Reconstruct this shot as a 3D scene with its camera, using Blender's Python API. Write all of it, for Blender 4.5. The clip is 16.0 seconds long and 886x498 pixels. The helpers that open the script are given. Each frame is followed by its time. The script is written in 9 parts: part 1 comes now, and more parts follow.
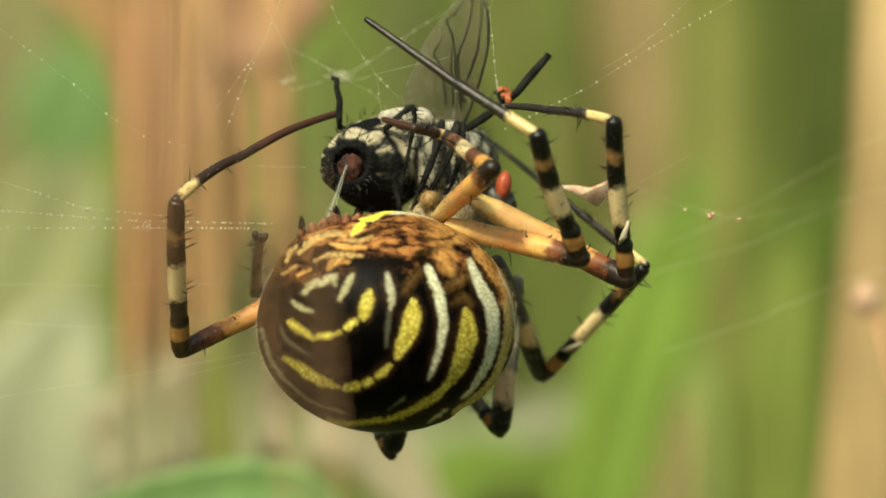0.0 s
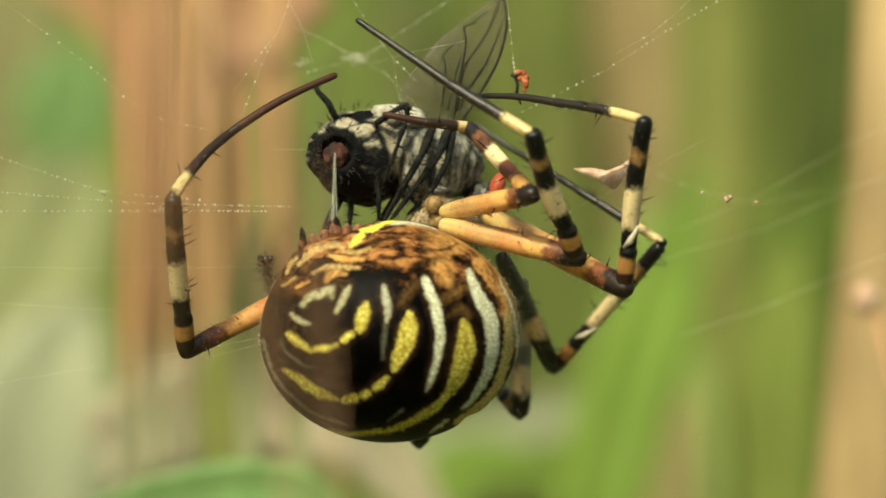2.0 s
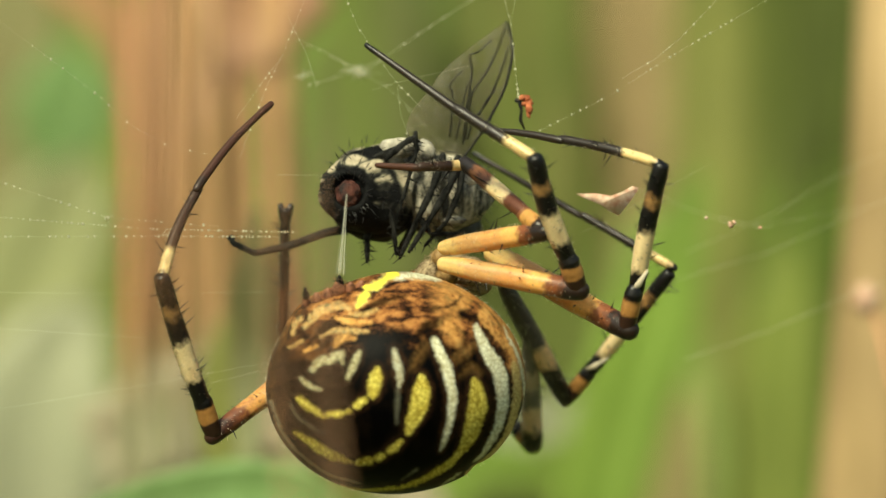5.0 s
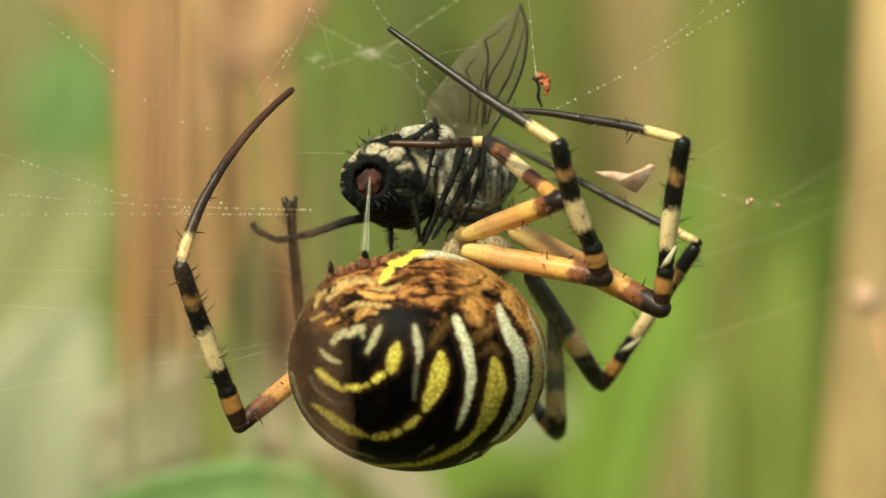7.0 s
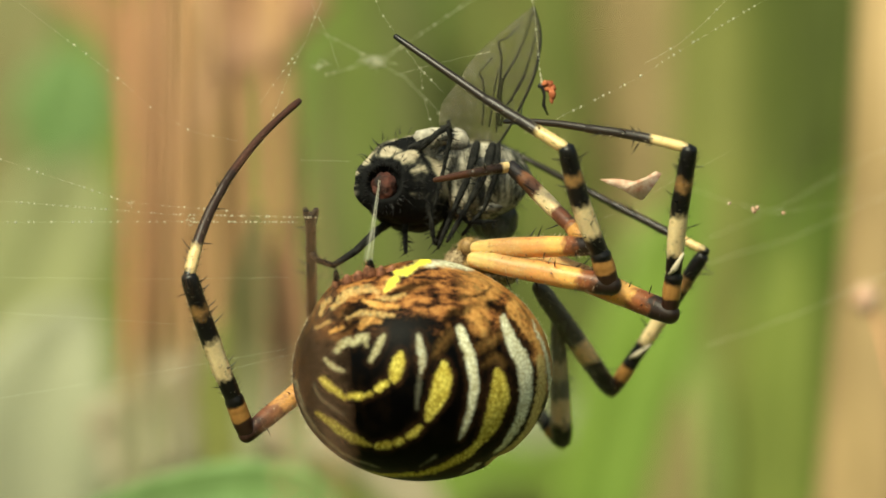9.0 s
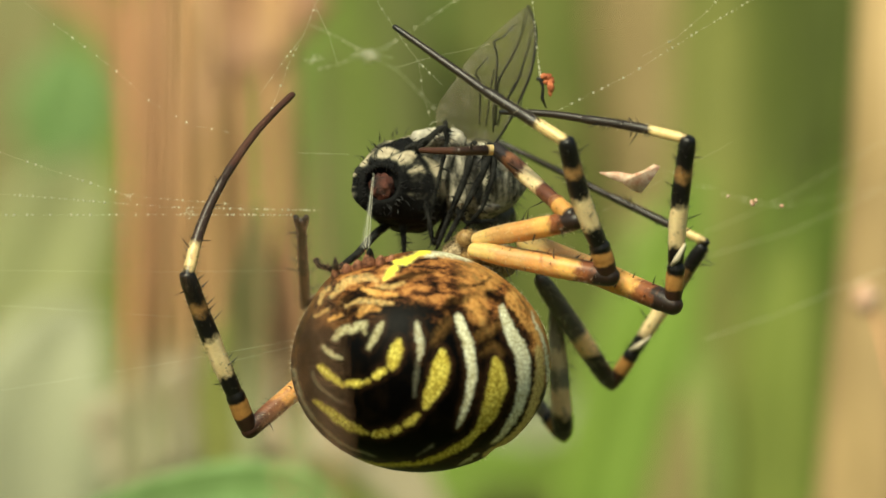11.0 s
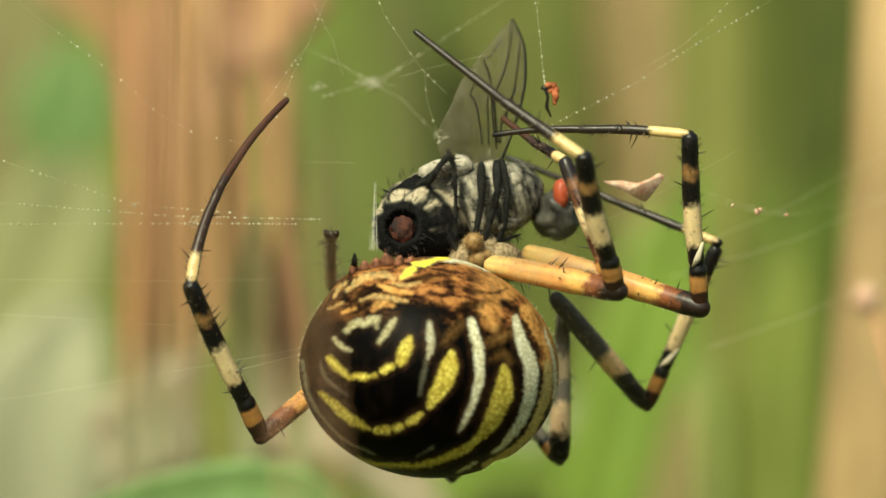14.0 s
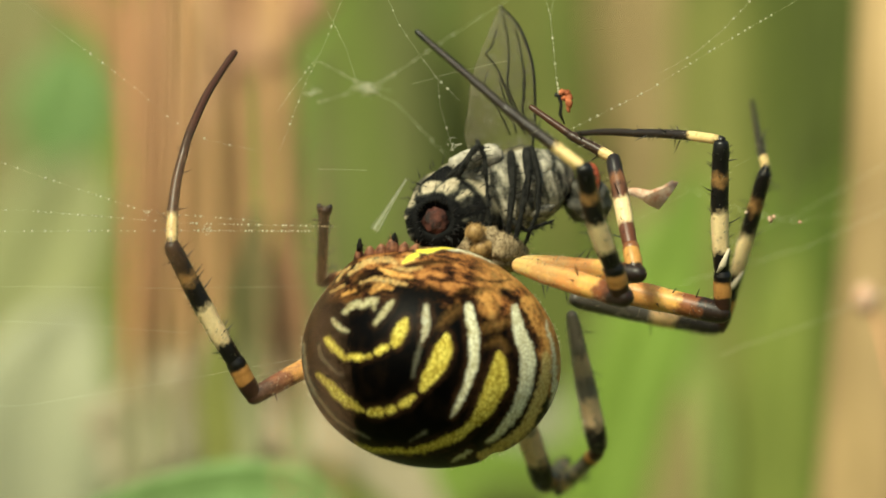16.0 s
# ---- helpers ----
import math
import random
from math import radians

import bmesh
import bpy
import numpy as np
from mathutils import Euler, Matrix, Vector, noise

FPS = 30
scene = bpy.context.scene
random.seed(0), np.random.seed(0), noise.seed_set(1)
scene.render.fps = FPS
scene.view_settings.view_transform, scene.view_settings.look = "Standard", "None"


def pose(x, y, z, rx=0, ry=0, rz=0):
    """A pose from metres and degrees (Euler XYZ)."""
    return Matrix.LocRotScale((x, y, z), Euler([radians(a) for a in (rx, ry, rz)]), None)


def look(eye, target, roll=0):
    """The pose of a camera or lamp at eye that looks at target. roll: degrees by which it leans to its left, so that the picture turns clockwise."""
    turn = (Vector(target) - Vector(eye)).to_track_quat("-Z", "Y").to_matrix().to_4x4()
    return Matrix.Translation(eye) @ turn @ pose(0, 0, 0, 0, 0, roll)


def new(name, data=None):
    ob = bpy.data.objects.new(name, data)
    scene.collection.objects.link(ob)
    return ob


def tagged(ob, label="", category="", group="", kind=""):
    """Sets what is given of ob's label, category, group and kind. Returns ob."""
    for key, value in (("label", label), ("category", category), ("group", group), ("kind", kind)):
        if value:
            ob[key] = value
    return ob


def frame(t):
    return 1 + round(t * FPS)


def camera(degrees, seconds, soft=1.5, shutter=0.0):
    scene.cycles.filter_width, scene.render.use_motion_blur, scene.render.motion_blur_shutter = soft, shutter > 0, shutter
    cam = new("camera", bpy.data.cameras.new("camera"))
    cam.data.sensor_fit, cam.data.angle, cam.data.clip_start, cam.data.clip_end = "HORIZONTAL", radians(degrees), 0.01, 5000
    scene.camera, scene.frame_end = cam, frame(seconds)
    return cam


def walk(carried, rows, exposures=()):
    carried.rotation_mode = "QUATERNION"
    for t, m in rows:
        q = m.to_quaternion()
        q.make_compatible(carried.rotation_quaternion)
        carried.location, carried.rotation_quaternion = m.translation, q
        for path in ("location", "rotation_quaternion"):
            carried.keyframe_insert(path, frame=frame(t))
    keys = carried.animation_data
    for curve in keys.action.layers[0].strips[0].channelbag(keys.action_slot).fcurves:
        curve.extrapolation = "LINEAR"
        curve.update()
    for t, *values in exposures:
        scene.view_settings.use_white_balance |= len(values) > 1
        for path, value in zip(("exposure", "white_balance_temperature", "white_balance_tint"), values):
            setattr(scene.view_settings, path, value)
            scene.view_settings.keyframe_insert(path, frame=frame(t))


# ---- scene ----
# A wasp spider wraps a fly in its web between dry stalks in a meadow. True size: the abdomen is 11 mm wide.
MM = 0.001
U = 0.0239 * MM          # one step of the plan across the web
DIST = 178.3 * MM        # from the lens to the web
HIGH = 0.45              # the lens over the ground

cam = camera(12.0, 16.0, soft=1.5, shutter=0.14)
cam.data.dof.use_dof = True
cam.data.dof.focus_distance = DIST + 1.2 * MM
cam.data.dof.aperture_fstop = 38.0
walk(cam, [(0.0, pose(0, -DIST, HIGH, 90, 0, 0)), (16.0, pose(0, -DIST, HIGH, 90, 0, 0))], [(0.0, 0.27, 7500, -10), (16.0, 0.27, 7500, -10)])

# ---- light: a bright hazy day, the sun high behind the lens ----
SUN_UP, SUN_ROUND = 46.0, 205.0
world = bpy.data.worlds.new("sky")
scene.world = world
world.use_nodes = True
sky = world.node_tree.nodes.new("ShaderNodeTexSky")
sky.sky_type, sky.sun_disc = "NISHITA", False
sky.sun_elevation, sky.sun_rotation = radians(SUN_UP), radians(SUN_ROUND)
sky.air_density, sky.dust_density = 1.0, 3.0
back = world.node_tree.nodes["Background"]
world.node_tree.links.new(sky.outputs[0], back.inputs[0])
back.inputs[1].default_value = 0.10
lamp = bpy.data.lights.new("sun", "SUN")
lamp.energy, lamp.angle, lamp.color = 3.8, radians(6), (1.0, 0.94, 0.84)
sun = new("sun", lamp)
sx, sy = math.sin(radians(SUN_ROUND)), math.cos(radians(SUN_ROUND))
sun.matrix_world = look((sx * 5, sy * 5, HIGH + 5 * math.tan(radians(SUN_UP))), (0, 0, HIGH))


# ---- small helpers ----
def put(x, y, z, rx=0, ry=0, rz=0):
    """A pose from millimetres and degrees."""
    return pose(x * MM, y * MM, z * MM, rx, ry, rz)


def aim(x, y, z, dx, dy, dz):
    """A pose at x, y, z (mm) whose z axis runs along dx, dy, dz."""
    d = Vector((dx, dy, dz)).normalized()
    side = Vector((0, 1, 0)).cross(d).normalized()
    m = Matrix((side, d.cross(side), d)).transposed().to_4x4()
    return Matrix.Translation((x * MM, y * MM, z * MM)) @ m


def spot(u, v, d):
    """A place by its bearing from the lens and its depth d (mm) behind the web."""
    f = (DIST + d * MM) / DIST
    return Vector(((u - 784) * U * f, d * MM, HIGH - (v - 441) * U * f))


def rel(u, v, d):
    """A place in a thing's own space, in steps: right, down, back."""
    return Vector((u * U, d * U, -v * U))


class Shape:
    """Collects tubes and lumps into one mesh, with a running value along each tube."""

    def __init__(self):
        self.v, self.f, self.a, self.m = [], [], [], []

    def tube(self, pts, radii, sides=8, along=None, mat=0, flat=1.0, cap=True):
        pts = [Vector(p) for p in pts]
        n, base = len(pts), len(self.v)
        for i, p in enumerate(pts):
            d = (pts[min(i + 1, n - 1)] - pts[max(i - 1, 0)])
            d = d.normalized() if d.length else Vector((0, 0, 1))
            ref = Vector((0, 1, 0)) if abs(d.y) < 0.95 else Vector((1, 0, 0))
            e1 = ref.cross(d).normalized()
            e2 = d.cross(e1)
            for k in range(sides):
                g = 2 * math.pi * k / sides
                self.v.append(p + (e1 * math.cos(g) + e2 * math.sin(g) * flat) * radii[i])
                self.a.append(along[i] if along else i / max(1, n - 1))
        for i in range(n - 1):
            for k in range(sides):
                j = base + i * sides
                self.f.append((j + k, j + (k + 1) % sides, j + sides + (k + 1) % sides, j + sides + k))
                self.m.append(mat)
        if cap:
            for i, flip in ((0, True), (n - 1, False)):
                ring = [base + i * sides + k for k in range(sides)]
                self.f.append(tuple(reversed(ring)) if flip else tuple(ring))
                self.m.append(mat)

    def lump(self, c, r, rings=10, sides=16, mat=0, turn=None, rough=0.0, value=0.0):
        c, base = Vector(c), len(self.v)
        for i in range(rings + 1):
            th = math.pi * i / rings
            for k in range(sides):
                ph = 2 * math.pi * k / sides
                q = Vector((math.sin(th) * math.cos(ph), math.sin(th) * math.sin(ph), math.cos(th)))
                if rough:
                    q *= 1 + rough * noise.noise(q * 2.3 + c * 4000)
                q = Vector((q.x * r[0], q.y * r[1], q.z * r[2]))
                self.v.append(c + (turn @ q if turn else q))
                self.a.append(value)
        for i in range(rings):
            for k in range(sides):
                j = base + i * sides
                self.f.append((j + k, j + sides + k, j + sides + (k + 1) % sides, j + (k + 1) % sides))
                self.m.append(mat)

    def mesh(self, name, materials):
        me = bpy.data.meshes.new(name)
        me.from_pydata([tuple(p) for p in self.v], [], self.f)
        for one in materials if isinstance(materials, (list, tuple)) else [materials]:
            me.materials.append(one)
        me.polygons.foreach_set("material_index", self.m)
        me.polygons.foreach_set("use_smooth", [True] * len(self.f))
        at = me.attributes.new("along", "FLOAT", "POINT")
        at.data.foreach_set("value", self.a)
        me.update()
        return me


def part(name, shape, materials, parent, label=""):
    ob = new(name, shape.mesh(name, materials))
    ob.parent = parent
    return tagged(ob, label)


def thing(name, label, category, group="", kind="", shape=None, materials=None):
    ob = new(name, shape.mesh(name, materials) if shape else None)
    return tagged(ob, label, category, group, kind)


# ---- materials ----
def material(name, rough=0.6, spec=0.4):
    m = bpy.data.materials.new(name)
    m.use_nodes = True
    b = m.node_tree.nodes["Principled BSDF"]
    b.inputs["Roughness"].default_value = rough
    b.inputs["Specular IOR Level"].default_value = spec
    return m, m.node_tree, b


def node(nt, kind, **sets):
    n = nt.nodes.new(kind)
    for key, value in sets.items():
        n.inputs[key.replace("_", " ")].default_value = value
    return n


def ramp(nt, source, stops, mode="LINEAR"):
    r = nt.nodes.new("ShaderNodeValToRGB")
    r.color_ramp.interpolation = mode
    while len(r.color_ramp.elements) < len(stops):
        r.color_ramp.elements.new(0.5)
    for e, (p, c) in zip(r.color_ramp.elements, stops):
        e.position, e.color = p, (*c, 1)
    nt.links.new(source, r.inputs[0])
    return r.outputs[0]


def mix(nt, fac, a, b, mode="MIX"):
    n = nt.nodes.new("ShaderNodeMix")
    n.data_type, n.blend_type = "RGBA", mode
    for sock, val in ((n.inputs[0], fac), (n.inputs[6], a), (n.inputs[7], b)):
        if isinstance(val, (int, float)):
            sock.default_value = val
        elif isinstance(val, tuple):
            sock.default_value = (*val, 1)
        else:
            nt.links.new(val, sock)
    return n.outputs[2]


def noise_of(nt, scale, detail=4.0, rough=0.6, stretch=None):
    tc = nt.nodes.new("ShaderNodeTexCoord")
    mp = nt.nodes.new("ShaderNodeMapping")
    nt.links.new(tc.outputs["Object"], mp.inputs[0])
    if stretch:
        mp.inputs["Scale"].default_value = stretch
    n = node(nt, "ShaderNodeTexNoise", Scale=scale, Detail=detail, Roughness=rough)
    nt.links.new(mp.outputs[0], n.inputs["Vector"])
    return n.outputs["Fac"]


def bump(nt, b, height, strength, distance):
    n = node(nt, "ShaderNodeBump", Strength=strength, Distance=distance)
    nt.links.new(height, n.inputs["Height"])
    nt.links.new(n.outputs[0], b.inputs["Normal"])


def along_of(nt, wobble=0.09, scale=2600):
    """The place along a limb from 0 to 1, with an uneven edge."""
    at = nt.nodes.new("ShaderNodeAttribute")
    at.attribute_name = "along"
    m = nt.nodes.new("ShaderNodeMath")
    m.operation = "MULTIPLY_ADD"
    nt.links.new(noise_of(nt, scale, 3), m.inputs[0])
    m.inputs[1].default_value = wobble * 2
    nt.links.new(at.outputs["Fac"], m.inputs[2])
    s = nt.nodes.new("ShaderNodeMath")
    s.operation = "SUBTRACT"
    nt.links.new(m.outputs[0], s.inputs[0])
    s.inputs[1].default_value = wobble
    return s.outputs[0]


DARK = (0.008, 0.007, 0.007)
PALE = (0.92, 0.72, 0.41)


def banded(name, stops, rough=0.36, grain=0.22, sss=0.08):
    """Chitin with bands along the limb, a fine grain and a waxy gloss."""
    m, nt, b = material(name, rough, 0.4)
    col = ramp(nt, along_of(nt), stops)
    col = mix(nt, grain, col, ramp(nt, noise_of(nt, 3000, 3, 0.5, (1, 1, 0.07)), [(0.35, (0.62, 0.55, 0.48)), (0.65, (1.25, 1.22, 1.15))]), "MULTIPLY")
    fine = noise_of(nt, 9000, 5)
    col = mix(nt, 0.25, col, ramp(nt, fine, [(0.3, (0.4, 0.36, 0.32)), (0.7, (1.0, 1.0, 1.0))]), "MULTIPLY")
    col = mix(nt, 0.22, col, ramp(nt, noise_of(nt, 1600, 4), [(0.36, (0.5, 0.36, 0.25)), (0.6, (1.0, 1.0, 1.0))]), "MULTIPLY")
    # small dark pits
    dots = node(nt, "ShaderNodeTexVoronoi", Scale=1900.0)
    tc = nt.nodes.new("ShaderNodeTexCoord")
    nt.links.new(tc.outputs["Object"], dots.inputs["Vector"])
    col = mix(nt, 0.4, col, ramp(nt, dots.outputs["Distance"], [(0.1, (0.2, 0.12, 0.07)), (0.17, (1, 1, 1))]), "MULTIPLY")
    nt.links.new(col, b.inputs["Base Color"])
    bump(nt, b, noise_of(nt, 14000, 4), 0.35, 0.00002)
    b.inputs["Subsurface Weight"].default_value = sss
    b.inputs["Subsurface Radius"].default_value = (1.0, 0.5, 0.2)
    b.inputs["Subsurface Scale"].default_value = 0.0004
    return m


def flat_bands(*bands):
    """Bands as (end, colour), with narrow soft borders."""
    stops, start = [], 0.0
    for end, c in bands:
        stops += [(start + 0.03, c), (end - 0.03, c)]
        start = end
    return stops


femur_orange = banded("amber_chitin", flat_bands((0.16, (0.76, 0.53, 0.21)), (0.42, (0.66, 0.385, 0.155)), (0.64, (0.74, 0.365, 0.13)), (0.78, (0.86, 0.49, 0.16)), (0.89, (0.28, 0.1, 0.042)), (1.0, (0.025, 0.014, 0.011))), 0.42, 0.45, 0.3)
femur_rust = banded("rusty_chitin", flat_bands((0.72, (0.62, 0.25, 0.085)), (0.84, (0.7, 0.36, 0.12)), (0.92, (0.2, 0.07, 0.035)), (1.0, (0.05, 0.02, 0.014))), 0.45, 0.4, 0.2)
femur_dark = banded("dark_chitin", flat_bands((0.52, (0.09, 0.08, 0.07)), (0.7, (0.95, 0.64, 0.34)), (1.0, (0.02, 0.016, 0.014))))
femur_far = banded("grey_banded_chitin", flat_bands((0.3, (0.2, 0.18, 0.15)), (0.45, (0.55, 0.44, 0.3)), (0.62, (0.2, 0.18, 0.16)), (0.84, (0.82, 0.6, 0.38)), (1.0, DARK)))
patella_mat = banded("knee_chitin", flat_bands((0.42, (0.04, 0.018, 0.012)), (0.8, (0.44, 0.22, 0.07)), (1.0, DARK)))
patella_short = banded("amber_knee_chitin", flat_bands((0.25, (0.03, 0.015, 0.01)), (0.85, (0.66, 0.34, 0.1)), (1.0, (0.25, 0.1, 0.045))))
tibia_short = banded("brown_banded_chitin", flat_bands((0.28, (0.15, 0.055, 0.03)), (0.54, PALE), (0.7, (0.13, 0.055, 0.03)), (0.8, (0.22, 0.095, 0.045)), (1.0, (0.025, 0.02, 0.02))))
tibia_mat = banded("banded_chitin", flat_bands((0.22, DARK), (0.5, PALE), (0.7, DARK), (0.78, (0.34, 0.19, 0.075)), (1.0, DARK)))
metatarsus_mat = banded("dark_limb_chitin", flat_bands((0.04, DARK), (0.36, (0.86, 0.64, 0.3)), (1.0, (0.03, 0.022, 0.018))))
metatarsus_brown = banded("brown_limb_chitin", flat_bands((0.04, DARK), (0.3, (0.86, 0.64, 0.31)), (1.0, (0.045, 0.024, 0.016))))
tarsus_mat = banded("black_limb_chitin", flat_bands((0.9, (0.028, 0.02, 0.016)), (1.0, DARK)))
tarsus_brown = banded("russet_limb_chitin", flat_bands((0.1, (0.04, 0.022, 0.015)), (1.0, (0.075, 0.03, 0.018))))
foot_mat = banded("sooty_foot_chitin", flat_bands((0.42, (0.1, 0.045, 0.025)), (1.0, (0.014, 0.01, 0.009))))
bristle_mat, _, _b = material("black_bristle", 0.35)
_b.inputs["Base Color"].default_value = (*DARK, 1)


hair_mat, _, _b = material("silver_hair", 0.5)
_b.inputs["Base Color"].default_value = (0.6, 0.52, 0.38, 1)


def abdomen_skin():
    m, nt, b = material("patterned_skin", 0.45, 0.04)
    at = nt.nodes.new("ShaderNodeAttribute")
    at.attribute_name = "pattern"
    sep = nt.nodes.new("ShaderNodeSeparateColor")
    nt.links.new(at.outputs["Color"], sep.inputs[0])
    wax = nt.nodes.new("ShaderNodeAttribute")
    wax.attribute_name = "waxy"
    # scaly net in the yellow and pale marks
    tc = nt.nodes.new("ShaderNodeTexCoord")
    vor = node(nt, "ShaderNodeTexVoronoi", Scale=5000.0)
    vor.feature = "DISTANCE_TO_EDGE"
    nt.links.new(tc.outputs["Object"], vor.inputs["Vector"])
    net = ramp(nt, vor.outputs["Distance"], [(0.0, (0.3, 0.25, 0.12)), (0.07, (0.66, 0.62, 0.5)), (0.16, (1, 1, 1))])
    soil_of = ramp(nt, noise_of(nt, 2600, 4), [(0.35, (0.72, 0.66, 0.52)), (0.65, (1, 1, 1))])
    yellow = mix(nt, 1.0, mix(nt, 1.0, (0.80, 0.69, 0.16), net, "MULTIPLY"), soil_of, "MULTIPLY")
    yellow = mix(nt, wax.outputs["Fac"], yellow, (0.98, 0.82, 0.1))
    pale = mix(nt, 0.6, mix(nt, 0.75, (0.82, 0.82, 0.64), net, "MULTIPLY"), soil_of, "MULTIPLY")
    # brown and orange mottling, drawn out across the back
    mott = ramp(nt, noise_of(nt, 1900, 8, 0.74, (0.6, 1, 1.3)), [(0.4, (0.004, 0.003, 0.002)), (0.47, (0.07, 0.026, 0.012)), (0.54, (0.32, 0.13, 0.04)), (0.68, (0.62, 0.32, 0.11))])
    tan = ramp(nt, noise_of(nt, 2400, 6, 0.7), [(0.3, (0.16, 0.06, 0.02)), (0.45, (0.56, 0.28, 0.08)), (0.7, (0.78, 0.46, 0.16))])
    black = ramp(nt, noise_of(nt, 1500, 5, 0.7, (1, 1, 0.5)), [(0.45, (0.0006, 0.0005, 0.0005)), (0.85, (0.007, 0.004, 0.002))])
    rim_of = nt.nodes.new("ShaderNodeAttribute")
    rim_of.attribute_name = "border"
    black = mix(nt, rim_of.outputs["Fac"], black, ramp(nt, noise_of(nt, 3000, 5), [(0.35, (0.012, 0.006, 0.004)), (0.7, (0.085, 0.04, 0.018))]))
    col = mix(nt, sep.outputs[2], black, mott)
    col = mix(nt, at.outputs["Alpha"], col, tan)
    col = mix(nt, sep.outputs[1], col, pale)
    col = mix(nt, sep.outputs[0], col, yellow)
    nt.links.new(col, b.inputs["Base Color"])
    grain = noise_of(nt, 5200, 5)
    bump(nt, b, grain, 0.4, 0.00003)
    return m


def mottled(name, stops, scale, rough=0.6, stretch=None, grain=0.0, dist=0.00002, spec=0.3):
    m, nt, b = material(name, rough, spec)
    nt.links.new(ramp(nt, noise_of(nt, scale, 6, 0.65, stretch), stops), b.inputs["Base Color"])
    if grain:
        bump(nt, b, noise_of(nt, scale * 4, 4), grain, dist)
    return m


carapace_mat = mottled("hairy_carapace", [(0.36, (0.12, 0.075, 0.035)), (0.64, (0.52, 0.4, 0.24))], 6500, 0.7, None, 0.7, 0.00004)
spinneret_mat = mottled("spinneret_skin", [(0.35, (0.04, 0.014, 0.01)), (0.65, (0.34, 0.14, 0.075))], 2500, 0.55, None, 0.5)
knob_mat = mottled("amber_coxa_skin", [(0.35, (0.15, 0.08, 0.03)), (0.65, (0.5, 0.32, 0.13))], 2800, 0.5, None, 0.3)


def fly_plates():
    """Dusted plates: dark and pale fields with soft uneven borders; their values also hold painted shading."""
    m, nt, b = material("chequered_fly_plate", 0.75, 0.08)
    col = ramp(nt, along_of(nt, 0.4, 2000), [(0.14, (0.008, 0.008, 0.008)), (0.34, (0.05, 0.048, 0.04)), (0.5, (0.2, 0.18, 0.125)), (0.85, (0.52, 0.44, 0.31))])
    veil = ramp(nt, noise_of(nt, 4500, 6), [(0.3, (0.35, 0.33, 0.3)), (0.6, (1, 1, 1))])
    nt.links.new(mix(nt, 0.7, col, veil, "MULTIPLY"), b.inputs["Base Color"])
    bump(nt, b, noise_of(nt, 3500, 6, 0.7), 0.7, 0.00006)
    return m


fly_plate = fly_plates()
fly_thorax_mat = mottled("grey_striped_fly_back", [(0.38, (0.008, 0.008, 0.007)), (0.47, (0.13, 0.12, 0.09)), (0.62, (0.5, 0.45, 0.35))], 1500, 0.6, (1.8, 1, 0.5), 1.0, 0.0001)
fly_black = mottled("black_fly_leg", [(0.35, (0.003, 0.003, 0.003)), (0.7, (0.035, 0.034, 0.03))], 3500, 0.6, None, 1.0, 0.00008, 0.12)
fly_head_mat = mottled("grey_fly_head", [(0.36, (0.022, 0.022, 0.02)), (0.66, (0.16, 0.15, 0.125))], 1300, 0.35, None, 0.5, 0.00008, 0.4)
fly_pale = mottled("white_dusted_scale", [(0.36, (0.1, 0.09, 0.075)), (0.66, (0.66, 0.6, 0.48))], 1500, 0.9, None, 0.6)
fly_red = mottled("red_fly_eye", [(0.3, (0.3, 0.04, 0.02)), (0.7, (0.5, 0.11, 0.05))], 6000, 0.35, None, 0.3)
fly_tail_red = mottled("dull_red_tail", [(0.36, (0.012, 0.006, 0.005)), (0.66, (0.125, 0.037, 0.024))], 2000, 0.6, None, 0.9, 0.0001)


def wing_film():
    m, nt, b = material("smoky_wing_film", 0.25, 0.5)
    specks = ramp(nt, noise_of(nt, 5200, 3), [(0.6, (0.17, 0.155, 0.105)), (0.74, (0.55, 0.52, 0.42))])
    nt.links.new(specks, b.inputs["Base Color"])
    bump(nt, b, noise_of(nt, 900, 4), 0.8, 0.0002)
    clear = nt.nodes.new("ShaderNodeBsdfTransparent")
    clear.inputs[0].default_value = (0.93, 0.91, 0.84, 1)
    both = nt.nodes.new("ShaderNodeMixShader")
    fac = ramp(nt, noise_of(nt, 1100, 6, 0.65), [(0.32, (0.12, 0.12, 0.12)), (0.68, (0.46, 0.46, 0.46))])
    nt.links.new(fac, both.inputs[0])
    nt.links.new(clear.outputs[0], both.inputs[1])
    nt.links.new(b.outputs[0], both.inputs[2])
    nt.links.new(both.outputs[0], nt.nodes["Material Output"].inputs[0])
    return m


wing_mat = wing_film()
silk_mat, _, _b = material("pale_silk", 0.35, 0.6)
_b.inputs["Base Color"].default_value = (0.72, 0.69, 0.52, 1)
_b.inputs["Transmission Weight"].default_value = 0.25
crumb_mat = mottled("rust_plant_crumb", [(0.3, (0.2, 0.04, 0.016)), (0.7, (0.6, 0.19, 0.08))], 3000, 0.7, None, 0.6)
scrap_mat = mottled("pink_white_scrap", [(0.35, (0.5, 0.22, 0.14)), (0.62, (0.72, 0.56, 0.42))], 2500, 0.7, None, 0.5)


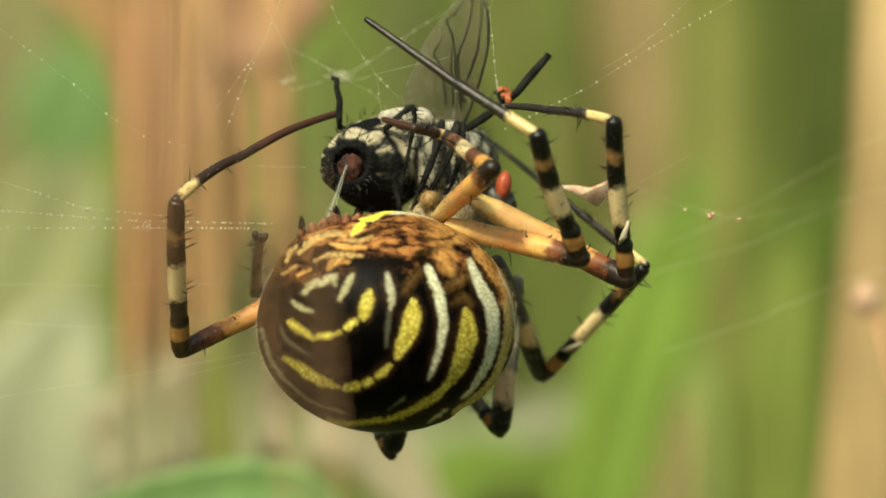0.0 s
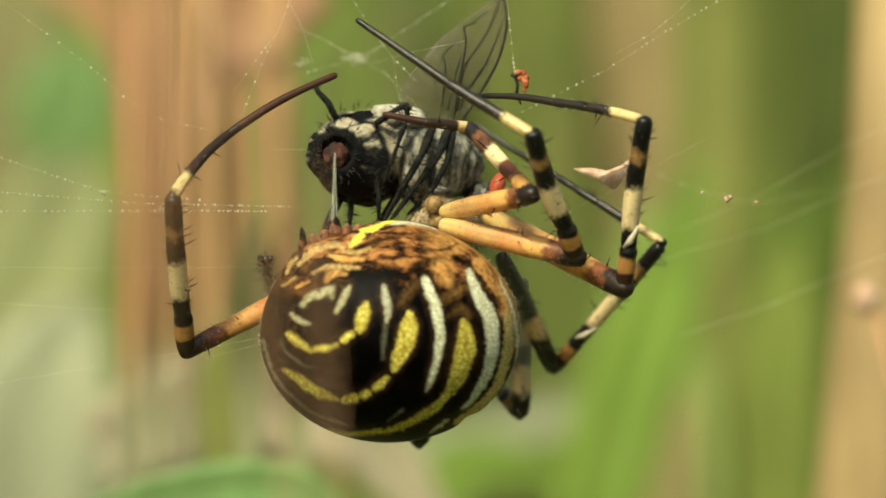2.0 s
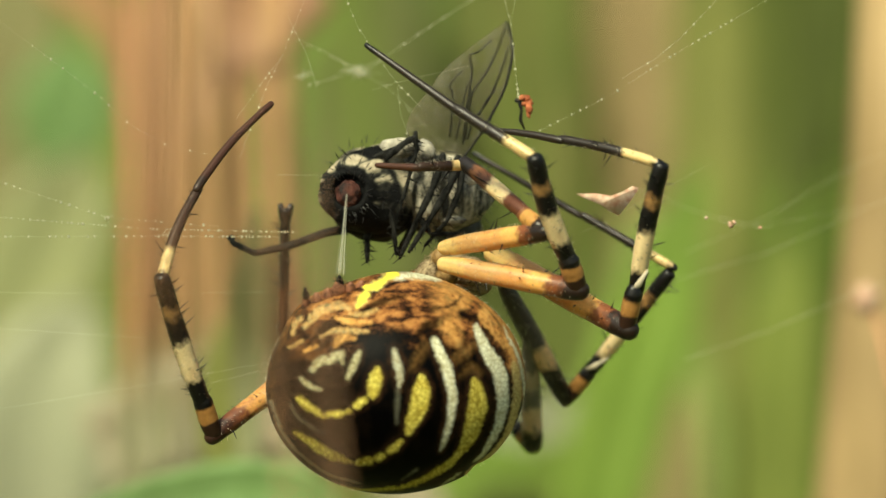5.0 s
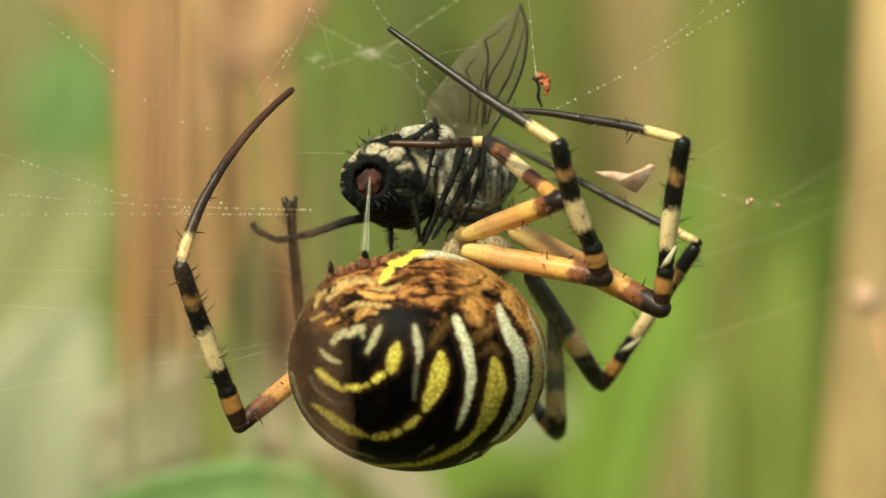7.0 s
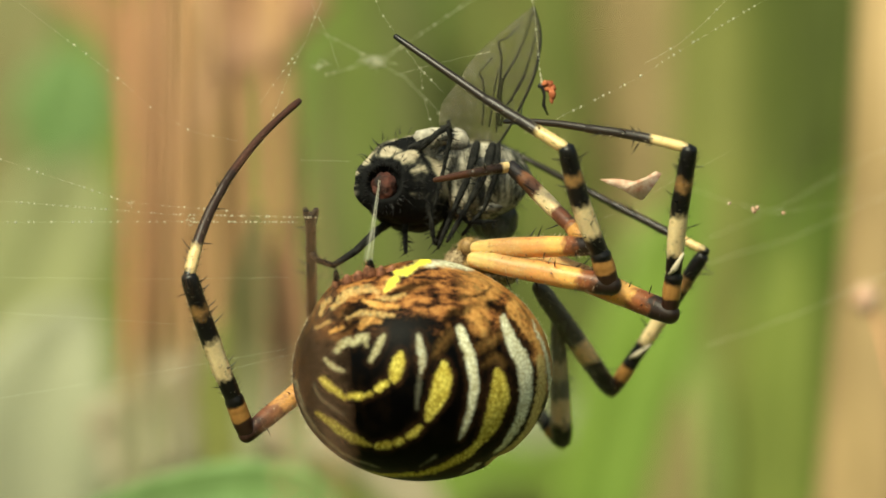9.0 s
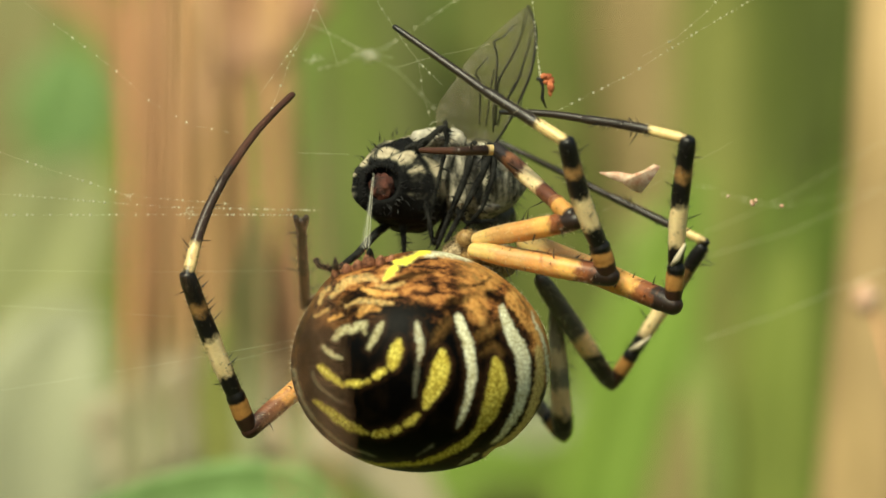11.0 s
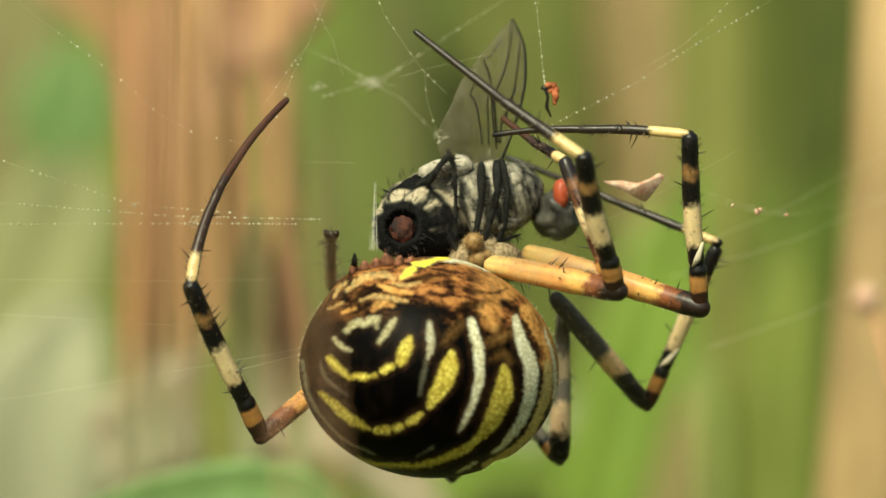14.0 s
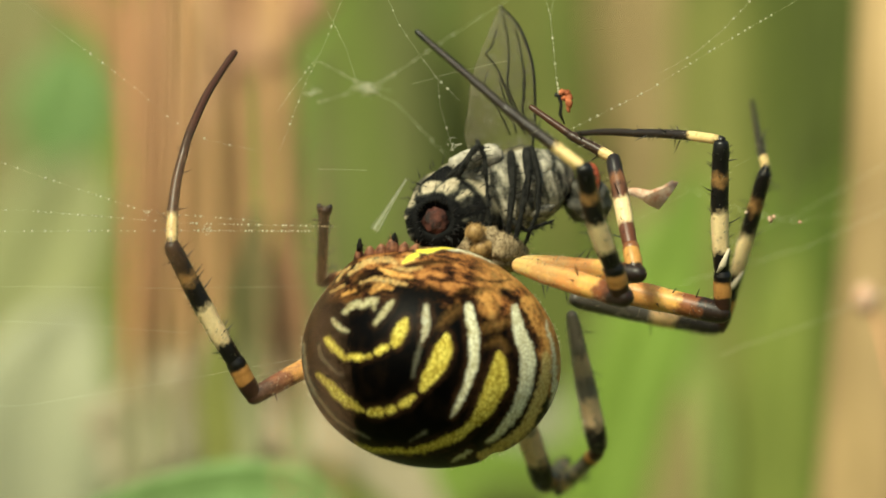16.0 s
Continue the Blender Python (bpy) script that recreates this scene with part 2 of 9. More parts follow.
def plant(name, low, high, scale=60, rough=0.6, stretch=(1, 1, 0.08), base=None):
    """Stalk or blade with long fibres and faint blotches; a living stalk is still green up to the knee."""
    m, nt, b = material(name, rough, 0.3)
    fib = ramp(nt, noise_of(nt, scale * 12, 5, 0.6, stretch), [(0.3, low), (0.7, high)])
    blot = ramp(nt, noise_of(nt, scale, 3), [(0.35, (0.75, 0.75, 0.75)), (0.65, (1, 1, 1))])
    if base:
        tc = nt.nodes.new("ShaderNodeTexCoord")
        sep = nt.nodes.new("ShaderNodeSeparateXYZ")
        nt.links.new(tc.outputs["Object"], sep.inputs[0])
        up = node(nt, "ShaderNodeMapRange")
        for k, value in zip(("From Min", "From Max", "To Min", "To Max"), (0.4395, 0.4455, 0.0, 1.0)):
            up.inputs[k].default_value = value
        nt.links.new(sep.outputs["Z"], up.inputs["Value"])
        fib = mix(nt, up.outputs["Result"], base, fib)
    nt.links.new(mix(nt, 1.0, fib, blot, "MULTIPLY"), b.inputs["Base Color"])
    bump(nt, b, noise_of(nt, scale * 20, 3, 0.5, stretch), 0.4, 0.0002)
    return m


straw = plant("dry_straw", (0.4, 0.27, 0.12), (0.6, 0.42, 0.22))
reed_straw = plant("weathered_reed", (0.32, 0.22, 0.1), (0.465, 0.32, 0.16))
russet = plant("russet_stalk", (0.44, 0.2, 0.095), (0.68, 0.38, 0.22))
ochre_leaf = plant("ochre_dry_leaf", (0.27, 0.195, 0.085), (0.38, 0.28, 0.135))
tan_leaf = plant("tan_dry_leaf", (0.42, 0.22, 0.115), (0.61, 0.355, 0.205))
rosy_leaf = plant("rosy_brown_dry_leaf", (0.31, 0.16, 0.09), (0.47, 0.26, 0.155))
olive_straw = plant("olive_straw", (0.215, 0.2, 0.08), (0.31, 0.285, 0.13))
deep_green = plant("deep_green_leaf", (0.085, 0.15, 0.036), (0.135, 0.215, 0.062))
dull_olive = plant("dull_olive_grass", (0.115, 0.118, 0.026), (0.17, 0.172, 0.05))
cream_leaf = plant("cream_dead_leaf", (0.33, 0.285, 0.185), (0.48, 0.41, 0.28))
russet_living = plant("half_green_russet_stalk", (0.4, 0.18, 0.08), (0.62, 0.32, 0.165), base=(0.34, 0.32, 0.18))
tan_living = plant("half_green_tan_stalk", (0.34, 0.2, 0.085), (0.52, 0.32, 0.155), base=(0.36, 0.33, 0.19))
brown_living = plant("half_green_brown_stalk", (0.2, 0.1, 0.05), (0.34, 0.18, 0.09), base=(0.3, 0.31, 0.16))
umber_living = plant("half_green_umber_stalk", (0.3, 0.155, 0.068), (0.48, 0.28, 0.135), base=(0.28, 0.265, 0.14))
grass_bright = plant("bright_grass", (0.14, 0.225, 0.03), (0.23, 0.33, 0.06))
grass_olive = plant("olive_grass", (0.15, 0.19, 0.032), (0.24, 0.28, 0.065))
dull_green = plant("dull_green_grass", (0.11, 0.125, 0.034), (0.168, 0.18, 0.062))
grass_cool = plant("cool_green_leaf", (0.13, 0.22, 0.065), (0.2, 0.32, 0.11))
tawny_green = plant("tawny_green_grass", (0.17, 0.18, 0.04), (0.25, 0.255, 0.075))
grass_mid = plant("mid_grass", (0.12, 0.17, 0.03), (0.2, 0.24, 0.055))
dull_straw = plant("dull_straw", (0.26, 0.22, 0.085), (0.38, 0.32, 0.14))
grass_pale = plant("pale_grass", (0.25, 0.265, 0.115), (0.37, 0.38, 0.185))
grass_lime = plant("light_grass", (0.24, 0.32, 0.07), (0.36, 0.44, 0.14))
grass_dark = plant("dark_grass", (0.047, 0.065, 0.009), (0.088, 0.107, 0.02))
deep_shade = plant("deep_shade_leaf", (0.09, 0.085, 0.03), (0.15, 0.135, 0.05), base=(0.27, 0.27, 0.14))
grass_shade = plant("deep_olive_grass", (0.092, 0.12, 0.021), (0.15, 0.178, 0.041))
husk = plant("pale_husk", (0.29, 0.3, 0.185), (0.43, 0.435, 0.29))
soil = mottled("meadow_soil", [(0.3, (0.05, 0.06, 0.02)), (0.5, (0.12, 0.15, 0.04)), (0.7, (0.2, 0.18, 0.08))], 9, 0.9, None, 0.6, 0.01)


# ---- ground and meadow ----
def ground_sheet():
    s = Shape()
    n, size = 60, 400.0
    for i in range(n + 1):
        for j in range(n + 1):
            x, y = (2 * i / n - 1), (2 * j / n - 1)
            x, y = size * x * abs(x) ** 2.5, size * y * abs(y) ** 2.5
            s.v.append(Vector((x, y, 0.03 * noise.noise(Vector((x, y, 0)) * 1.3) - 0.02)))
            s.a.append(0)
    for i in range(n):
        for j in range(n):
            a = i * (n + 1) + j
            s.f.append((a, a + n + 1, a + n + 2, a + 1))
            s.m.append(0)
    return thing("ground", "mown brown and green meadow soil under the grass", "ground", kind="structure", shape=s, materials=soil)


ground_sheet()


def stalk(u0, v0, u1, v1, width, d, mat, label, wave=0.0, group="dry stalks"):
    """A round dry stalk with nodes and a sheath, from the ground up."""
    a, b = spot(u0, v0, d), spot(u1, v1, d)
    way = (b - a) / (b.z - a.z)
    foot = a + way * (-0.01 - a.z)
    r = width * U * (DIST + d * MM) / DIST / 2
    ob = thing("dry_stalk", label, "stalk", group)
    s, n = Shape(), 40
    pts, rad = [], []
    for i in range(n + 1):
        f = i / n
        p = foot + (b - foot) * f
        p.x += wave * math.sin(f * 9 + u0)
        pts.append(p)
        rad.append(r * (1.1 - 0.25 * f) * (1.18 if i % 9 == 4 else 1.0))
    s.tube(pts, rad, 14)
    part("stem", s, mat, ob)
    sh = Shape()
    k = n // 2
    sh.tube([p + Vector((r * 0.1, -r * 0.08, 0)) for p in pts[k - 6:k + 3]], [rad[i] * 1.22 for i in range(k - 6, k + 3)], 12)
    part("leaf_sheath", sh, mat, ob)
    return ob


GREEN = "bright green grass blade out of the soil"
OLIVE = "broad olive-green grass blade in the meadow"
DARKG = "dark olive grass blade with shade put into its colour"
STRAW = "thick straw-coloured dry stalk of reed"
RUST = "russet-brown dry stalk standing in the grass"


def frond(path, widths, d, mat, label, group="broad meadow leaves"):
    """A long leaf that rises from the ground and runs through bearings, folded along its midrib."""
    pts = [spot(u, v, d) for u, v in path]
    f = (DIST + d * MM) / DIST
    pts = [Vector((pts[0].x, pts[0].y, -0.01)), Vector((pts[0].x, pts[0].y, pts[0].z * 0.6))] + pts
    wid = [3, 4] + list(widths)
    fine, fw = [], []
    for i in range(len(pts) - 1):
        p0, p1, p2, p3 = pts[i - 1 if i > 2 else i], pts[i], pts[i + 1], pts[min(i + 2, len(pts) - 1)]
        if i < 2:
            p0, p3 = p1 * 2 - p2, p2 * 2 - p1
        for k in range(6):
            t = k / 6
            fine.append(0.5 * (2 * p1 + (p2 - p0) * t + (2 * p0 - 5 * p1 + 4 * p2 - p3) * t * t + (3 * p1 - p0 - 3 * p2 + p3) * t ** 3))
            fw.append(wid[i] + (wid[i + 1] - wid[i]) * t)
    fine.append(pts[-1])
    fw.append(wid[-1])
    ob = thing("meadow_leaf", label, "leaf", group)
    s, rib = Shape(), Shape()
    for i, p in enumerate(fine):
        way = (fine[min(i + 1, len(fine) - 1)] - fine[max(i - 1, 0)]).normalized()
        side = Vector((way.z, 0, -way.x)).normalized()
        w, t = fw[i] * U * f, 0.0003
        for a, b in ((-0.5, 0.16), (-0.25, 0.05), (0, 0), (0.25, 0.05), (0.5, 0.16)):
            s.v.append(p + side * a * w + Vector((0, -b * w, 0)))
        for a, b in ((0.5, 0.16), (0.25, 0.05), (0, 0), (-0.25, 0.05), (-0.5, 0.16)):
            s.v.append(p + side * a * w + Vector((0, -b * w + t, 0)))
        s.a += [0] * 10
    for i in range(len(fine) - 1):
        for k in range(10):
            j = i * 10
            s.f.append((j + k, j + (k + 1) % 10, j + 10 + (k + 1) % 10, j + 10 + k))
            s.m.append(0)
    part("leaf_blade", s, mat, ob)
    rib.tube([p + Vector((0, 0.0003, 0)) for p in fine], [max(0.0004, w * U * f * 0.03) for w in fw], 6)
    part("midrib", rib, mat, ob)
    return ob


# the tan reed, and the dark and light bands of grass beside it
stalk(1538, 880, 1632, -60, 220, 70, reed_straw, STRAW)
bud_stalk = stalk(1640, 900, 1545, 545, 10, 44, russet, "thin russet stalk with a pale pink bud")
bud = Shape()
bud.lump(spot(1533, 530, 44), (27 * U, 24 * U, 34 * U), 12, 16, rough=0.3)
part("bud", bud, scrap_mat, bud_stalk, "pale pink bud")
frond([(1385, 900), (1395, 250), (1395, -400)], [170, 175, 150], 320, grass_bright, GREEN)
# the two dark blades carry the shade beside the reed in their colour
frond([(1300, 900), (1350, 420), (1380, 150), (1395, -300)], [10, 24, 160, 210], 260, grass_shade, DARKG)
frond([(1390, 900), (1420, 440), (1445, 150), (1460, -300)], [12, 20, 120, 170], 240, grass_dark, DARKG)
frond([(1250, 900), (1256, 250), (1250, -400)], [104, 140, 100], 200, tawny_green, "tawny green grass blade in the meadow")
frond([(1110, 420), (1145, 220), (1150, 0), (1145, -300)], [40, 150, 210, 180], 280, ochre_leaf, "broad straw-coloured dry leaf standing in grass")
frond([(1010, 1150), (1080, 800), (1150, 580), (1200, 420), (1240, 300)], [120, 170, 170, 110, 20], 150, grass_bright, GREEN)
frond([(1180, 1100), (1190, 800), (1160, 560), (1130, 380)], [160, 190, 150, 20], 190, grass_lime, "light green broad grass leaf in the meadow")
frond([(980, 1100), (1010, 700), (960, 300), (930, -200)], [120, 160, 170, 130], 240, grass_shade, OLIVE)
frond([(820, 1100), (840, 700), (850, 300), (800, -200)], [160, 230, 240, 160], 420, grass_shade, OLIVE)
frond([(640, 1100), (650, 500), (640, 200), (690, -200)], [100, 170, 180, 130], 360, grass_mid, OLIVE)
frond([(575, 1100), (585, 640), (575, 320), (560, 60)], [70, 105, 95, 20], 240, dull_green, "dull grey-green grass blade in the meadow")
frond([(720, 1100), (730, 500), (720, 200), (700, -200)], [60, 90, 90, 70], 280, dull_green, "dull grey-green grass blade in the meadow")
frond([(920, 1100), (900, 500), (880, 200), (880, -200)], [60, 90, 100, 70], 300, dull_green, "dull grey-green grass blade in the meadow")
frond([(1150, 1100), (1165, 860), (1172, 740), (1185, 640)], [120, 160, 130, 30], 170, dull_straw, "broad straw-coloured dry leaf standing in grass")
# a dark leaf put in for the deep shade between the stalks
frond([(440, 900), (440, 690), (446, 520), (452, 370)], [20, 60, 80, 10], 58, deep_shade, "dark brown-green leaf added as the shade between stalks")
frond([(530, 900), (522, 690), (508, 540), (500, 380)], [20, 56, 70, 10], 60, brown_living, "curled brown dry leaf hanging among stalks")
frond([(690, 190), (690, 70), (700, -200)], [10, 150, 170], 400, deep_green, "deep green broad leaf in the meadow")
frond([(1370, 1100), (1375, 760), (1385, 580), (1400, 430)], [120, 150, 140, 20], 190, grass_olive, OLIVE)
frond([(950, 520), (950, 240), (945, -200)], [60, 190, 220], 240, dull_olive, OLIVE)
# pale fallen leaves low down
frond([(60, 1000), (300, 770), (560, 745), (760, 780), (1000, 735), (1060, 720)], [20, 80, 95, 70, 66, 10], 230, husk, "pale bleached dead leaf lying over the grass")
frond([(60, 1100), (60, 820), (90, 660), (150, 540)], [220, 280, 240, 60], 170, husk, "pale bleached dead leaf standing in grass")
frond([(620, 1000), (540, 890), (420, 872), (270, 896), (110, 940)], [60, 110, 120, 100, 50], 50, grass_cool, "mint-green broad grass leaf bent over the soil")
frond([(700, 1200), (780, 860), (900, 820), (1010, 850)], [120, 110, 90, 30], 200, grass_bright, GREEN)
frond([(390, 900), (395, 720), (400, 640), (404, 560)], [50, 90, 80, 10], 72, tawny_green, "tawny green grass blade in the meadow")
frond([(300, 1200), (320, 920), (360, 800), (440, 690)], [260, 300, 230, 30], 300, grass_pale, "pale green limp leaf in the grass")
frond([(780, 940), (640, 770), (480, 715), (320, 735), (170, 800)], [60, 140, 190, 200, 130], 104, cream_leaf, "cream dead leaf lying over the grass")
frond([(190, 930), (320, 870), (460, 850), (600, 880)], [60, 110, 110, 60], 230, grass_mid, OLIVE)
# russet stalks on the other side
stalk(228, 900, 268, -80, 38, 96, russet_living, RUST)
stalk(262, 900, 288, -80, 14, 76, brown_living, "thin brown dry stem standing in the grass")
stalk(296, 900, 322, -80, 40, 104, tan_living, "tan dry stalk standing in the grass")
stalk(388, 900, 372, -80, 16, 86, tan_living, "tan dry stalk standing in the grass")
stalk(404, 900, 412, -80, 30, 130, tan_living, "tan dry stalk standing in the grass")
stalk(512, 900, 492, -80, 54, 110, umber_living, "umber dry stalk standing in the grass")
for u, lean, width, deep, mat in ((212, 18, 8, 66, russet_living), (246, 14, 8, 62, tan_living), (280, 12, 8, 58, brown_living), (318, 6, 8, 62, russet_living), (340, 4, 9, 60, tan_living),
                                  (424, -30, 8, 62, brown_living), (466, -30, 8, 60, umber_living), (484, -20, 8, 60, tan_living), (530, -30, 8, 62, umber_living)):
    stalk(u, 900, u + lean, -80, width, deep, mat, "thin dry stem standing in the grass")
frond([(352, 900), (354, 600), (354, 300), (360, 0)], [40, 56, 50, 20], 150, umber_living, "umber dry leaf standing between stalks")
frond([(426, 620), (426, 380), (424, 200), (420, 0)], [10, 60, 70, 60], 150, umber_living, "umber dry leaf standing between stalks")
frond([(300, 560), (300, 300), (360, 120), (430, 40), (530, -60)], [20, 60, 130, 200, 180], 110, rosy_leaf, "curled russet dry leaf hanging among stalks")
frond([(262, 620), (256, 300), (215, 60), (80, -60)], [20, 40, 90, 80], 125, umber_living, "curled brown dry leaf hanging among stalks")
frond([(90, 340), (112, 240), (120, 160), (105, 80)], [30, 170, 190, 50], 215, grass_cool, "deep green broad leaf in the meadow")
frond([(60, 680), (70, 500), (120, 360), (150, 280)], [60, 230, 200, 30], 180, grass_pale, "pale green limp leaf in the grass")
frond([(20, 900), (26, 300), (20, -300)], [160, 200, 140], 260, olive_straw, "faded olive grass blade in the meadow")
frond([(180, 900), (191, 300), (190, -300)], [96, 120, 84], 260, grass_olive, OLIVE)


def meadow(name, label, count, near, far, half, tall, mats, seed):
    """Many blades as one sheet of growth."""
    rnd = random.Random(seed)
    s = Shape()
    for _ in range(count):
        y = near + (far - near) * rnd.random() ** 0.8 + abs(rnd.gauss(0, 0.12)) * (far - near)
        x = rnd.gauss(0, 0.6) * half
        if near < 0 and abs(x) < 0.25 and y > -0.45:
            continue
        h = tall * (0.6 + 0.6 * rnd.random())
        w = 0.004 + 0.006 * rnd.random()
        lean = Vector(((rnd.random() - 0.5) * 0.25, (rnd.random() - 0.5) * 0.15, 0))
        mi, base = rnd.randrange(len(mats)), len(s.v)
        for i in range(5):
            f = i / 4
            p = Vector((x, y, -0.03)) + lean * f * f + Vector((0, 0, h * f))
            ww = w * (1 - f ** 2 * 0.9)
            s.v += [p + Vector((-ww, 0, 0)), p + Vector((0, -ww * 0.4, 0)), p + Vector((ww, 0, 0))]
            s.a += [0, 0, 0]
        for i in range(4):
            j = base + i * 3
            s.f += [(j, j + 1, j + 4, j + 3), (j + 1, j + 2, j + 5, j + 4)]
            s.m += [mi, mi]
    return thing(name, label, "grass", kind="stuff", shape=s, materials=mats)


meadow("meadow_grass", "tall green and straw meadow grass behind the web", 6500, 0.35, 2.2, 1.3, 1.0, [grass_bright, grass_olive, grass_mid, dull_straw, grass_dark], 5)
meadow("far_meadow_grass", "tall green meadow grass far behind the web", 5000, 1.9, 6.0, 4.5, 1.9, [grass_bright, grass_olive, grass_mid], 6)
meadow("near_meadow_grass", "short green meadow grass behind and beside the lens", 6000, -2.4, 0.5, 2.2, 0.32, [grass_bright, grass_olive, straw], 7)


# ---- the spider ----
spider = thing("wasp_spider", "black and yellow striped spider with banded legs hanging in its web", "spider")
LENGTHS = {'A': [12.2, 7.6, 4.73, 5.57], 'C': [6.23, 6.4, 4.23, 5.08], 'D': [5.61, 5.92, 2.11, 2.11], 'E': [8.27, 7.45, 4.71, 3.76], 'F': [6.65, 7.88, 4.74, 5.69], 'G': [6.48, 4.73], 'H': [9.06, 4.4], 'B': [6.35, 5.84]}


def strokes(uv, pts, widths, soft=3.0):
    """How far each place lies inside a stripe drawn through pts with a changing width."""
    best = np.zeros(len(uv))
    fine, wid = [], []
    for i in range(len(pts) - 1):
        p0, p1 = np.array(pts[max(i - 1, 0)]), np.array(pts[i])
        p2, p3 = np.array(pts[i + 1]), np.array(pts[min(i + 2, len(pts) - 1)])
        for k in range(7):
            f = k / 7
            fine.append(0.5 * (2 * p1 + (p2 - p0) * f + (2 * p0 - 5 * p1 + 4 * p2 - p3) * f * f + (3 * p1 - p0 - 3 * p2 + p3) * f ** 3))
            wid.append(widths[i] + (widths[i + 1] - widths[i]) * f)
    fine.append(np.array(pts[-1], float))
    wid.append(widths[-1])
    for i in range(len(fine) - 1):
        a, d = fine[i], fine[i + 1] - fine[i]
        f = np.clip(((uv - a) @ d) / max(d @ d, 1e-9), 0, 1)
        dist = np.linalg.norm(uv - a - f[:, None] * d, axis=1)
        half = (wid[i] + (wid[i + 1] - wid[i]) * f) / 2
        best = np.maximum(best, np.clip((half - dist) / soft + 0.5, 0, 1))
    return best


def build_abdomen():
    nu, nv = 500, 320
    th = np.linspace(0, np.pi, nv)[:, None]
    ph = np.linspace(0, 2 * np.pi, nu, endpoint=False)[None, :]
    # the pole axis runs back from the middle of the stripes
    q = np.stack([np.sin(th) * np.cos(ph), -np.cos(th) + 0 * ph, np.sin(th) * np.sin(ph)], -1).reshape(-1, 3)
    x, y, z = q[:, 0], q[:, 1], q[:, 2]
    r = np.ones(len(q))
    # flat shoulder, drawn out to the spinnerets; shallow folds near the lower rim
    r += 0.06 * np.exp(-((x + 0.6) ** 2 + (z - 0.78) ** 2) / 0.07)
    r += 0.035 * np.exp(-((x - 0.12) ** 2 + (z - 1.0) ** 2) / 0.12)
    r -= 0.03 * np.exp(-((x - 0.56) ** 2 + (z + 0.80) ** 2) / 0.006)
    p = q * r[:, None] * np.array([230, 209, 193]) * U
    # the skin is drawn as it hangs towards the lens, round its middle
    k = DIST / (DIST + p[:, 1])
    uv = np.stack([(p[:, 0] / U - 42) * k + 42, (-p[:, 2] / U + 194) * k - 194], -1)
    wob = np.array([[noise.noise(Vector((a * 0.035, b * 0.035, 0))), noise.noise(Vector((a * 0.035, b * 0.035, 7)))] for a, b in uv])
    fine = np.array([[noise.noise(Vector((a * 0.16, b * 0.16, 3))), noise.noise(Vector((a * 0.16, b * 0.16, 11)))] for a, b in uv])
    w = uv + wob * 2.2 + fine * 3.0
    front = np.clip((0.2 - y) / 0.15, 0, 1)
    yellow, pale, ring, dim, rim, crease, thin, tan, dark, edging, halo = (np.zeros(len(q)) for _ in range(11))

    def ink(layer, pts, widths, soft=4.0, strength=1.0):
        pts = [(a - 742, b - 635) for a, b in pts]
        np.maximum(layer, strokes(w, pts, [k * 0.9 - 0.4 for k in widths], soft * 1.15) * front * strength, out=layer)
        if layer is yellow or layer is pale or layer is ring or layer is dim:
            np.maximum(halo, strokes(w, pts, [k + 6 for k in widths], 18.0) * front, out=halo)

    # broken ring round the spot
    ink(ring, [(590, 584), (601, 571), (612, 565)], [9, 15, 13], 5.0, 0.55)
    ink(ring, [(619, 570), (632, 562), (646, 556)], [12, 17, 8], 5.0, 0.55)
    ink(ring, [(640, 562), (642, 574)], [9, 7], 5.0, 0.55)
    ink(ring, [(648, 602), (658, 583), (668, 566), (675, 556)], [6, 13, 13, 5], 5.0, 0.55)
    ink(ring, [(569, 596), (578, 608), (590, 616), (601, 619)], [6, 12, 8, 3], 5.0, 0.55)
    # first arc, in five pieces
    ink(yellow, [(563, 634), (575, 644), (590, 657), (602, 668)], [11, 16, 14, 7], 5.0, 0.8)
    ink(yellow, [(611, 663), (630, 663)], [13, 14])
    ink(yellow, [(639, 661), (647, 658)], [8, 10], 4.0, 0.7)
    ink(yellow, [(659, 650), (667, 645), (674, 641)], [14, 16, 13])
    ink(yellow, [(690, 632), (692, 620), (698, 602), (702, 586)], [17, 25, 25, 8], 5.0, 0.9)
    ink(dim, [(735, 557), (738, 580), (740, 600), (736, 623)], [7, 15, 15, 5])
    ink(thin, [(733, 628), (731, 655), (728, 685)], [7, 9, 4], 6.0, 0.5)
    # second arc, with a broad end
    ink(yellow, [(553, 695), (575, 712), (597, 730), (622, 744), (646, 755)], [7, 15, 21, 15, 5], 5.0, 0.8)
    ink(yellow, [(657, 755), (676, 753)], [13, 17])
    ink(yellow, [(690, 748), (699, 745)], [14, 15])
    ink(yellow, [(713, 736), (722, 731), (733, 721)], [14, 16, 10])
    ink(yellow, [(746, 707), (754, 690), (769, 660), (776, 632), (777, 605)], [9, 24, 35, 33, 6])
    ink(pale, [(808, 548), (815, 570), (825, 600), (831, 640), (826, 680), (816, 715), (803, 743)], [13, 19, 21, 19, 15, 12, 5])
    # third arc
    ink(yellow, [(872, 624), (876, 650), (873, 680), (862, 715), (849, 740)], [10, 34, 40, 34, 22])
    ink(yellow, [(846, 745), (832, 760), (815, 775), (795, 786), (770, 799), (740, 808), (700, 812), (660, 812), (628, 803)], [19, 15, 16, 17, 14, 11, 9, 8, 4])
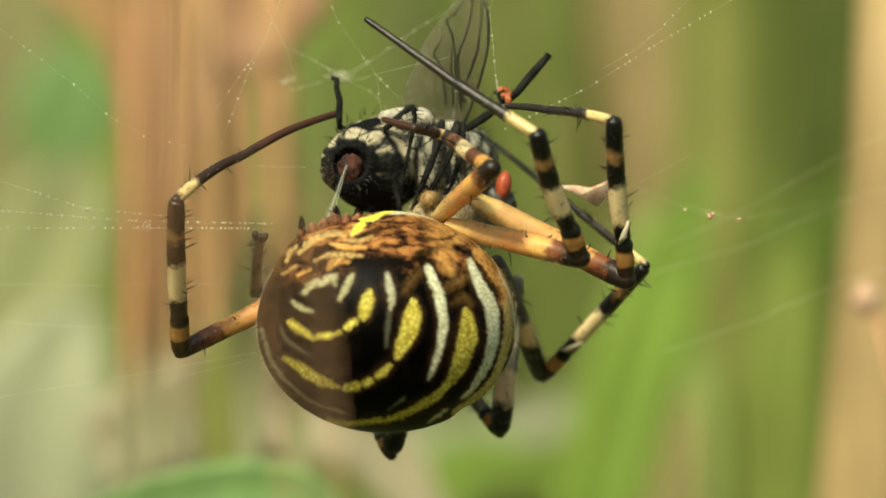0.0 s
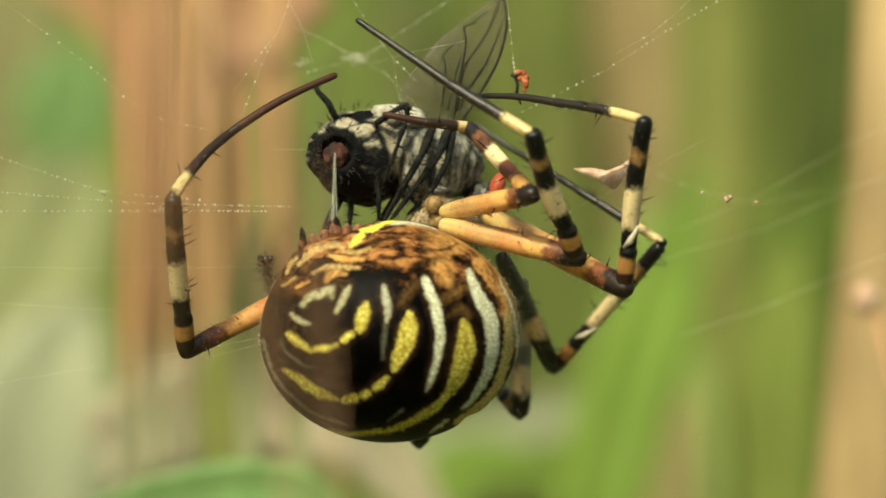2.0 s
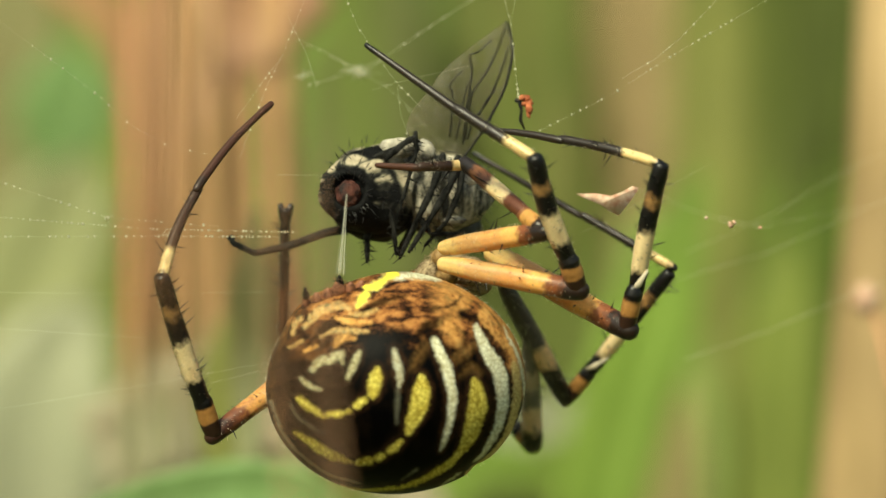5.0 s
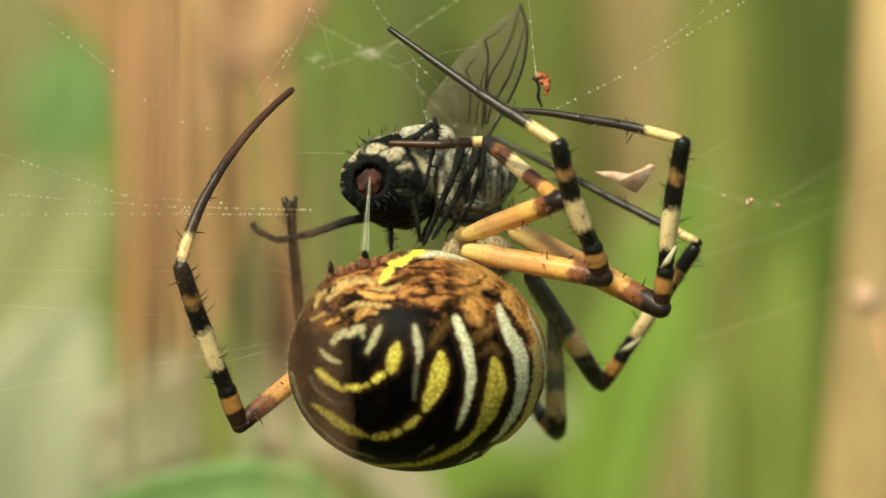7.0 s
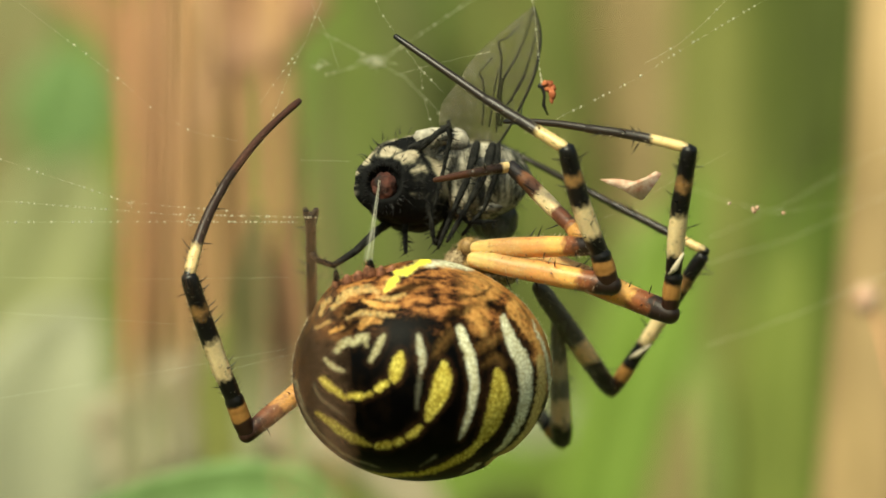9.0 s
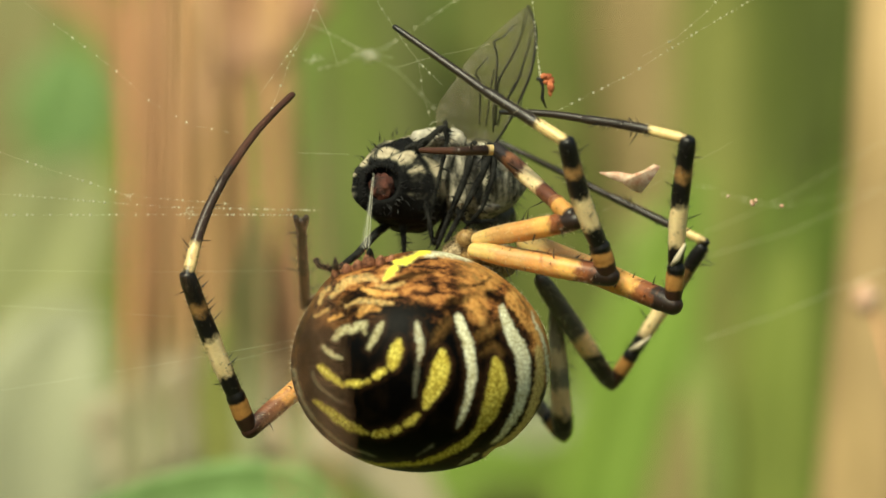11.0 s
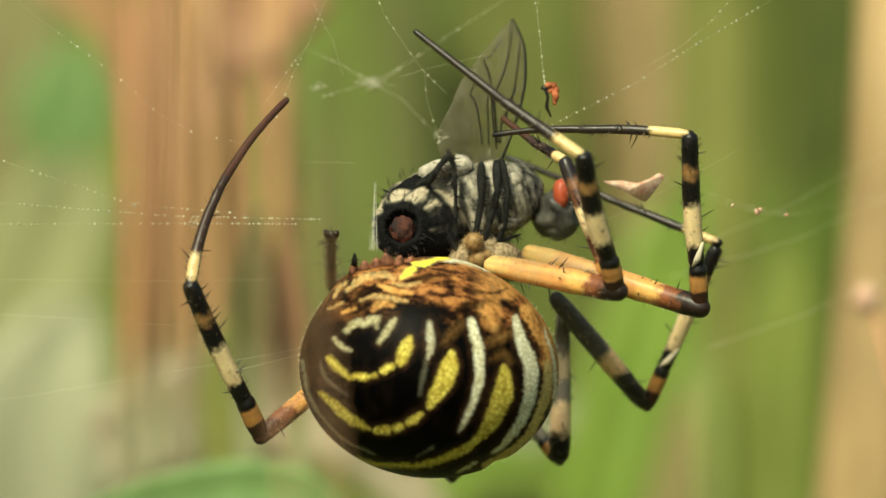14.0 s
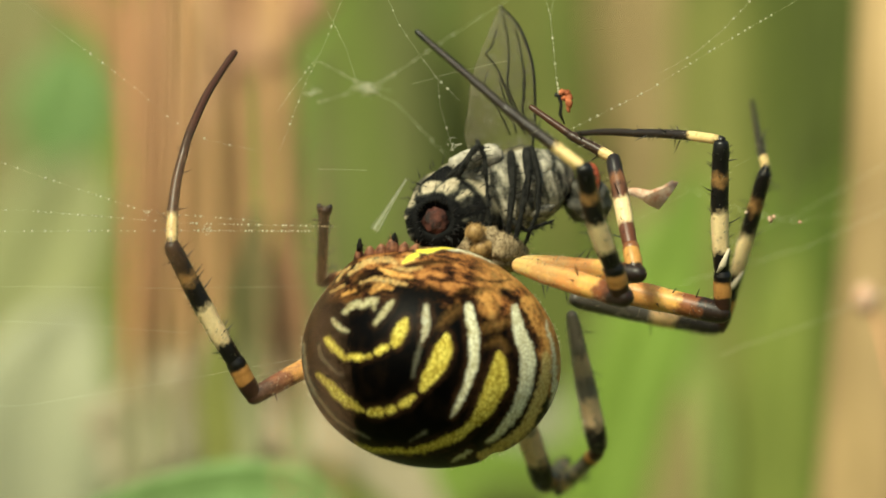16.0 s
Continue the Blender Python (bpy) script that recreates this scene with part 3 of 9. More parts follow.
    ink(pale, [(886, 536), (894, 560), (904, 585), (919, 615), (924, 660), (915, 705), (901, 735), (882, 762), (867, 775)], [12, 21, 25, 29, 26, 21, 16, 11, 4])
    ink(rim, [(949, 610), (953, 645), (948, 680), (938, 715), (922, 745), (900, 768), (875, 785), (853, 799)], [11, 18, 20, 18, 14, 12, 13, 9])
    # white glow of the backlit rim, painted into the skin colour
    ink(edging, [(938, 545), (949, 572), (959, 602), (966, 640), (968, 672), (962, 705)], [3, 6, 8, 9, 8, 4], 3.0)
    # thin lines along the rim
    ink(thin, [(517, 640), (529, 690), (549, 725), (575, 752), (606, 776), (640, 791), (658, 796)], [5, 7, 7, 6, 6, 5, 2])
    ink(thin, [(548, 643), (560, 670), (580, 686), (600, 697)], [4, 6, 4, 2], 4.0, 0.6)
    ink(thin, [(733, 795), (760, 776)], [2, 7], 4.0, 0.7)
    ink(pale, [(806, 815), (830, 801), (839, 795)], [3, 6, 2])
    # bright border over the back, and pale creases
    ink(edging, [(679, 482), (689, 471), (698, 463)], [7, 15, 14])
    ink(edging, [(699, 453), (716, 452), (730, 448)], [8, 14, 9])
    ink(edging, [(731, 446), (746, 438), (760, 436)], [9, 11, 8])
    top = edging * (uv[:, 0] < 60)
    ink(pale, [(752, 441), (785, 442), (810, 446), (838, 455)], [9, 10, 9, 5])
    ink(crease, [(563, 523), (570, 508), (581, 496)], [7, 11, 7])
    ink(crease, [(582, 513), (600, 496), (625, 481), (650, 478), (667, 484)], [5, 14, 15, 12, 8])
    ink(crease, [(664, 493), (690, 494), (713, 488)], [5, 9, 5])
    ink(crease, [(608, 529), (635, 518), (662, 520), (692, 523)], [3, 7, 10, 5])
    ink(crease, [(555, 546), (578, 534)], [5, 6], 4.0, 0.7)
    ink(tan, [(634, 541), (646, 531), (666, 533)], [13, 18, 9])
    ink(tan, [(640, 496), (662, 505), (700, 508)], [9, 13, 7])
    ink(tan, [(580, 552), (600, 542)], [6, 8])
    ink(tan, [(842, 586), (862, 574), (882, 560)], [6, 15, 9], 18.0, 0.3)
    ink(tan, [(852, 612), (868, 602), (884, 614)], [5, 12, 5], 16.0, 0.22)
    ink(tan, [(765, 592), (777, 572), (790, 556)], [5, 14, 8], 18.0, 0.25)
    ink(tan, [(838, 524), (846, 545), (850, 560)], [30, 26, 8], 16.0, 0.7)
    ink(tan, [(905, 520), (925, 550), (945, 590), (956, 640)], [26, 22, 15, 6], 5.0, 0.85)
    # dark gaps between the blotches
    ink(dark, [(672, 500), (700, 484), (730, 474), (768, 468)], [5, 14, 14, 6], 6.0)
    ink(dark, [(598, 530), (620, 512), (640, 508)], [12, 20, 8], 6.0)
    ink(dark, [(600, 545), (628, 530)], [20, 12], 6.0)
    ink(dark, [(775, 540), (800, 524), (822, 520)], [10, 26, 14], 6.0)
    ink(dark, [(862, 508), (882, 520), (890, 530)], [12, 18, 8], 6.0)
    ink(dark, [(905, 548), (912, 556)], [12, 8], 5.0)
    ink(dark, [(822, 497), (852, 492), (868, 484)], [5, 8, 4], 5.0)
    ink(dark, [(690, 548), (735, 532), (760, 545)], [12, 24, 10], 8.0)
    for layer, light, tint in ((ring, 0.85, 0.35), (dim, 0.6, 0.0), (rim, 0.35, 0.4), (crease, 0.16, 0.14), (thin, 0.3, 0.0), (edging, 0.9, 0.0)):
        pale = np.maximum(pale, layer * light)
        yellow = np.maximum(yellow, layer * tint)
    worn = np.clip(0.75 + fine[:, 0] * 1.3 + wob[:, 1], 0, 1)
    tan = np.maximum(tan * (0.4 + 0.6 * worn), np.maximum(rim * 0.8, crease * 0.8 * worn))
    yellow = np.maximum(yellow, top)
    pale = pale * (1 - top)
    u, v = uv[:, 0] + 742, uv[:, 1] + 635
    edge = np.interp(u, [500, 560, 600, 650, 700, 740, 770, 800, 840, 870, 890, 910, 935, 955, 970], [520, 518, 492, 512, 524, 520, 548, 520, 562, 558, 530, 545, 600, 660, 690])
    zone = np.clip((edge - v) / 34 + 0.5 + wob[:, 0] * 0.7 + fine[:, 0] * 0.5, 0, 1)
    zone = np.maximum(zone, np.clip((546 - u) / 50 + fine[:, 1] * 0.4, 0, 1) * 0.25)
    zone = np.maximum(zone, 1 - front)
    zone = np.maximum(zone, 0.55 * np.clip(1 - np.hypot((u - 600) / 90, (v - 535) / 45), 0, 1))
    zone *= 1 - 0.9 * dark
    tan = np.maximum(tan, np.clip((u - 800) / 60, 0, 1) * np.clip((edge - 18 - v) / 40 + wob[:, 1], 0, 1) * 0.55 * (1 - dark) * front)
    me = bpy.data.meshes.new("abdomen")
    idx = np.arange(nu * nv).reshape(nv, nu)
    quads = np.stack([idx[:-1], np.roll(idx[:-1], -1, 1), np.roll(idx[1:], -1, 1), idx[1:]], -1).reshape(-1, 4)
    me.from_pydata(p.tolist(), [], quads.tolist())
    me.polygons.foreach_set("use_smooth", [True] * len(me.polygons))
    col = me.attributes.new("pattern", "FLOAT_COLOR", "POINT")
    col.data.foreach_set("color", np.stack([yellow, pale, zone, tan], -1).ravel())
    glow = me.attributes.new("waxy", "FLOAT", "POINT")
    glow.data.foreach_set("value", top)
    border = me.attributes.new("border", "FLOAT", "POINT")
    border.data.foreach_set("value", halo * np.clip((v - 480) / 60, 0, 1) * np.clip((u - 560) / 160, 0.25, 1))
    me.materials.append(abdomen_skin())
    me.update()
    ob = new("abdomen", me)
    ob.parent = spider
    return tagged(ob, "round black abdomen with yellow and pale curved stripes")


abdomen = build_abdomen()


def cones(s, rnd, count, centre, radii, length, thick, mat=0, keep=None):
    """Bristles that stand out of a lump."""
    for _ in range(count):
        q = Vector((rnd.gauss(0, 1), rnd.gauss(0, 1), rnd.gauss(0, 1))).normalized()
        if keep and not keep(q):
            continue
        p = Vector(centre) + Vector((q.x * radii[0], q.y * radii[1], q.z * radii[2]))
        way = (q + Vector((rnd.uniform(-.4, .4), rnd.uniform(-.4, .4), rnd.uniform(-.4, .4)))).normalized()
        n = length * rnd.uniform(0.6, 1.2)
        s.tube([p, p + way * n * 0.5, p + way * n + Vector((0, 0, -n * 0.1))], [thick, thick * 0.7, thick * 0.1], 5, mat=mat, cap=False)


def rim_hairs():
    """Short silvery hairs round the rim."""
    s, rnd = Shape(), random.Random(31)
    for _ in range(900):
        g, y = rnd.uniform(0, 2 * math.pi), rnd.uniform(-0.14, 0.3)
        k = math.sqrt(1 - y * y)
        p = Vector((k * math.cos(g) * 229, y * 208, k * math.sin(g) * 192)) * U
        way = (p.normalized() + Vector((rnd.uniform(-.5, .5), rnd.uniform(-.5, .5), rnd.uniform(-.5, .5)))).normalized()
        n = rnd.uniform(3, 8) * U
        s.tube([p, p + way * n], [0.3 * U, 0.1 * U], 4, cap=False)
    return tagged(part("hair", s, hair_mat, abdomen, "short silvery rim hairs"), kind="stuff")


rim_hairs()


def spinnerets():
    for u, v, d, tu, tv, size, skin, label in (
            (-146, -150, -40, -147, -180, 10, spinneret_mat, ""), (-146, -172, -52, -147, -192, 6, fly_black, "black spinneret tip"),
            (-126, -160, -46, -128, -180, 13, spinneret_mat, ""), (-106, -168, -50, -108, -186, 14, spinneret_mat, ""),
            (-88, -172, -56, -88, -200, 15, spinneret_mat, ""), (-86, -190, -62, -86, -208, 8, fly_black, "black spinneret tip"),
            (-70, -172, -54, -66, -194, 13, spinneret_mat, ""), (-52, -174, -46, -46, -194, 12, spinneret_mat, "")):
        s = Shape()
        a, b = rel(u, v, d), rel(tu, tv, d - 14)
        s.tube([a, a.lerp(b, 0.45), a.lerp(b, 0.8), b], [size * U, size * 0.85 * U, size * 0.5 * U, size * 0.15 * U], 10)
        cones(s, random.Random(int(-u)), 14, a.lerp(b, 0.5), (size * U,) * 3, 8 * U, 0.5 * U)
        part("spinneret", s, skin, abdomen, label)


spinnerets()

prosoma = Shape()
prosoma.lump(rel(106, -184, 198), (72 * U, 66 * U, 40 * U), 14, 22, rough=0.18)
rnd = random.Random(3)
cones(prosoma, rnd, 160, rel(106, -184, 198), (71 * U, 65 * U, 39 * U), 13 * U, 0.6 * U)
part("cephalothorax", prosoma, carapace_mat, spider, "grey-haired front body behind the abdomen")
for u, v, d, w, h in ((92, -206, 158, 44, 32), (126, -196, 152, 36, 28), (66, -196, 164, 32, 24)):
    s = Shape()
    s.lump(rel(u, v, d), (w * U, 36 * U, h * U), 12, 18, rough=0.25)
    cones(s, random.Random(u), 260, rel(u, v, d), (w * U, 36 * U, h * U), 9 * U, 0.4 * U)
    part("coxa", s, carapace_mat, spider)
waist = Shape()
waist.tube([rel(50, -130, 150), rel(70, -158, 170), rel(95, -176, 190)], [36 * U, 30 * U, 34 * U], 12)
part("waist", waist, carapace_mat, spider)
for u, v, d, size in ((78, -224, 114, 17),):
    s = Shape()
    s.lump(rel(u, v, d), (size * U, size * U, size * 0.95 * U), 10, 16, rough=0.06)
    cones(s, random.Random(u), 130, rel(u, v, d), (size * U,) * 3, 6 * U, 0.4 * U)
    part("palp", s, knob_mat, spider, "amber knob-like palp")


def limb_shape(length, r0, r1, swell, spines, seed, bow=0.0, fine=0.0, belly=0.0, pale=0, blunt=1.0):
    """One joint of a leg along z: swollen ends, bristles, spines and pale down."""
    s, n, rnd = Shape(), 22, random.Random(seed)
    pts, rad = [], []
    for i in range(n + 1):
        f = i / n
        pts.append(Vector((bow * math.sin(math.pi * f) + 0.05 * r0 * noise.noise(Vector((f * 5, seed, 3))), 0, length * f)))
        body = r0 + (r1 - r0) * f
        rad.append(body * (1 + swell * (math.sin(math.pi * f) ** 0.7 - 0.6) - 0.1 * math.exp(-(f / 0.06) ** 2) + 0.07 * math.exp(-((f - 0.92) / 0.05) ** 2) - belly * (1 - f) ** 2 + belly * 0.6 * math.exp(-((f - 0.58) / 0.25) ** 2)) * (1 + 0.05 * noise.noise(Vector((f * 9, seed, 0)))))
    # rounded ends that reach into the next joint
    start, end = pts[0], pts[-1]
    way0, way1 = (pts[0] - pts[1]).normalized(), (pts[-1] - pts[-2]).normalized()
    caps0 = [(start + way0 * rad[0] * k, rad[0] * math.sqrt(1 - k * k)) for k in (0.98, 0.8, 0.5)]
    caps1 = [(end + way1 * rad[-1] * blunt * k, rad[-1] * math.sqrt(1 - k * k)) for k in (0.5, 0.8, 0.98)]
    line = [p for p, _ in caps0] + pts + [p for p, _ in caps1]
    size = [r for _, r in caps0] + rad + [r for _, r in caps1]
    s.tube(line, size, 18, [0.0] * 3 + [i / n for i in range(n + 1)] + [1.0] * 3)

    def root(f, g):
        i = min(n - 1, int(f * n))
        out = Vector((math.cos(g), math.sin(g), 0))
        return pts[i].lerp(pts[i + 1], f * n - i), out, rad[i] + (rad[i + 1] - rad[i]) * (f * n - i)

    for i in range(spines):
        f = rnd.uniform(0.12, 0.95)
        p, out, r = root(f, rnd.uniform(0, 2 * math.pi))
        way = (out + Vector((0, 0, rnd.uniform(0.2, 0.7)))).normalized()
        n2 = rnd.uniform(15, 29) * U
        s.tube([p + out * r * 0.9, p + out * r + way * n2 * 0.5, p + out * r + way * n2], [1.5 * U, 1.0 * U, 0.3 * U], 5, mat=1, cap=False)
    for i in range(int(fine)):
        p, out, r = root(rnd.uniform(0.03, 0.98), rnd.uniform(0, 2 * math.pi))
        way = (out + Vector((0, 0, 0.8))).normalized()
        s.tube([p + out * r * 0.95, p + out * r + way * 11 * U], [0.7 * U, 0.15 * U], 4, mat=1, cap=False)
    for i in range(pale):
        p, out, r = root(rnd.uniform(0.02, 0.98), rnd.uniform(0, 2 * math.pi))
        way = (out * 0.8 + Vector((rnd.uniform(-.3, .3), rnd.uniform(-.3, .3), rnd.uniform(0.3, 1.2)))).normalized()
        s.tube([p + out * r * 0.97, p + out * r + way * rnd.uniform(4, 8) * U], [0.4 * U, 0.12 * U], 3, mat=2, cap=False)
    return s


limbs = {}


def leg(key, base, widths, mats, label, bows=(0, 0, 0, 0)):
    """A leg: hip mesh with its joints as pieces under it."""
    hip = Shape()
    wide = 20 if key in "CDE" else 15
    hip.lump(base, (wide * U, wide * U, wide * 0.95 * U), 12, 16, rough=0.2)
    root = part("leg", hip, knob_mat, spider, label)
    lengths = LENGTHS[key]
    names = {4: ("femur", "tibia", "metatarsus", "tarsus"), 2: ("femur", "tibia")}[len(lengths)]
    if key == "B":
        names = ("femur", "metatarsus")
    for i, name in enumerate(names):
        n = lengths[i] * MM
        r0, r1 = widths[2 * i] * U / 2, widths[2 * i + 1] * U / 2
        seed = ord(key) * 10 + i
        if name == "tibia":
            knee = limb_shape(n * 0.24, r0 * 0.9, r0 * 0.96, 0.16, 0, seed + 5)
            limbs[key, "patella"] = part("patella", knee, [mats[4], bristle_mat], root)
            s = limb_shape(n * 0.8, r0 * 0.96, r1, 0.12, 4 if key == "D" else 12, seed, bows[i] * U, 14 if key == "D" else 60, 0.08, 20 if key == "D" else 60, 0.5)
            if key in "EF":
                # an added pale lump for the joint membrane, on the outer side
                s.tube([Vector((-r0 * 0.6, -r0 * 0.8, n * 0.05)), Vector((0, -r0 * 1.0, n * 0.1)), Vector((r0 * 0.7, -r0 * 0.7, n * 0.19))], [2 * U, 6 * U, 2 * U], 8, mat=2, flat=0.5)
        else:
            s = limb_shape(n, r0, r1, 0.1 if i == 0 else 0.04, (7, 12, 4, 0)[i], seed, bows[i] * U, (36, 60, 24, 0)[i], 0.08 if i == 0 else 0.0, (240, 60, 30, 0)[i])
        if key == "B" and i == 1:
            # the foot ends in two splayed claws
            for side in (-1, 1):
                s.tube([Vector((0, 0, n * 0.88)), Vector((side * 7 * U, 0, n + 2 * U)), Vector((side * 10 * U, 0, n + 16 * U))], [8 * U, 7 * U, 5 * U], 8, [1.0] * 3)
        limbs[key, name] = part(name, s, [mats[i], bristle_mat, hair_mat], root)
    return root


amber = [femur_orange, tibia_mat, metatarsus_mat, tarsus_mat, patella_mat]
stubby = [femur_orange, tibia_short, metatarsus_brown, tarsus_brown, patella_short]
sooty = [femur_dark, tibia_mat, metatarsus_mat, tarsus_mat, patella_mat]
russet_leg = [femur_rust, tibia_mat, metatarsus_brown, tarsus_brown, patella_mat]
far_leg = [femur_far, femur_far, metatarsus_brown, tarsus_brown, patella_mat]
leg("A", rel(36, -176, 190), (44, 32, 36, 30, 22, 16, 17, 12), russet_leg, "long banded leg reaching up with a curved tip", (0, -3, -8, -8))
leg("C", rel(90, -195, 128), (38, 39, 38, 31, 23, 17, 16, 10), amber, "amber and black banded leg held straight", (0, -6, 0, 0))
leg("D", rel(90, -215, 145), (35, 35, 31, 26, 20, 16, 15, 10), stubby, "short amber banded leg on the fly")
leg("E", rel(104, -196, 160), (46, 40, 33, 29, 19, 15, 15, 9), amber, "amber and black banded leg bent in an arch", (0, -4, 4, 4))
leg("F", rel(96, -176, 200), (38, 33, 29, 26, 17, 14, 14, 9), sooty, "dark banded leg bent low beside the abdomen")
leg("G", rel(84, -168, 215), (28, 40, 30, 20), far_leg, "grey banded leg folded behind the abdomen")
leg("H", rel(60, -168, 215), (34, 44, 30, 26), far_leg, "dark leg with its knee below the abdomen")
leg("B", rel(40, -170, 220), (30, 24, 20, 18), [femur_rust, foot_mat, metatarsus_brown, tarsus_brown, patella_mat], "brown leg with forked dark foot raised behind the abdomen")


# ---- the fly ----
fly = thing("flesh_fly", "grey chequered fly with red eye held by the spider", "fly")


def fly_body():
    # the hind body points at the lens: plated rings round a sunken tail
    s = Shape()
    axis = Euler((radians(-10), 0, radians(-4))).to_matrix()
    mid, sides = rel(44, -16, 0), 120
    # depth and radius of each ring; the rings part in dark seams
    prof = ((160, 58), (130, 73), (96, 81), (70, 82), (54, 79), (49, 75), (44, 76), (28, 71), (14, 66), (8, 63), (5, 61), (-4, 57), (-14, 50), (-22, 42), (-29, 35), (-31, 28), (-26, 26), (-20, 24), (-14, 8))
    seg = (0, 0, 0, 0, 0, 4, 1, 1, 1, 4, 2, 2, 2, 2, 3, 3, 9, 9, 9)
    rnd = random.Random(21)
    # how pale each plate is, and how many blotches break it
    tone, blots = (1.25, 0.85, 0.85, 0.0, 0.1), (4, 3, 4.5, 2, 2)
    spots_of = ((-128, 14, 1.3), (-92, 15, 1.3), (-58, 14, 1.3), (-26, 10, 0.9), (-158, 8, 1.1), (180, 7, 1.1), (160, 6, 0.9), (140, 5, 0.7), (20, 8, 0.4))
    base = len(s.v)
    for i, (dep, r) in enumerate(prof):
        for k in range(sides):
            g = 2 * math.pi * k / sides
            wob = 1 + 0.09 * noise.noise(Vector((math.cos(g) * 2, math.sin(g) * 2, dep * 0.03)))
            q = axis @ rel(r * wob * 1.1 * math.cos(g), r * wob * 1.07 * math.sin(g), dep)
            near = max(0.0, min(1.0, (i - 5) / 7))
            s.v.append(mid + q + rel(-41 * near, 17 * near, 0))
            if seg[i] == 9:
                s.a.append(0.0)
            elif seg[i] in (2, 3):
                # cream spots round the tail, black between them
                at = (math.degrees(g) + 180) % 360 - 180
                at += 9 * noise.noise(Vector((math.cos(g) * 4, math.sin(g) * 4, dep * 0.09)))
                # the ground between spots is paler upward, shading put into the value
                spots = sum(k1 * math.exp(-((at - c) / wd) ** 4) for c, wd, k1 in spots_of)
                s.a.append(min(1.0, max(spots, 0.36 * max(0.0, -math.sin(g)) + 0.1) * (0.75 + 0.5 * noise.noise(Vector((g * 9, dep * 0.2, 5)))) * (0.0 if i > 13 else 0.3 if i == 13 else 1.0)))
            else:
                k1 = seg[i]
                # top paler, underside darker: its shade is painted into the plate colour
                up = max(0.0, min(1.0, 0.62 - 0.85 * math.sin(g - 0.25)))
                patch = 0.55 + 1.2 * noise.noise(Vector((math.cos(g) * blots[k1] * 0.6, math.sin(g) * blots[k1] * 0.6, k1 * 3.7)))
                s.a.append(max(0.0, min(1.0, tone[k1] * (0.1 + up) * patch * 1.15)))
    for i in range(len(prof) - 1):
        for k in range(sides):
            j = base + i * sides
            s.f.append((j + k, j + sides + k, j + sides + (k + 1) % sides, j + (k + 1) % sides))
            s.m.append(0)
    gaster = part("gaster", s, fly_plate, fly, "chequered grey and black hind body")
    s = Shape()
    s.lump(rel(1, 2, -28), (22 * U, 14 * U, 24 * U), 20, 28, rough=0.3)
    part("tail_tip", s, fly_tail_red, gaster, "dull red tail tip")
    s = Shape()
    cones(s, random.Random(8), 130, rel(34, -20, 50), (76 * U, 90 * U, 74 * U), 20 * U, 0.8 * U, keep=lambda q: q.y < 0.2 and q.y > -0.85)
    for i in range(70):
        g, f = rnd.uniform(0, 2 * math.pi), rnd.random()
        r = 46 + 22 * f
        p = rel(3 + 26 * f + r * math.cos(g), 2 - 26 * f + r * math.sin(g), -34 + 56 * f * f)
        way = (rel(math.cos(g), math.sin(g), -0.9) / U + Vector((rnd.uniform(-.5, .5), 0, rnd.uniform(-.5, .5)))).normalized()
        n = rnd.uniform(7, 20) * U
        s.tube([p, p + way * n * 0.6, p + way * n], [0.8 * U, 0.5 * U, 0.1 * U], 4, cap=False)
    for i in range(40):
        g, r = rnd.uniform(0, 2 * math.pi), rnd.uniform(28, 38)
        p = rel(3 + r * math.cos(g), 2 + r * math.sin(g), -33)
        way = (rel(math.cos(g), math.sin(g), -0.7) / U + Vector((rnd.uniform(-.6, .6), 0, rnd.uniform(-.6, .6)))).normalized()
        n = rnd.uniform(8, 17) * U
        s.tube([p, p + way * n * 0.6, p + way * n], [0.9 * U, 0.6 * U, 0.1 * U], 4, cap=False)
    tagged(part("bristle", s, bristle_mat, gaster), kind="stuff")
    s = Shape()
    s.lump(rel(152, -10, 100), (112 * U, 82 * U, 78 * U), 24, 36, rough=0.12)
    thorax = part("thorax", s, fly_thorax_mat, fly, "grey striped bristly mid-body")
    s = Shape()
    cones(s, random.Random(9), 130, rel(154, -12, 100), (108 * U, 80 * U, 76 * U), 22 * U, 0.8 * U, keep=lambda q: q.y < 0.4)
    tagged(part("bristle", s, bristle_mat, thorax), kind="stuff")
    for u, v, w, h in ((88, -86, 34, 18), (132, -82, 22, 20), (88, -46, 20, 10), (190, 42, 24, 8), (212, -34, 20, 14), (160, 10, 18, 16)):
        s = Shape()
        s.lump(rel(u, v, 38), (w * U, 8 * U, h * U), 14, 20, rough=0.25)
        part("pale_scale", s, fly_pale, thorax)
    s = Shape()
    s.lump(rel(-8, 8, 0), (46 * U, 46 * U, 46 * U), 20, 28, rough=0.22)
    cones(s, random.Random(17), 60, rel(-8, 8, 0), (45 * U, 45 * U, 45 * U), 12 * U, 0.8 * U, mat=1, keep=lambda q: q.y < 0.4)
    head = part("head", s, [fly_head_mat, bristle_mat], fly, "grey dusted head")
    for d in (-35, 35):
        s = Shape()
        s.lump(rel(10, -26, d), (15 * U, 18 * U, 28 * U), 12, 18, turn=Euler((0, radians(12), 0)).to_matrix())
        part("eye", s, fly_red, head, "red compound eye")
    return head


fly_head = fly_body()


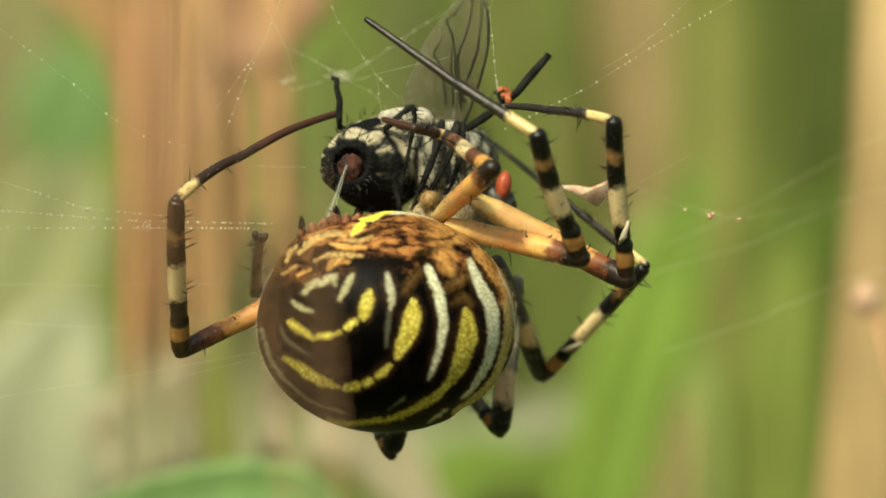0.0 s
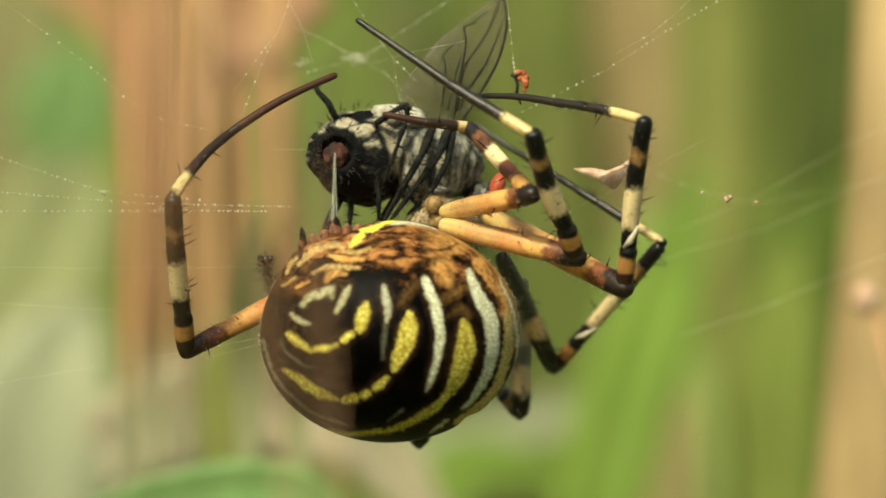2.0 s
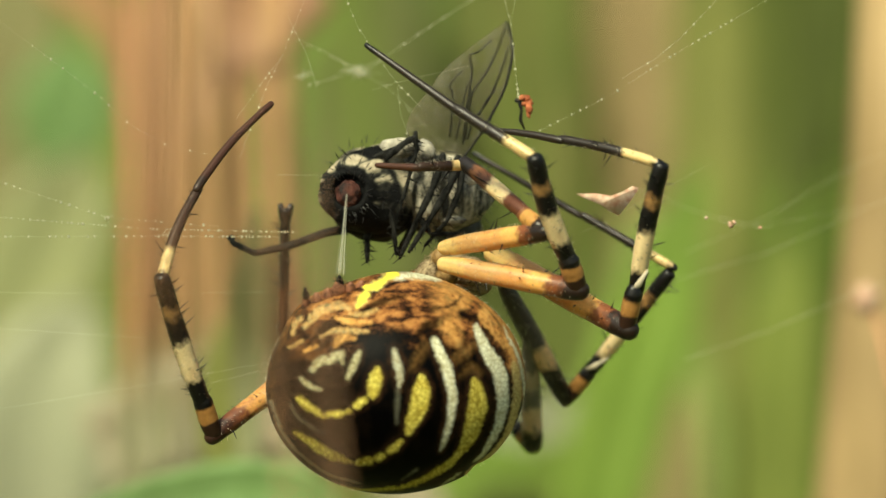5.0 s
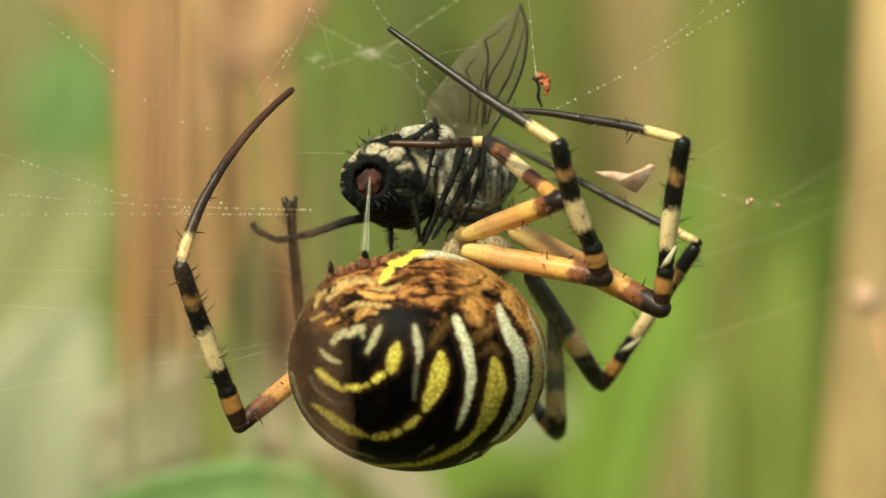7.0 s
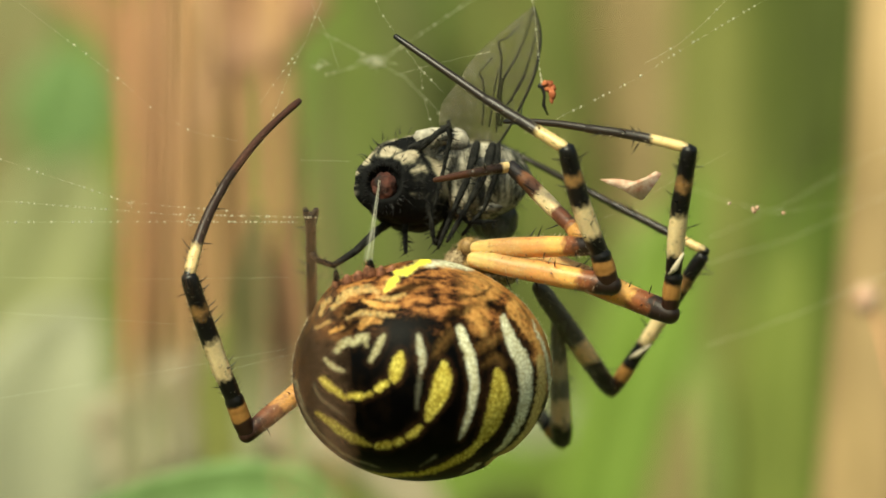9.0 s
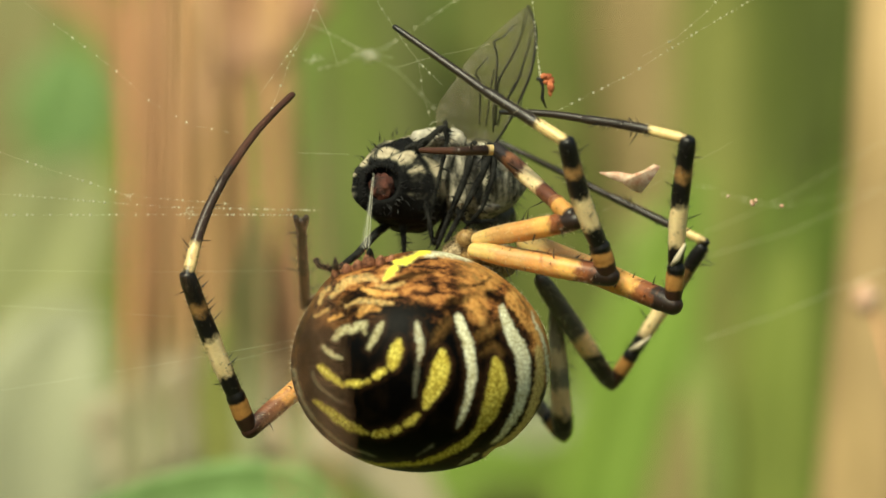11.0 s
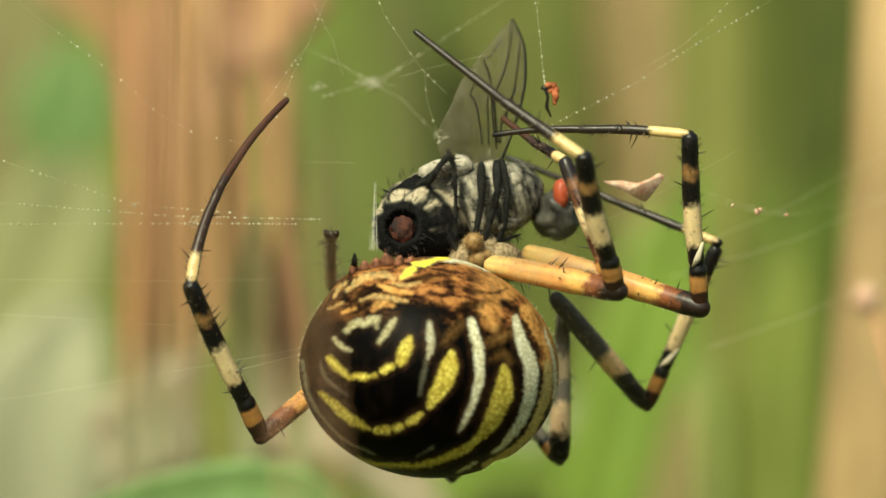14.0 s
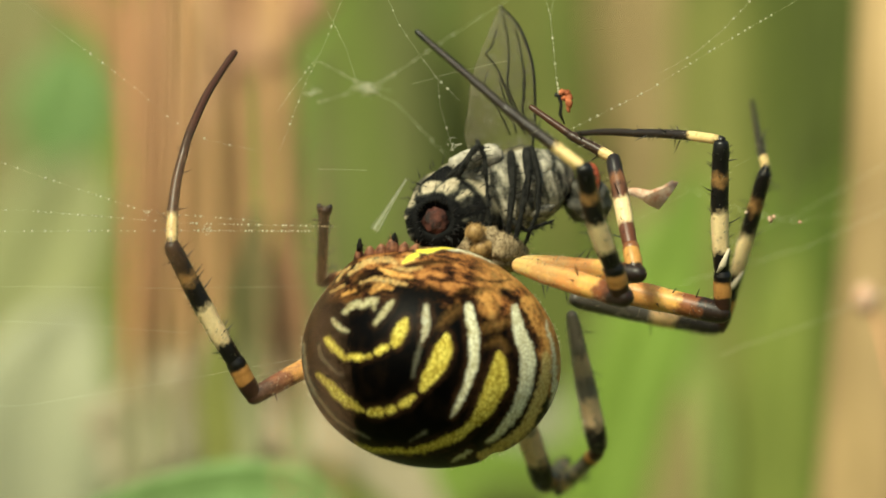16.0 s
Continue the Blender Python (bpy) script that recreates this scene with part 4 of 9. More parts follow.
def fly_leg(pts, r, seed):
    s = Shape()
    q = [rel(*p) for p in pts]
    line, size = [], []
    for i in range(len(q) - 1):
        for k in range(6):
            f = k / 6
            line.append(q[i].lerp(q[i + 1], f))
            size.append(r * U * (1.2 - 0.7 * (i + f) / (len(q) - 1)) * (0.78 + 0.3 * math.sin(math.pi * f) ** 0.6))
    line.append(q[-1])
    size.append(r * U * 0.35)
    head_on = (line[0] - line[1]).normalized() * size[0]
    s.tube([line[0] + head_on * 0.9, line[0] + head_on * 0.5] + line, [size[0] * 0.4, size[0] * 0.85] + size, 10)
    rnd = random.Random(seed)
    for i in range(len(q) - 1):
        for _ in range(16):
            p = q[i].lerp(q[i + 1], rnd.random())
            way = Vector((rnd.uniform(-1, 1), rnd.uniform(-1, 1), rnd.uniform(-1, 0.3))).normalized()
            s.tube([p, p + way * 20 * U], [1.3 * U, 0.2 * U], 4, cap=False)
    return part("fly_leg", s, fly_black, fly)


fly_leg([(196, -70, 12), (184, -22, -14), (152, 36, -16), (112, 104, -8)], 7.5, 1)
fly_leg([(168, -74, 15), (152, -14, -4), (126, 44, -8), (96, 116, 6)], 7, 2)
fly_leg([(206, -70, 15), (200, -10, -4), (180, 44, -8), (140, 92, 6)], 6, 7)
fly_leg([(70, 10, 5), (84, 60, 0), (90, 108, 10)], 6, 3)
fly_leg([(36, 60, 30), (37, 90, 25), (38, 125, 20)], 6.5, 4)
fly_leg([(66, -66, 10), (96, -92, 0), (116, -106, 0), (120, -84, 0), (108, -30, 0), (98, 10, 0), (88, 56, 4)], 5, 5)
fly_leg([(130, 40, 0), (150, 68, -6), (204, 66, 0)], 5, 6)
kick = Shape()
kp = [rel(*p) for p in ((0, 0, 0), (-60, 10, -6), (-130, 34, -10), (-190, 46, -10), (-228, 28, -8), (-236, 14, -8))]
kick.tube(kp, [9 * U, 8 * U, 7 * U, 6 * U, 5 * U, 6 * U], 8)
rnd = random.Random(12)
for i in range(5):
    for _ in range(10):
        p = kp[i].lerp(kp[i + 1], rnd.random())
        kick.tube([p, p + Vector((rnd.uniform(-.3, .3), rnd.uniform(-1, 1), rnd.uniform(-1, 1))).normalized() * 15 * U], [1.1 * U, 0.2 * U], 4, cap=False)
fly_kick = part("fly_leg", kick, fly_black, fly)


reach = Shape()
rp = [rel(*p) for p in ((0, 0, 0), (30, -18, 0), (96, -64, -4), (126, -98, -4), (158, -132, 0))]
reach.tube(rp, [7 * U, 8 * U, 7 * U, 8 * U, 6 * U], 8)
for i in range(4):
    for _ in range(12):
        p = rp[i].lerp(rp[i + 1], rnd.random())
        reach.tube([p, p + Vector((rnd.uniform(-1, 1), rnd.uniform(-1, 1), rnd.uniform(-1, 1))).normalized() * 13 * U], [1.0 * U, 0.2 * U], 4, cap=False)
fly_reach = part("fly_leg", reach, fly_black, fly)


lift = Shape()
lp = [rel(*p) for p in ((0, 24, 8), (0, 0, 0), (3, -26, 0), (-2, -52, 0), (0, -66, 0), (-10, -70, 0))]
lift.tube(lp, [5 * U, 6 * U, 6 * U, 5 * U, 5 * U, 4 * U], 8)
for i in range(5):
    for _ in range(7):
        p = lp[i].lerp(lp[i + 1], rnd.random())
        lift.tube([p, p + Vector((rnd.uniform(-1, 1), rnd.uniform(-1, 1), rnd.uniform(-1, 1))).normalized() * 11 * U], [0.8 * U, 0.2 * U], 4, cap=False)
fly_lift = part("fly_leg", lift, fly_black, fly)


wings = []


def wing(turn_deg, depth):
    """A wing film with a dark front edge and branching veins."""
    turn = Euler((0, radians(turn_deg), 0)).to_matrix()
    lead = ((14, 26), (31, 2), (57, -46), (80, -100), (90, -150), (90, -186), (78, -226))
    trail = ((0, 40), (-46, 34), (-86, 8), (-90, -40), (-58, -88), (-22, -140), (78, -226))

    def bent(u, v):
        return turn @ rel(u, v, 9 * math.sin(v * 0.014) + 7 * math.sin(u * 0.03 + v * 0.01))

    def along(line, f):
        i = min(len(line) - 2, int(f * (len(line) - 1)))
        p0, p1, p2, p3 = (Vector(line[max(0, min(len(line) - 1, i + k))]) for k in (-1, 0, 1, 2))
        t = f * (len(line) - 1) - i
        return 0.5 * (2 * p1 + (p2 - p0) * t + (2 * p0 - 5 * p1 + 4 * p2 - p3) * t * t + (3 * p1 - p0 - 3 * p2 + p3) * t ** 3)

    s, n, k = Shape(), 30, 12
    for i in range(n + 1):
        for j in range(k + 1):
            s.v.append(bent(*along(lead, i / n).lerp(along(trail, i / n), j / k)))
            s.a.append(0)
    for i in range(n):
        for j in range(k):
            a = i * (k + 1) + j
            s.f.append((a, a + 1, a + k + 2, a + k + 1))
            s.m.append(0)
    film = part("wing", s, wing_mat, fly, "smoky clear wing with black veins")
    film.location = rel(192, -100, depth)
    wings.append((film, Matrix.Translation(rel(192, -100, depth))))
    for line, r in ((lead, 2.6), (((20, -7), (29, -42), (54, -82), (72, -132), (85, -182)), 1.7), (((16, -7), (19, -57), (24, -92), (47, -132), (64, -172), (77, -220)), 1.7),
                    (((12, 3), (14, -57), (18, -92), (20, -132), (15, -159), (30, -167), (52, -190)), 1.6), (((-1, -7), (4, -42), (8, -75), (15, -110)), 1.3),
                    (((-13, -10), (-11, -62), (-14, -92), (-19, -104), (4, -132)), 1.3), (((20, -94), (26, -91)), 1.3), (((38, -52), (50, -80), (66, -100)), 1.3)):
        v = Shape()
        m = 6 * (len(line) - 1)
        pts = [bent(*along(line, i / m)) for i in range(m + 1)]
        v.tube(pts, [r * 0.8 * U * (1.2 - 0.65 * i / len(pts)) for i in range(len(pts))], 5)
        part("vein", v, bristle_mat, film)


wing(0, 60)
wing(-1, 70)


# ---- the web and what hangs in it ----
web = thing("orb_web", "pale sticky orb web with beaded threads between stalks", "web")
DEEP = 4.5


def thread(pts, r=0.5, beads=0, name="thread", sag=0.0, depth=DEEP, size=1.8):
    s = Shape()
    q = [spot(u, v, depth) for u, v in pts]
    fine = []
    for a, b in zip(q, q[1:]):
        for k in range(8):
            f = k / 8
            fine.append(a.lerp(b, f) - Vector((0, 0, sag * U * 4 * f * (1 - f))))
    fine.append(q[-1])
    s.tube(fine, [r * 0.3 * U] * len(fine), 5)
    ob = part(name, s, silk_mat, web)
    if beads:
        d, rnd = Shape(), random.Random(int(pts[0][0] * 7 + pts[0][1]))
        total = sum((b - a).length for a, b in zip(fine, fine[1:]))
        n = int(total / (beads * U))
        for i in range(n):
            if rnd.random() < 0.3:
                continue
            f = (i + rnd.uniform(-0.3, 0.3)) / n * (len(fine) - 1)
            k = min(len(fine) - 2, max(0, int(f)))
            p = fine[k].lerp(fine[k + 1], f - k)
            z = size * rnd.uniform(0.5, 1.25) * U
            d.lump(p, (z, z, z * 1.1), 4, 6)
        tagged(part("glue_drop", d, silk_mat, ob), kind="stuff")
    return ob


FARL, FARR = -1500, 3100
knot = []
for pts, r, beads in (
        ([(FARL, 320), (0, 343), (290, 366), (560, 372)], 0.3, 16), ([(FARL, 390), (0, 380), (330, 379), (520, 380)], 0.3, 24),
        ([(-400, 130), (35, 284), (220, 346), (420, 362)], 0.3, 19), ([(FARL, 470), (0, 478), (260, 481), (500, 478)], 0.35, 0),
        ([(-300, -260), (65, 25), (140, 80), (205, 130), (262, 182), (330, 220), (410, 236)], 0.22, 38),
        ([(FARL, 560), (0, 540), (300, 560)], 0.4, 0), ([(FARL, 640), (0, 690), (300, 640), (520, 600)], 0.35, 0),
        ([(450, 170), (500, 100), (530, 62), (570, -40)], 0.45, 20),
        ([(528, 66), (585, 92), (637, 124), (690, 150), (765, 228), (800, 262)], 0.8, 26), ([(552, 148), (637, 124), (690, 96), (782, 34), (890, -34)], 0.8, 24),
        ([(600, 100), (637, 124), (682, 128)], 0.8, 0), ([(615, 108), (650, 122), (690, 100)], 0.8, 0),
        ([(592, 118), (575, 60), (540, -10)], 0.5, 22), ([(640, -50), (665, 10), (705, 70), (735, 110), (775, 150)], 0.5, 17),
        ([(528, 66), (505, 110), (478, 180), (455, 240)], 0.4, 24), ([(690, 120), (760, 100), (860, 78)], 0.5, 0), ([(760, 228), (740, 160), (735, 110)], 0.4, 30),
        ([(880, -200), (935, 0), (946, 112), (950, 138)], 0.8, 12), ([(935, 0), (960, -120)], 0.6, 0),
        ([(960, 205), (1110, 130), (1220, 60), (1330, -5), (1700, -220)], 0.3, 20), ([(1130, 100), (1190, 66), (1240, 24), (1300, -40)], 0.5, 18),
        ([(1060, 372), (1110, 350), (1160, 320), (1290, 250)], 0.25, 0), ([(1160, 300), (1280, 345), (1325, 356), (1376, 364), (1560, 330)], 0.5, 34),
        ([(1240, 412), (1380, 350), (1520, 270), (FARR, -500)], 0.8, 0), ([(1170, 475), (1390, 410), (1568, 330), (FARR, -180)], 1.0, 0),
        ([(1240, 600), (1400, 545), (1568, 470), (FARR, 10)], 1.2, 0), ([(520, 270), (610, 272)], 0.5, 0), ([(400, 640), (520, 610)], 0.4, 0)):
    if (637, 124) in pts or (650, 122) in pts:
        knot.append(thread(pts, r, beads, depth=10.0))
    else:
        thread(pts, r, beads, depth=18.0 if pts[0][0] >= 1130 and pts[-1][0] > 1500 else DEEP)


def tuft(u, v, n, spread, seed, depth=DEEP):
    """A knot of silk in the web."""
    s, rnd = Shape(), random.Random(seed)
    for _ in range(n):
        a = spot(u + rnd.gauss(0, spread), v + rnd.gauss(0, spread * 0.6), depth)
        b = spot(u + rnd.gauss(0, spread), v + rnd.gauss(0, spread * 0.6), depth + rnd.uniform(-.2, .2))
        s.tube([a, a.lerp(b, 0.5) + Vector((0, 0, rnd.uniform(-4, 4) * U)), b], [0.45 * U, 0.6 * U, 0.35 * U], 5)
    return part("silk_tuft", s, silk_mat, web)


knot.append(tuft(640, 124, 30, 12, 1, 10.0))
knot.append(tuft(546, 132, 10, 6, 2, 10.0))
tuft(330, 378, 6, 8, 3)
tuft(220, 346, 5, 7, 4)
tuft(762, 226, 6, 8, 5)


def crumb(u, v, size, mat, label, seed, long=1.0, tail=False):
    s, rnd = Shape(), random.Random(seed)
    c = spot(u, v, DEEP)
    if tail:
        # a torn rust-red husk with a thin dark stalk under it
        for x, y, a, b in ((-3, -14, 6, 5), (4, -12, 8, 6), (9, -4, 8, 8), (10, 6, 6, 9), (9, 15, 4, 7), (1, -4, 5, 5)):
            s.lump(c + rel(x, y, rnd.uniform(-4, 4)), (a * U, a * 0.7 * U, b * U), 8, 10, rough=0.7)
        s.tube([c + rel(x, y, 0) for x, y in ((-16, -10), (-8, -8), (-4, 8), (-6, 26), (2, 44))], [k * U for k in (4, 4.5, 2.5, 3.5, 1.2)], 8, mat=1)
    else:
        for _ in range(5):
            o = Vector((rnd.gauss(0, 0.35), rnd.gauss(0, 0.2), rnd.gauss(0, 0.5 * long))) * size * U
            s.lump(c + o, (size * 0.5 * U, size * 0.35 * U, size * 0.6 * long * U), 7, 10, rough=0.5)
    return thing("plant_crumb", label, "debris", "crumbs in the web", shape=s, materials=mat)


hanging = [web,
           crumb(958, 148, 15, [crumb_mat, bristle_mat], "rust-red plant crumb hanging on a web thread", 1, 1.3, True),
           crumb(1325, 356, 7, scrap_mat, "pale pink crumb stuck on a web thread", 2),
           crumb(1280, 346, 4, scrap_mat, "pale pink crumb stuck on a web thread", 3),
           crumb(1376, 364, 4, scrap_mat, "pale pink crumb stuck on a web thread", 4)]
flake = Shape()
rim_in = ((1052, 304), (1086, 303), (1112, 308), (1134, 300), (1150, 290), (1162, 294), (1153, 308), (1140, 326), (1127, 342), (1110, 335), (1094, 323), (1070, 314))
for side in (-1, 1):
    for i, (x, y) in enumerate(rim_in):
        flake.v.append(spot(x, y, DEEP) + rel(0, 0, 2.5 * side + 5 * math.sin(i * 1.7)))
        flake.a.append(0)
count = len(rim_in)
flake.f = [tuple(range(count)), tuple(reversed(range(count, 2 * count)))] + [(i, i + count, (i + 1) % count + count, (i + 1) % count) for i in range(count)]
flake.m = [0] * len(flake.f)
hanging.append(thing("petal_scrap", "torn pink and white petal scrap caught in the web", "debris", shape=flake, materials=scrap_mat))

# silk drawn from the spinnerets to the fly
silk = thing("silk_band", "band of pale silk drawn from spider to fly", "silk")
film_mat, film_nt, film_b = material("thin_silk_film", 0.4, 0.4)
film_b.inputs["Base Color"].default_value = (0.75, 0.74, 0.62, 1)
_clear, _both = film_nt.nodes.new("ShaderNodeBsdfTransparent"), film_nt.nodes.new("ShaderNodeMixShader")
film_nt.links.new(ramp(film_nt, noise_of(film_nt, 4000, 4, 0.6, (1, 1, 0.04)), [(0.35, (0.02, 0.02, 0.02)), (0.7, (0.13, 0.13, 0.13))]), _both.inputs[0])
film_nt.links.new(_clear.outputs[0], _both.inputs[1])
film_nt.links.new(film_b.outputs[0], _both.inputs[2])
film_nt.links.new(_both.outputs[0], film_nt.nodes["Material Output"].inputs[0])
sheet = Shape()
sheet.tube([Vector((0, 0, k * 1.05 * MM)) for k in range(6)], [10 * U, 8 * U, 6 * U, 4 * U, 2.6 * U, 1.4 * U], 8, flat=0.3)
part("silk_sheet", sheet, film_mat, silk)
rnd = random.Random(4)
for k in range(3):
    s = Shape()
    o = Vector((rnd.gauss(0, 4) * U, rnd.gauss(0, 2) * U, 0))
    s.tube([o * 1.6, o * 0.9 + Vector((0, 0, 2.4 * MM)), o * 0.5 + Vector((0, 0, 5.2 * MM))], [0.3 * U, 0.28 * U, 0.25 * U], 5)
    part("strand", s, silk_mat, silk)

# the stems that hold the web
for u, lean in ((FARL, 60), (FARR, -80)):
    stalk(u, 900, u + lean, -700, 90, DEEP, straw, "straw-coloured stalk that holds the web")

# a tuft of fine dry stems between lens and web, out of focus
def fine_tuft(u0, u1, count, width, d, lean, seed, label, top=(-150, -100)):
    ob = thing("dry_grass_tuft", label, "grass", "fine dry tufts before the web")
    rnd = random.Random(seed)
    for i in range(count):
        g = (i + 0.5) / count
        u = u0 + (u1 - u0) * (g + 0.12 * math.sin(2 * math.pi * (g - 0.5)) + 0.15 * g * g)
        dd = d + rnd.uniform(-2, 2)
        tip = rnd.uniform(*top)
        a, b = spot(u, 900, dd), spot(u + lean * (900 - tip) / 1050 + rnd.uniform(-6, 6), tip, dd)
        way = (b - a) / (b.z - a.z)
        foot = a + way * (-0.01 - a.z)
        r = width * U * 0.5 * rnd.uniform(0.8, 1.2)
        s = Shape()
        s.tube([foot, foot.lerp(b, 0.5), foot.lerp(b, 0.8), b], [r * 1.2, r, r, r * (0.8 if tip < 0 else 0.2)], 8)
        part("fine_stem", s, tan_leaf, ob)
    return ob


fine_tuft(496, 602, 17, 3.0, -44, -95, 1, "tuft of fine brown dry stems before the web", (190, 400))


def drooping_tuft(u0, u1, count, width, d, seed, label):
    """Fine stems that rise beside the web, arch over and hang down before it."""
    ob = thing("dry_grass_tuft", label, "grass", "fine dry tufts before the web")
    rnd = random.Random(seed)
    for i in range(count):
        g = (i + 0.5) / count
        u, tip, dd = u0 + (u1 - u0) * g, rnd.uniform(560, 720), d + rnd.uniform(-2, 2)
        foot = spot(-620 - 60 * g, 900, dd)
        foot.z = -0.01
        pts = [foot, spot(-600 - 40 * g, 500, dd), spot(-480, -300 - 120 * g, dd), spot(-120 + 60 * g, -700 - 160 * g, dd), spot(u - 60, -520 - 60 * g, dd),
               spot(u + rnd.uniform(-4, 14), -120, dd), spot(u + rnd.uniform(-5, 5), 300, dd), spot(u - rnd.uniform(2, 14), tip, dd)]
        r = width * U * 0.5 * rnd.uniform(0.8, 1.2)
        s = Shape()
        s.tube(pts, [r * 1.2, r * 1.1, r, r, r, r, r * 0.9, r * 0.2], 8)
        part("fine_stem", s, russet, ob)
    return ob


drooping_tuft(210, 318, 16, 3.0, -44, 3, "tuft of fine russet dry stems drooping before the web")

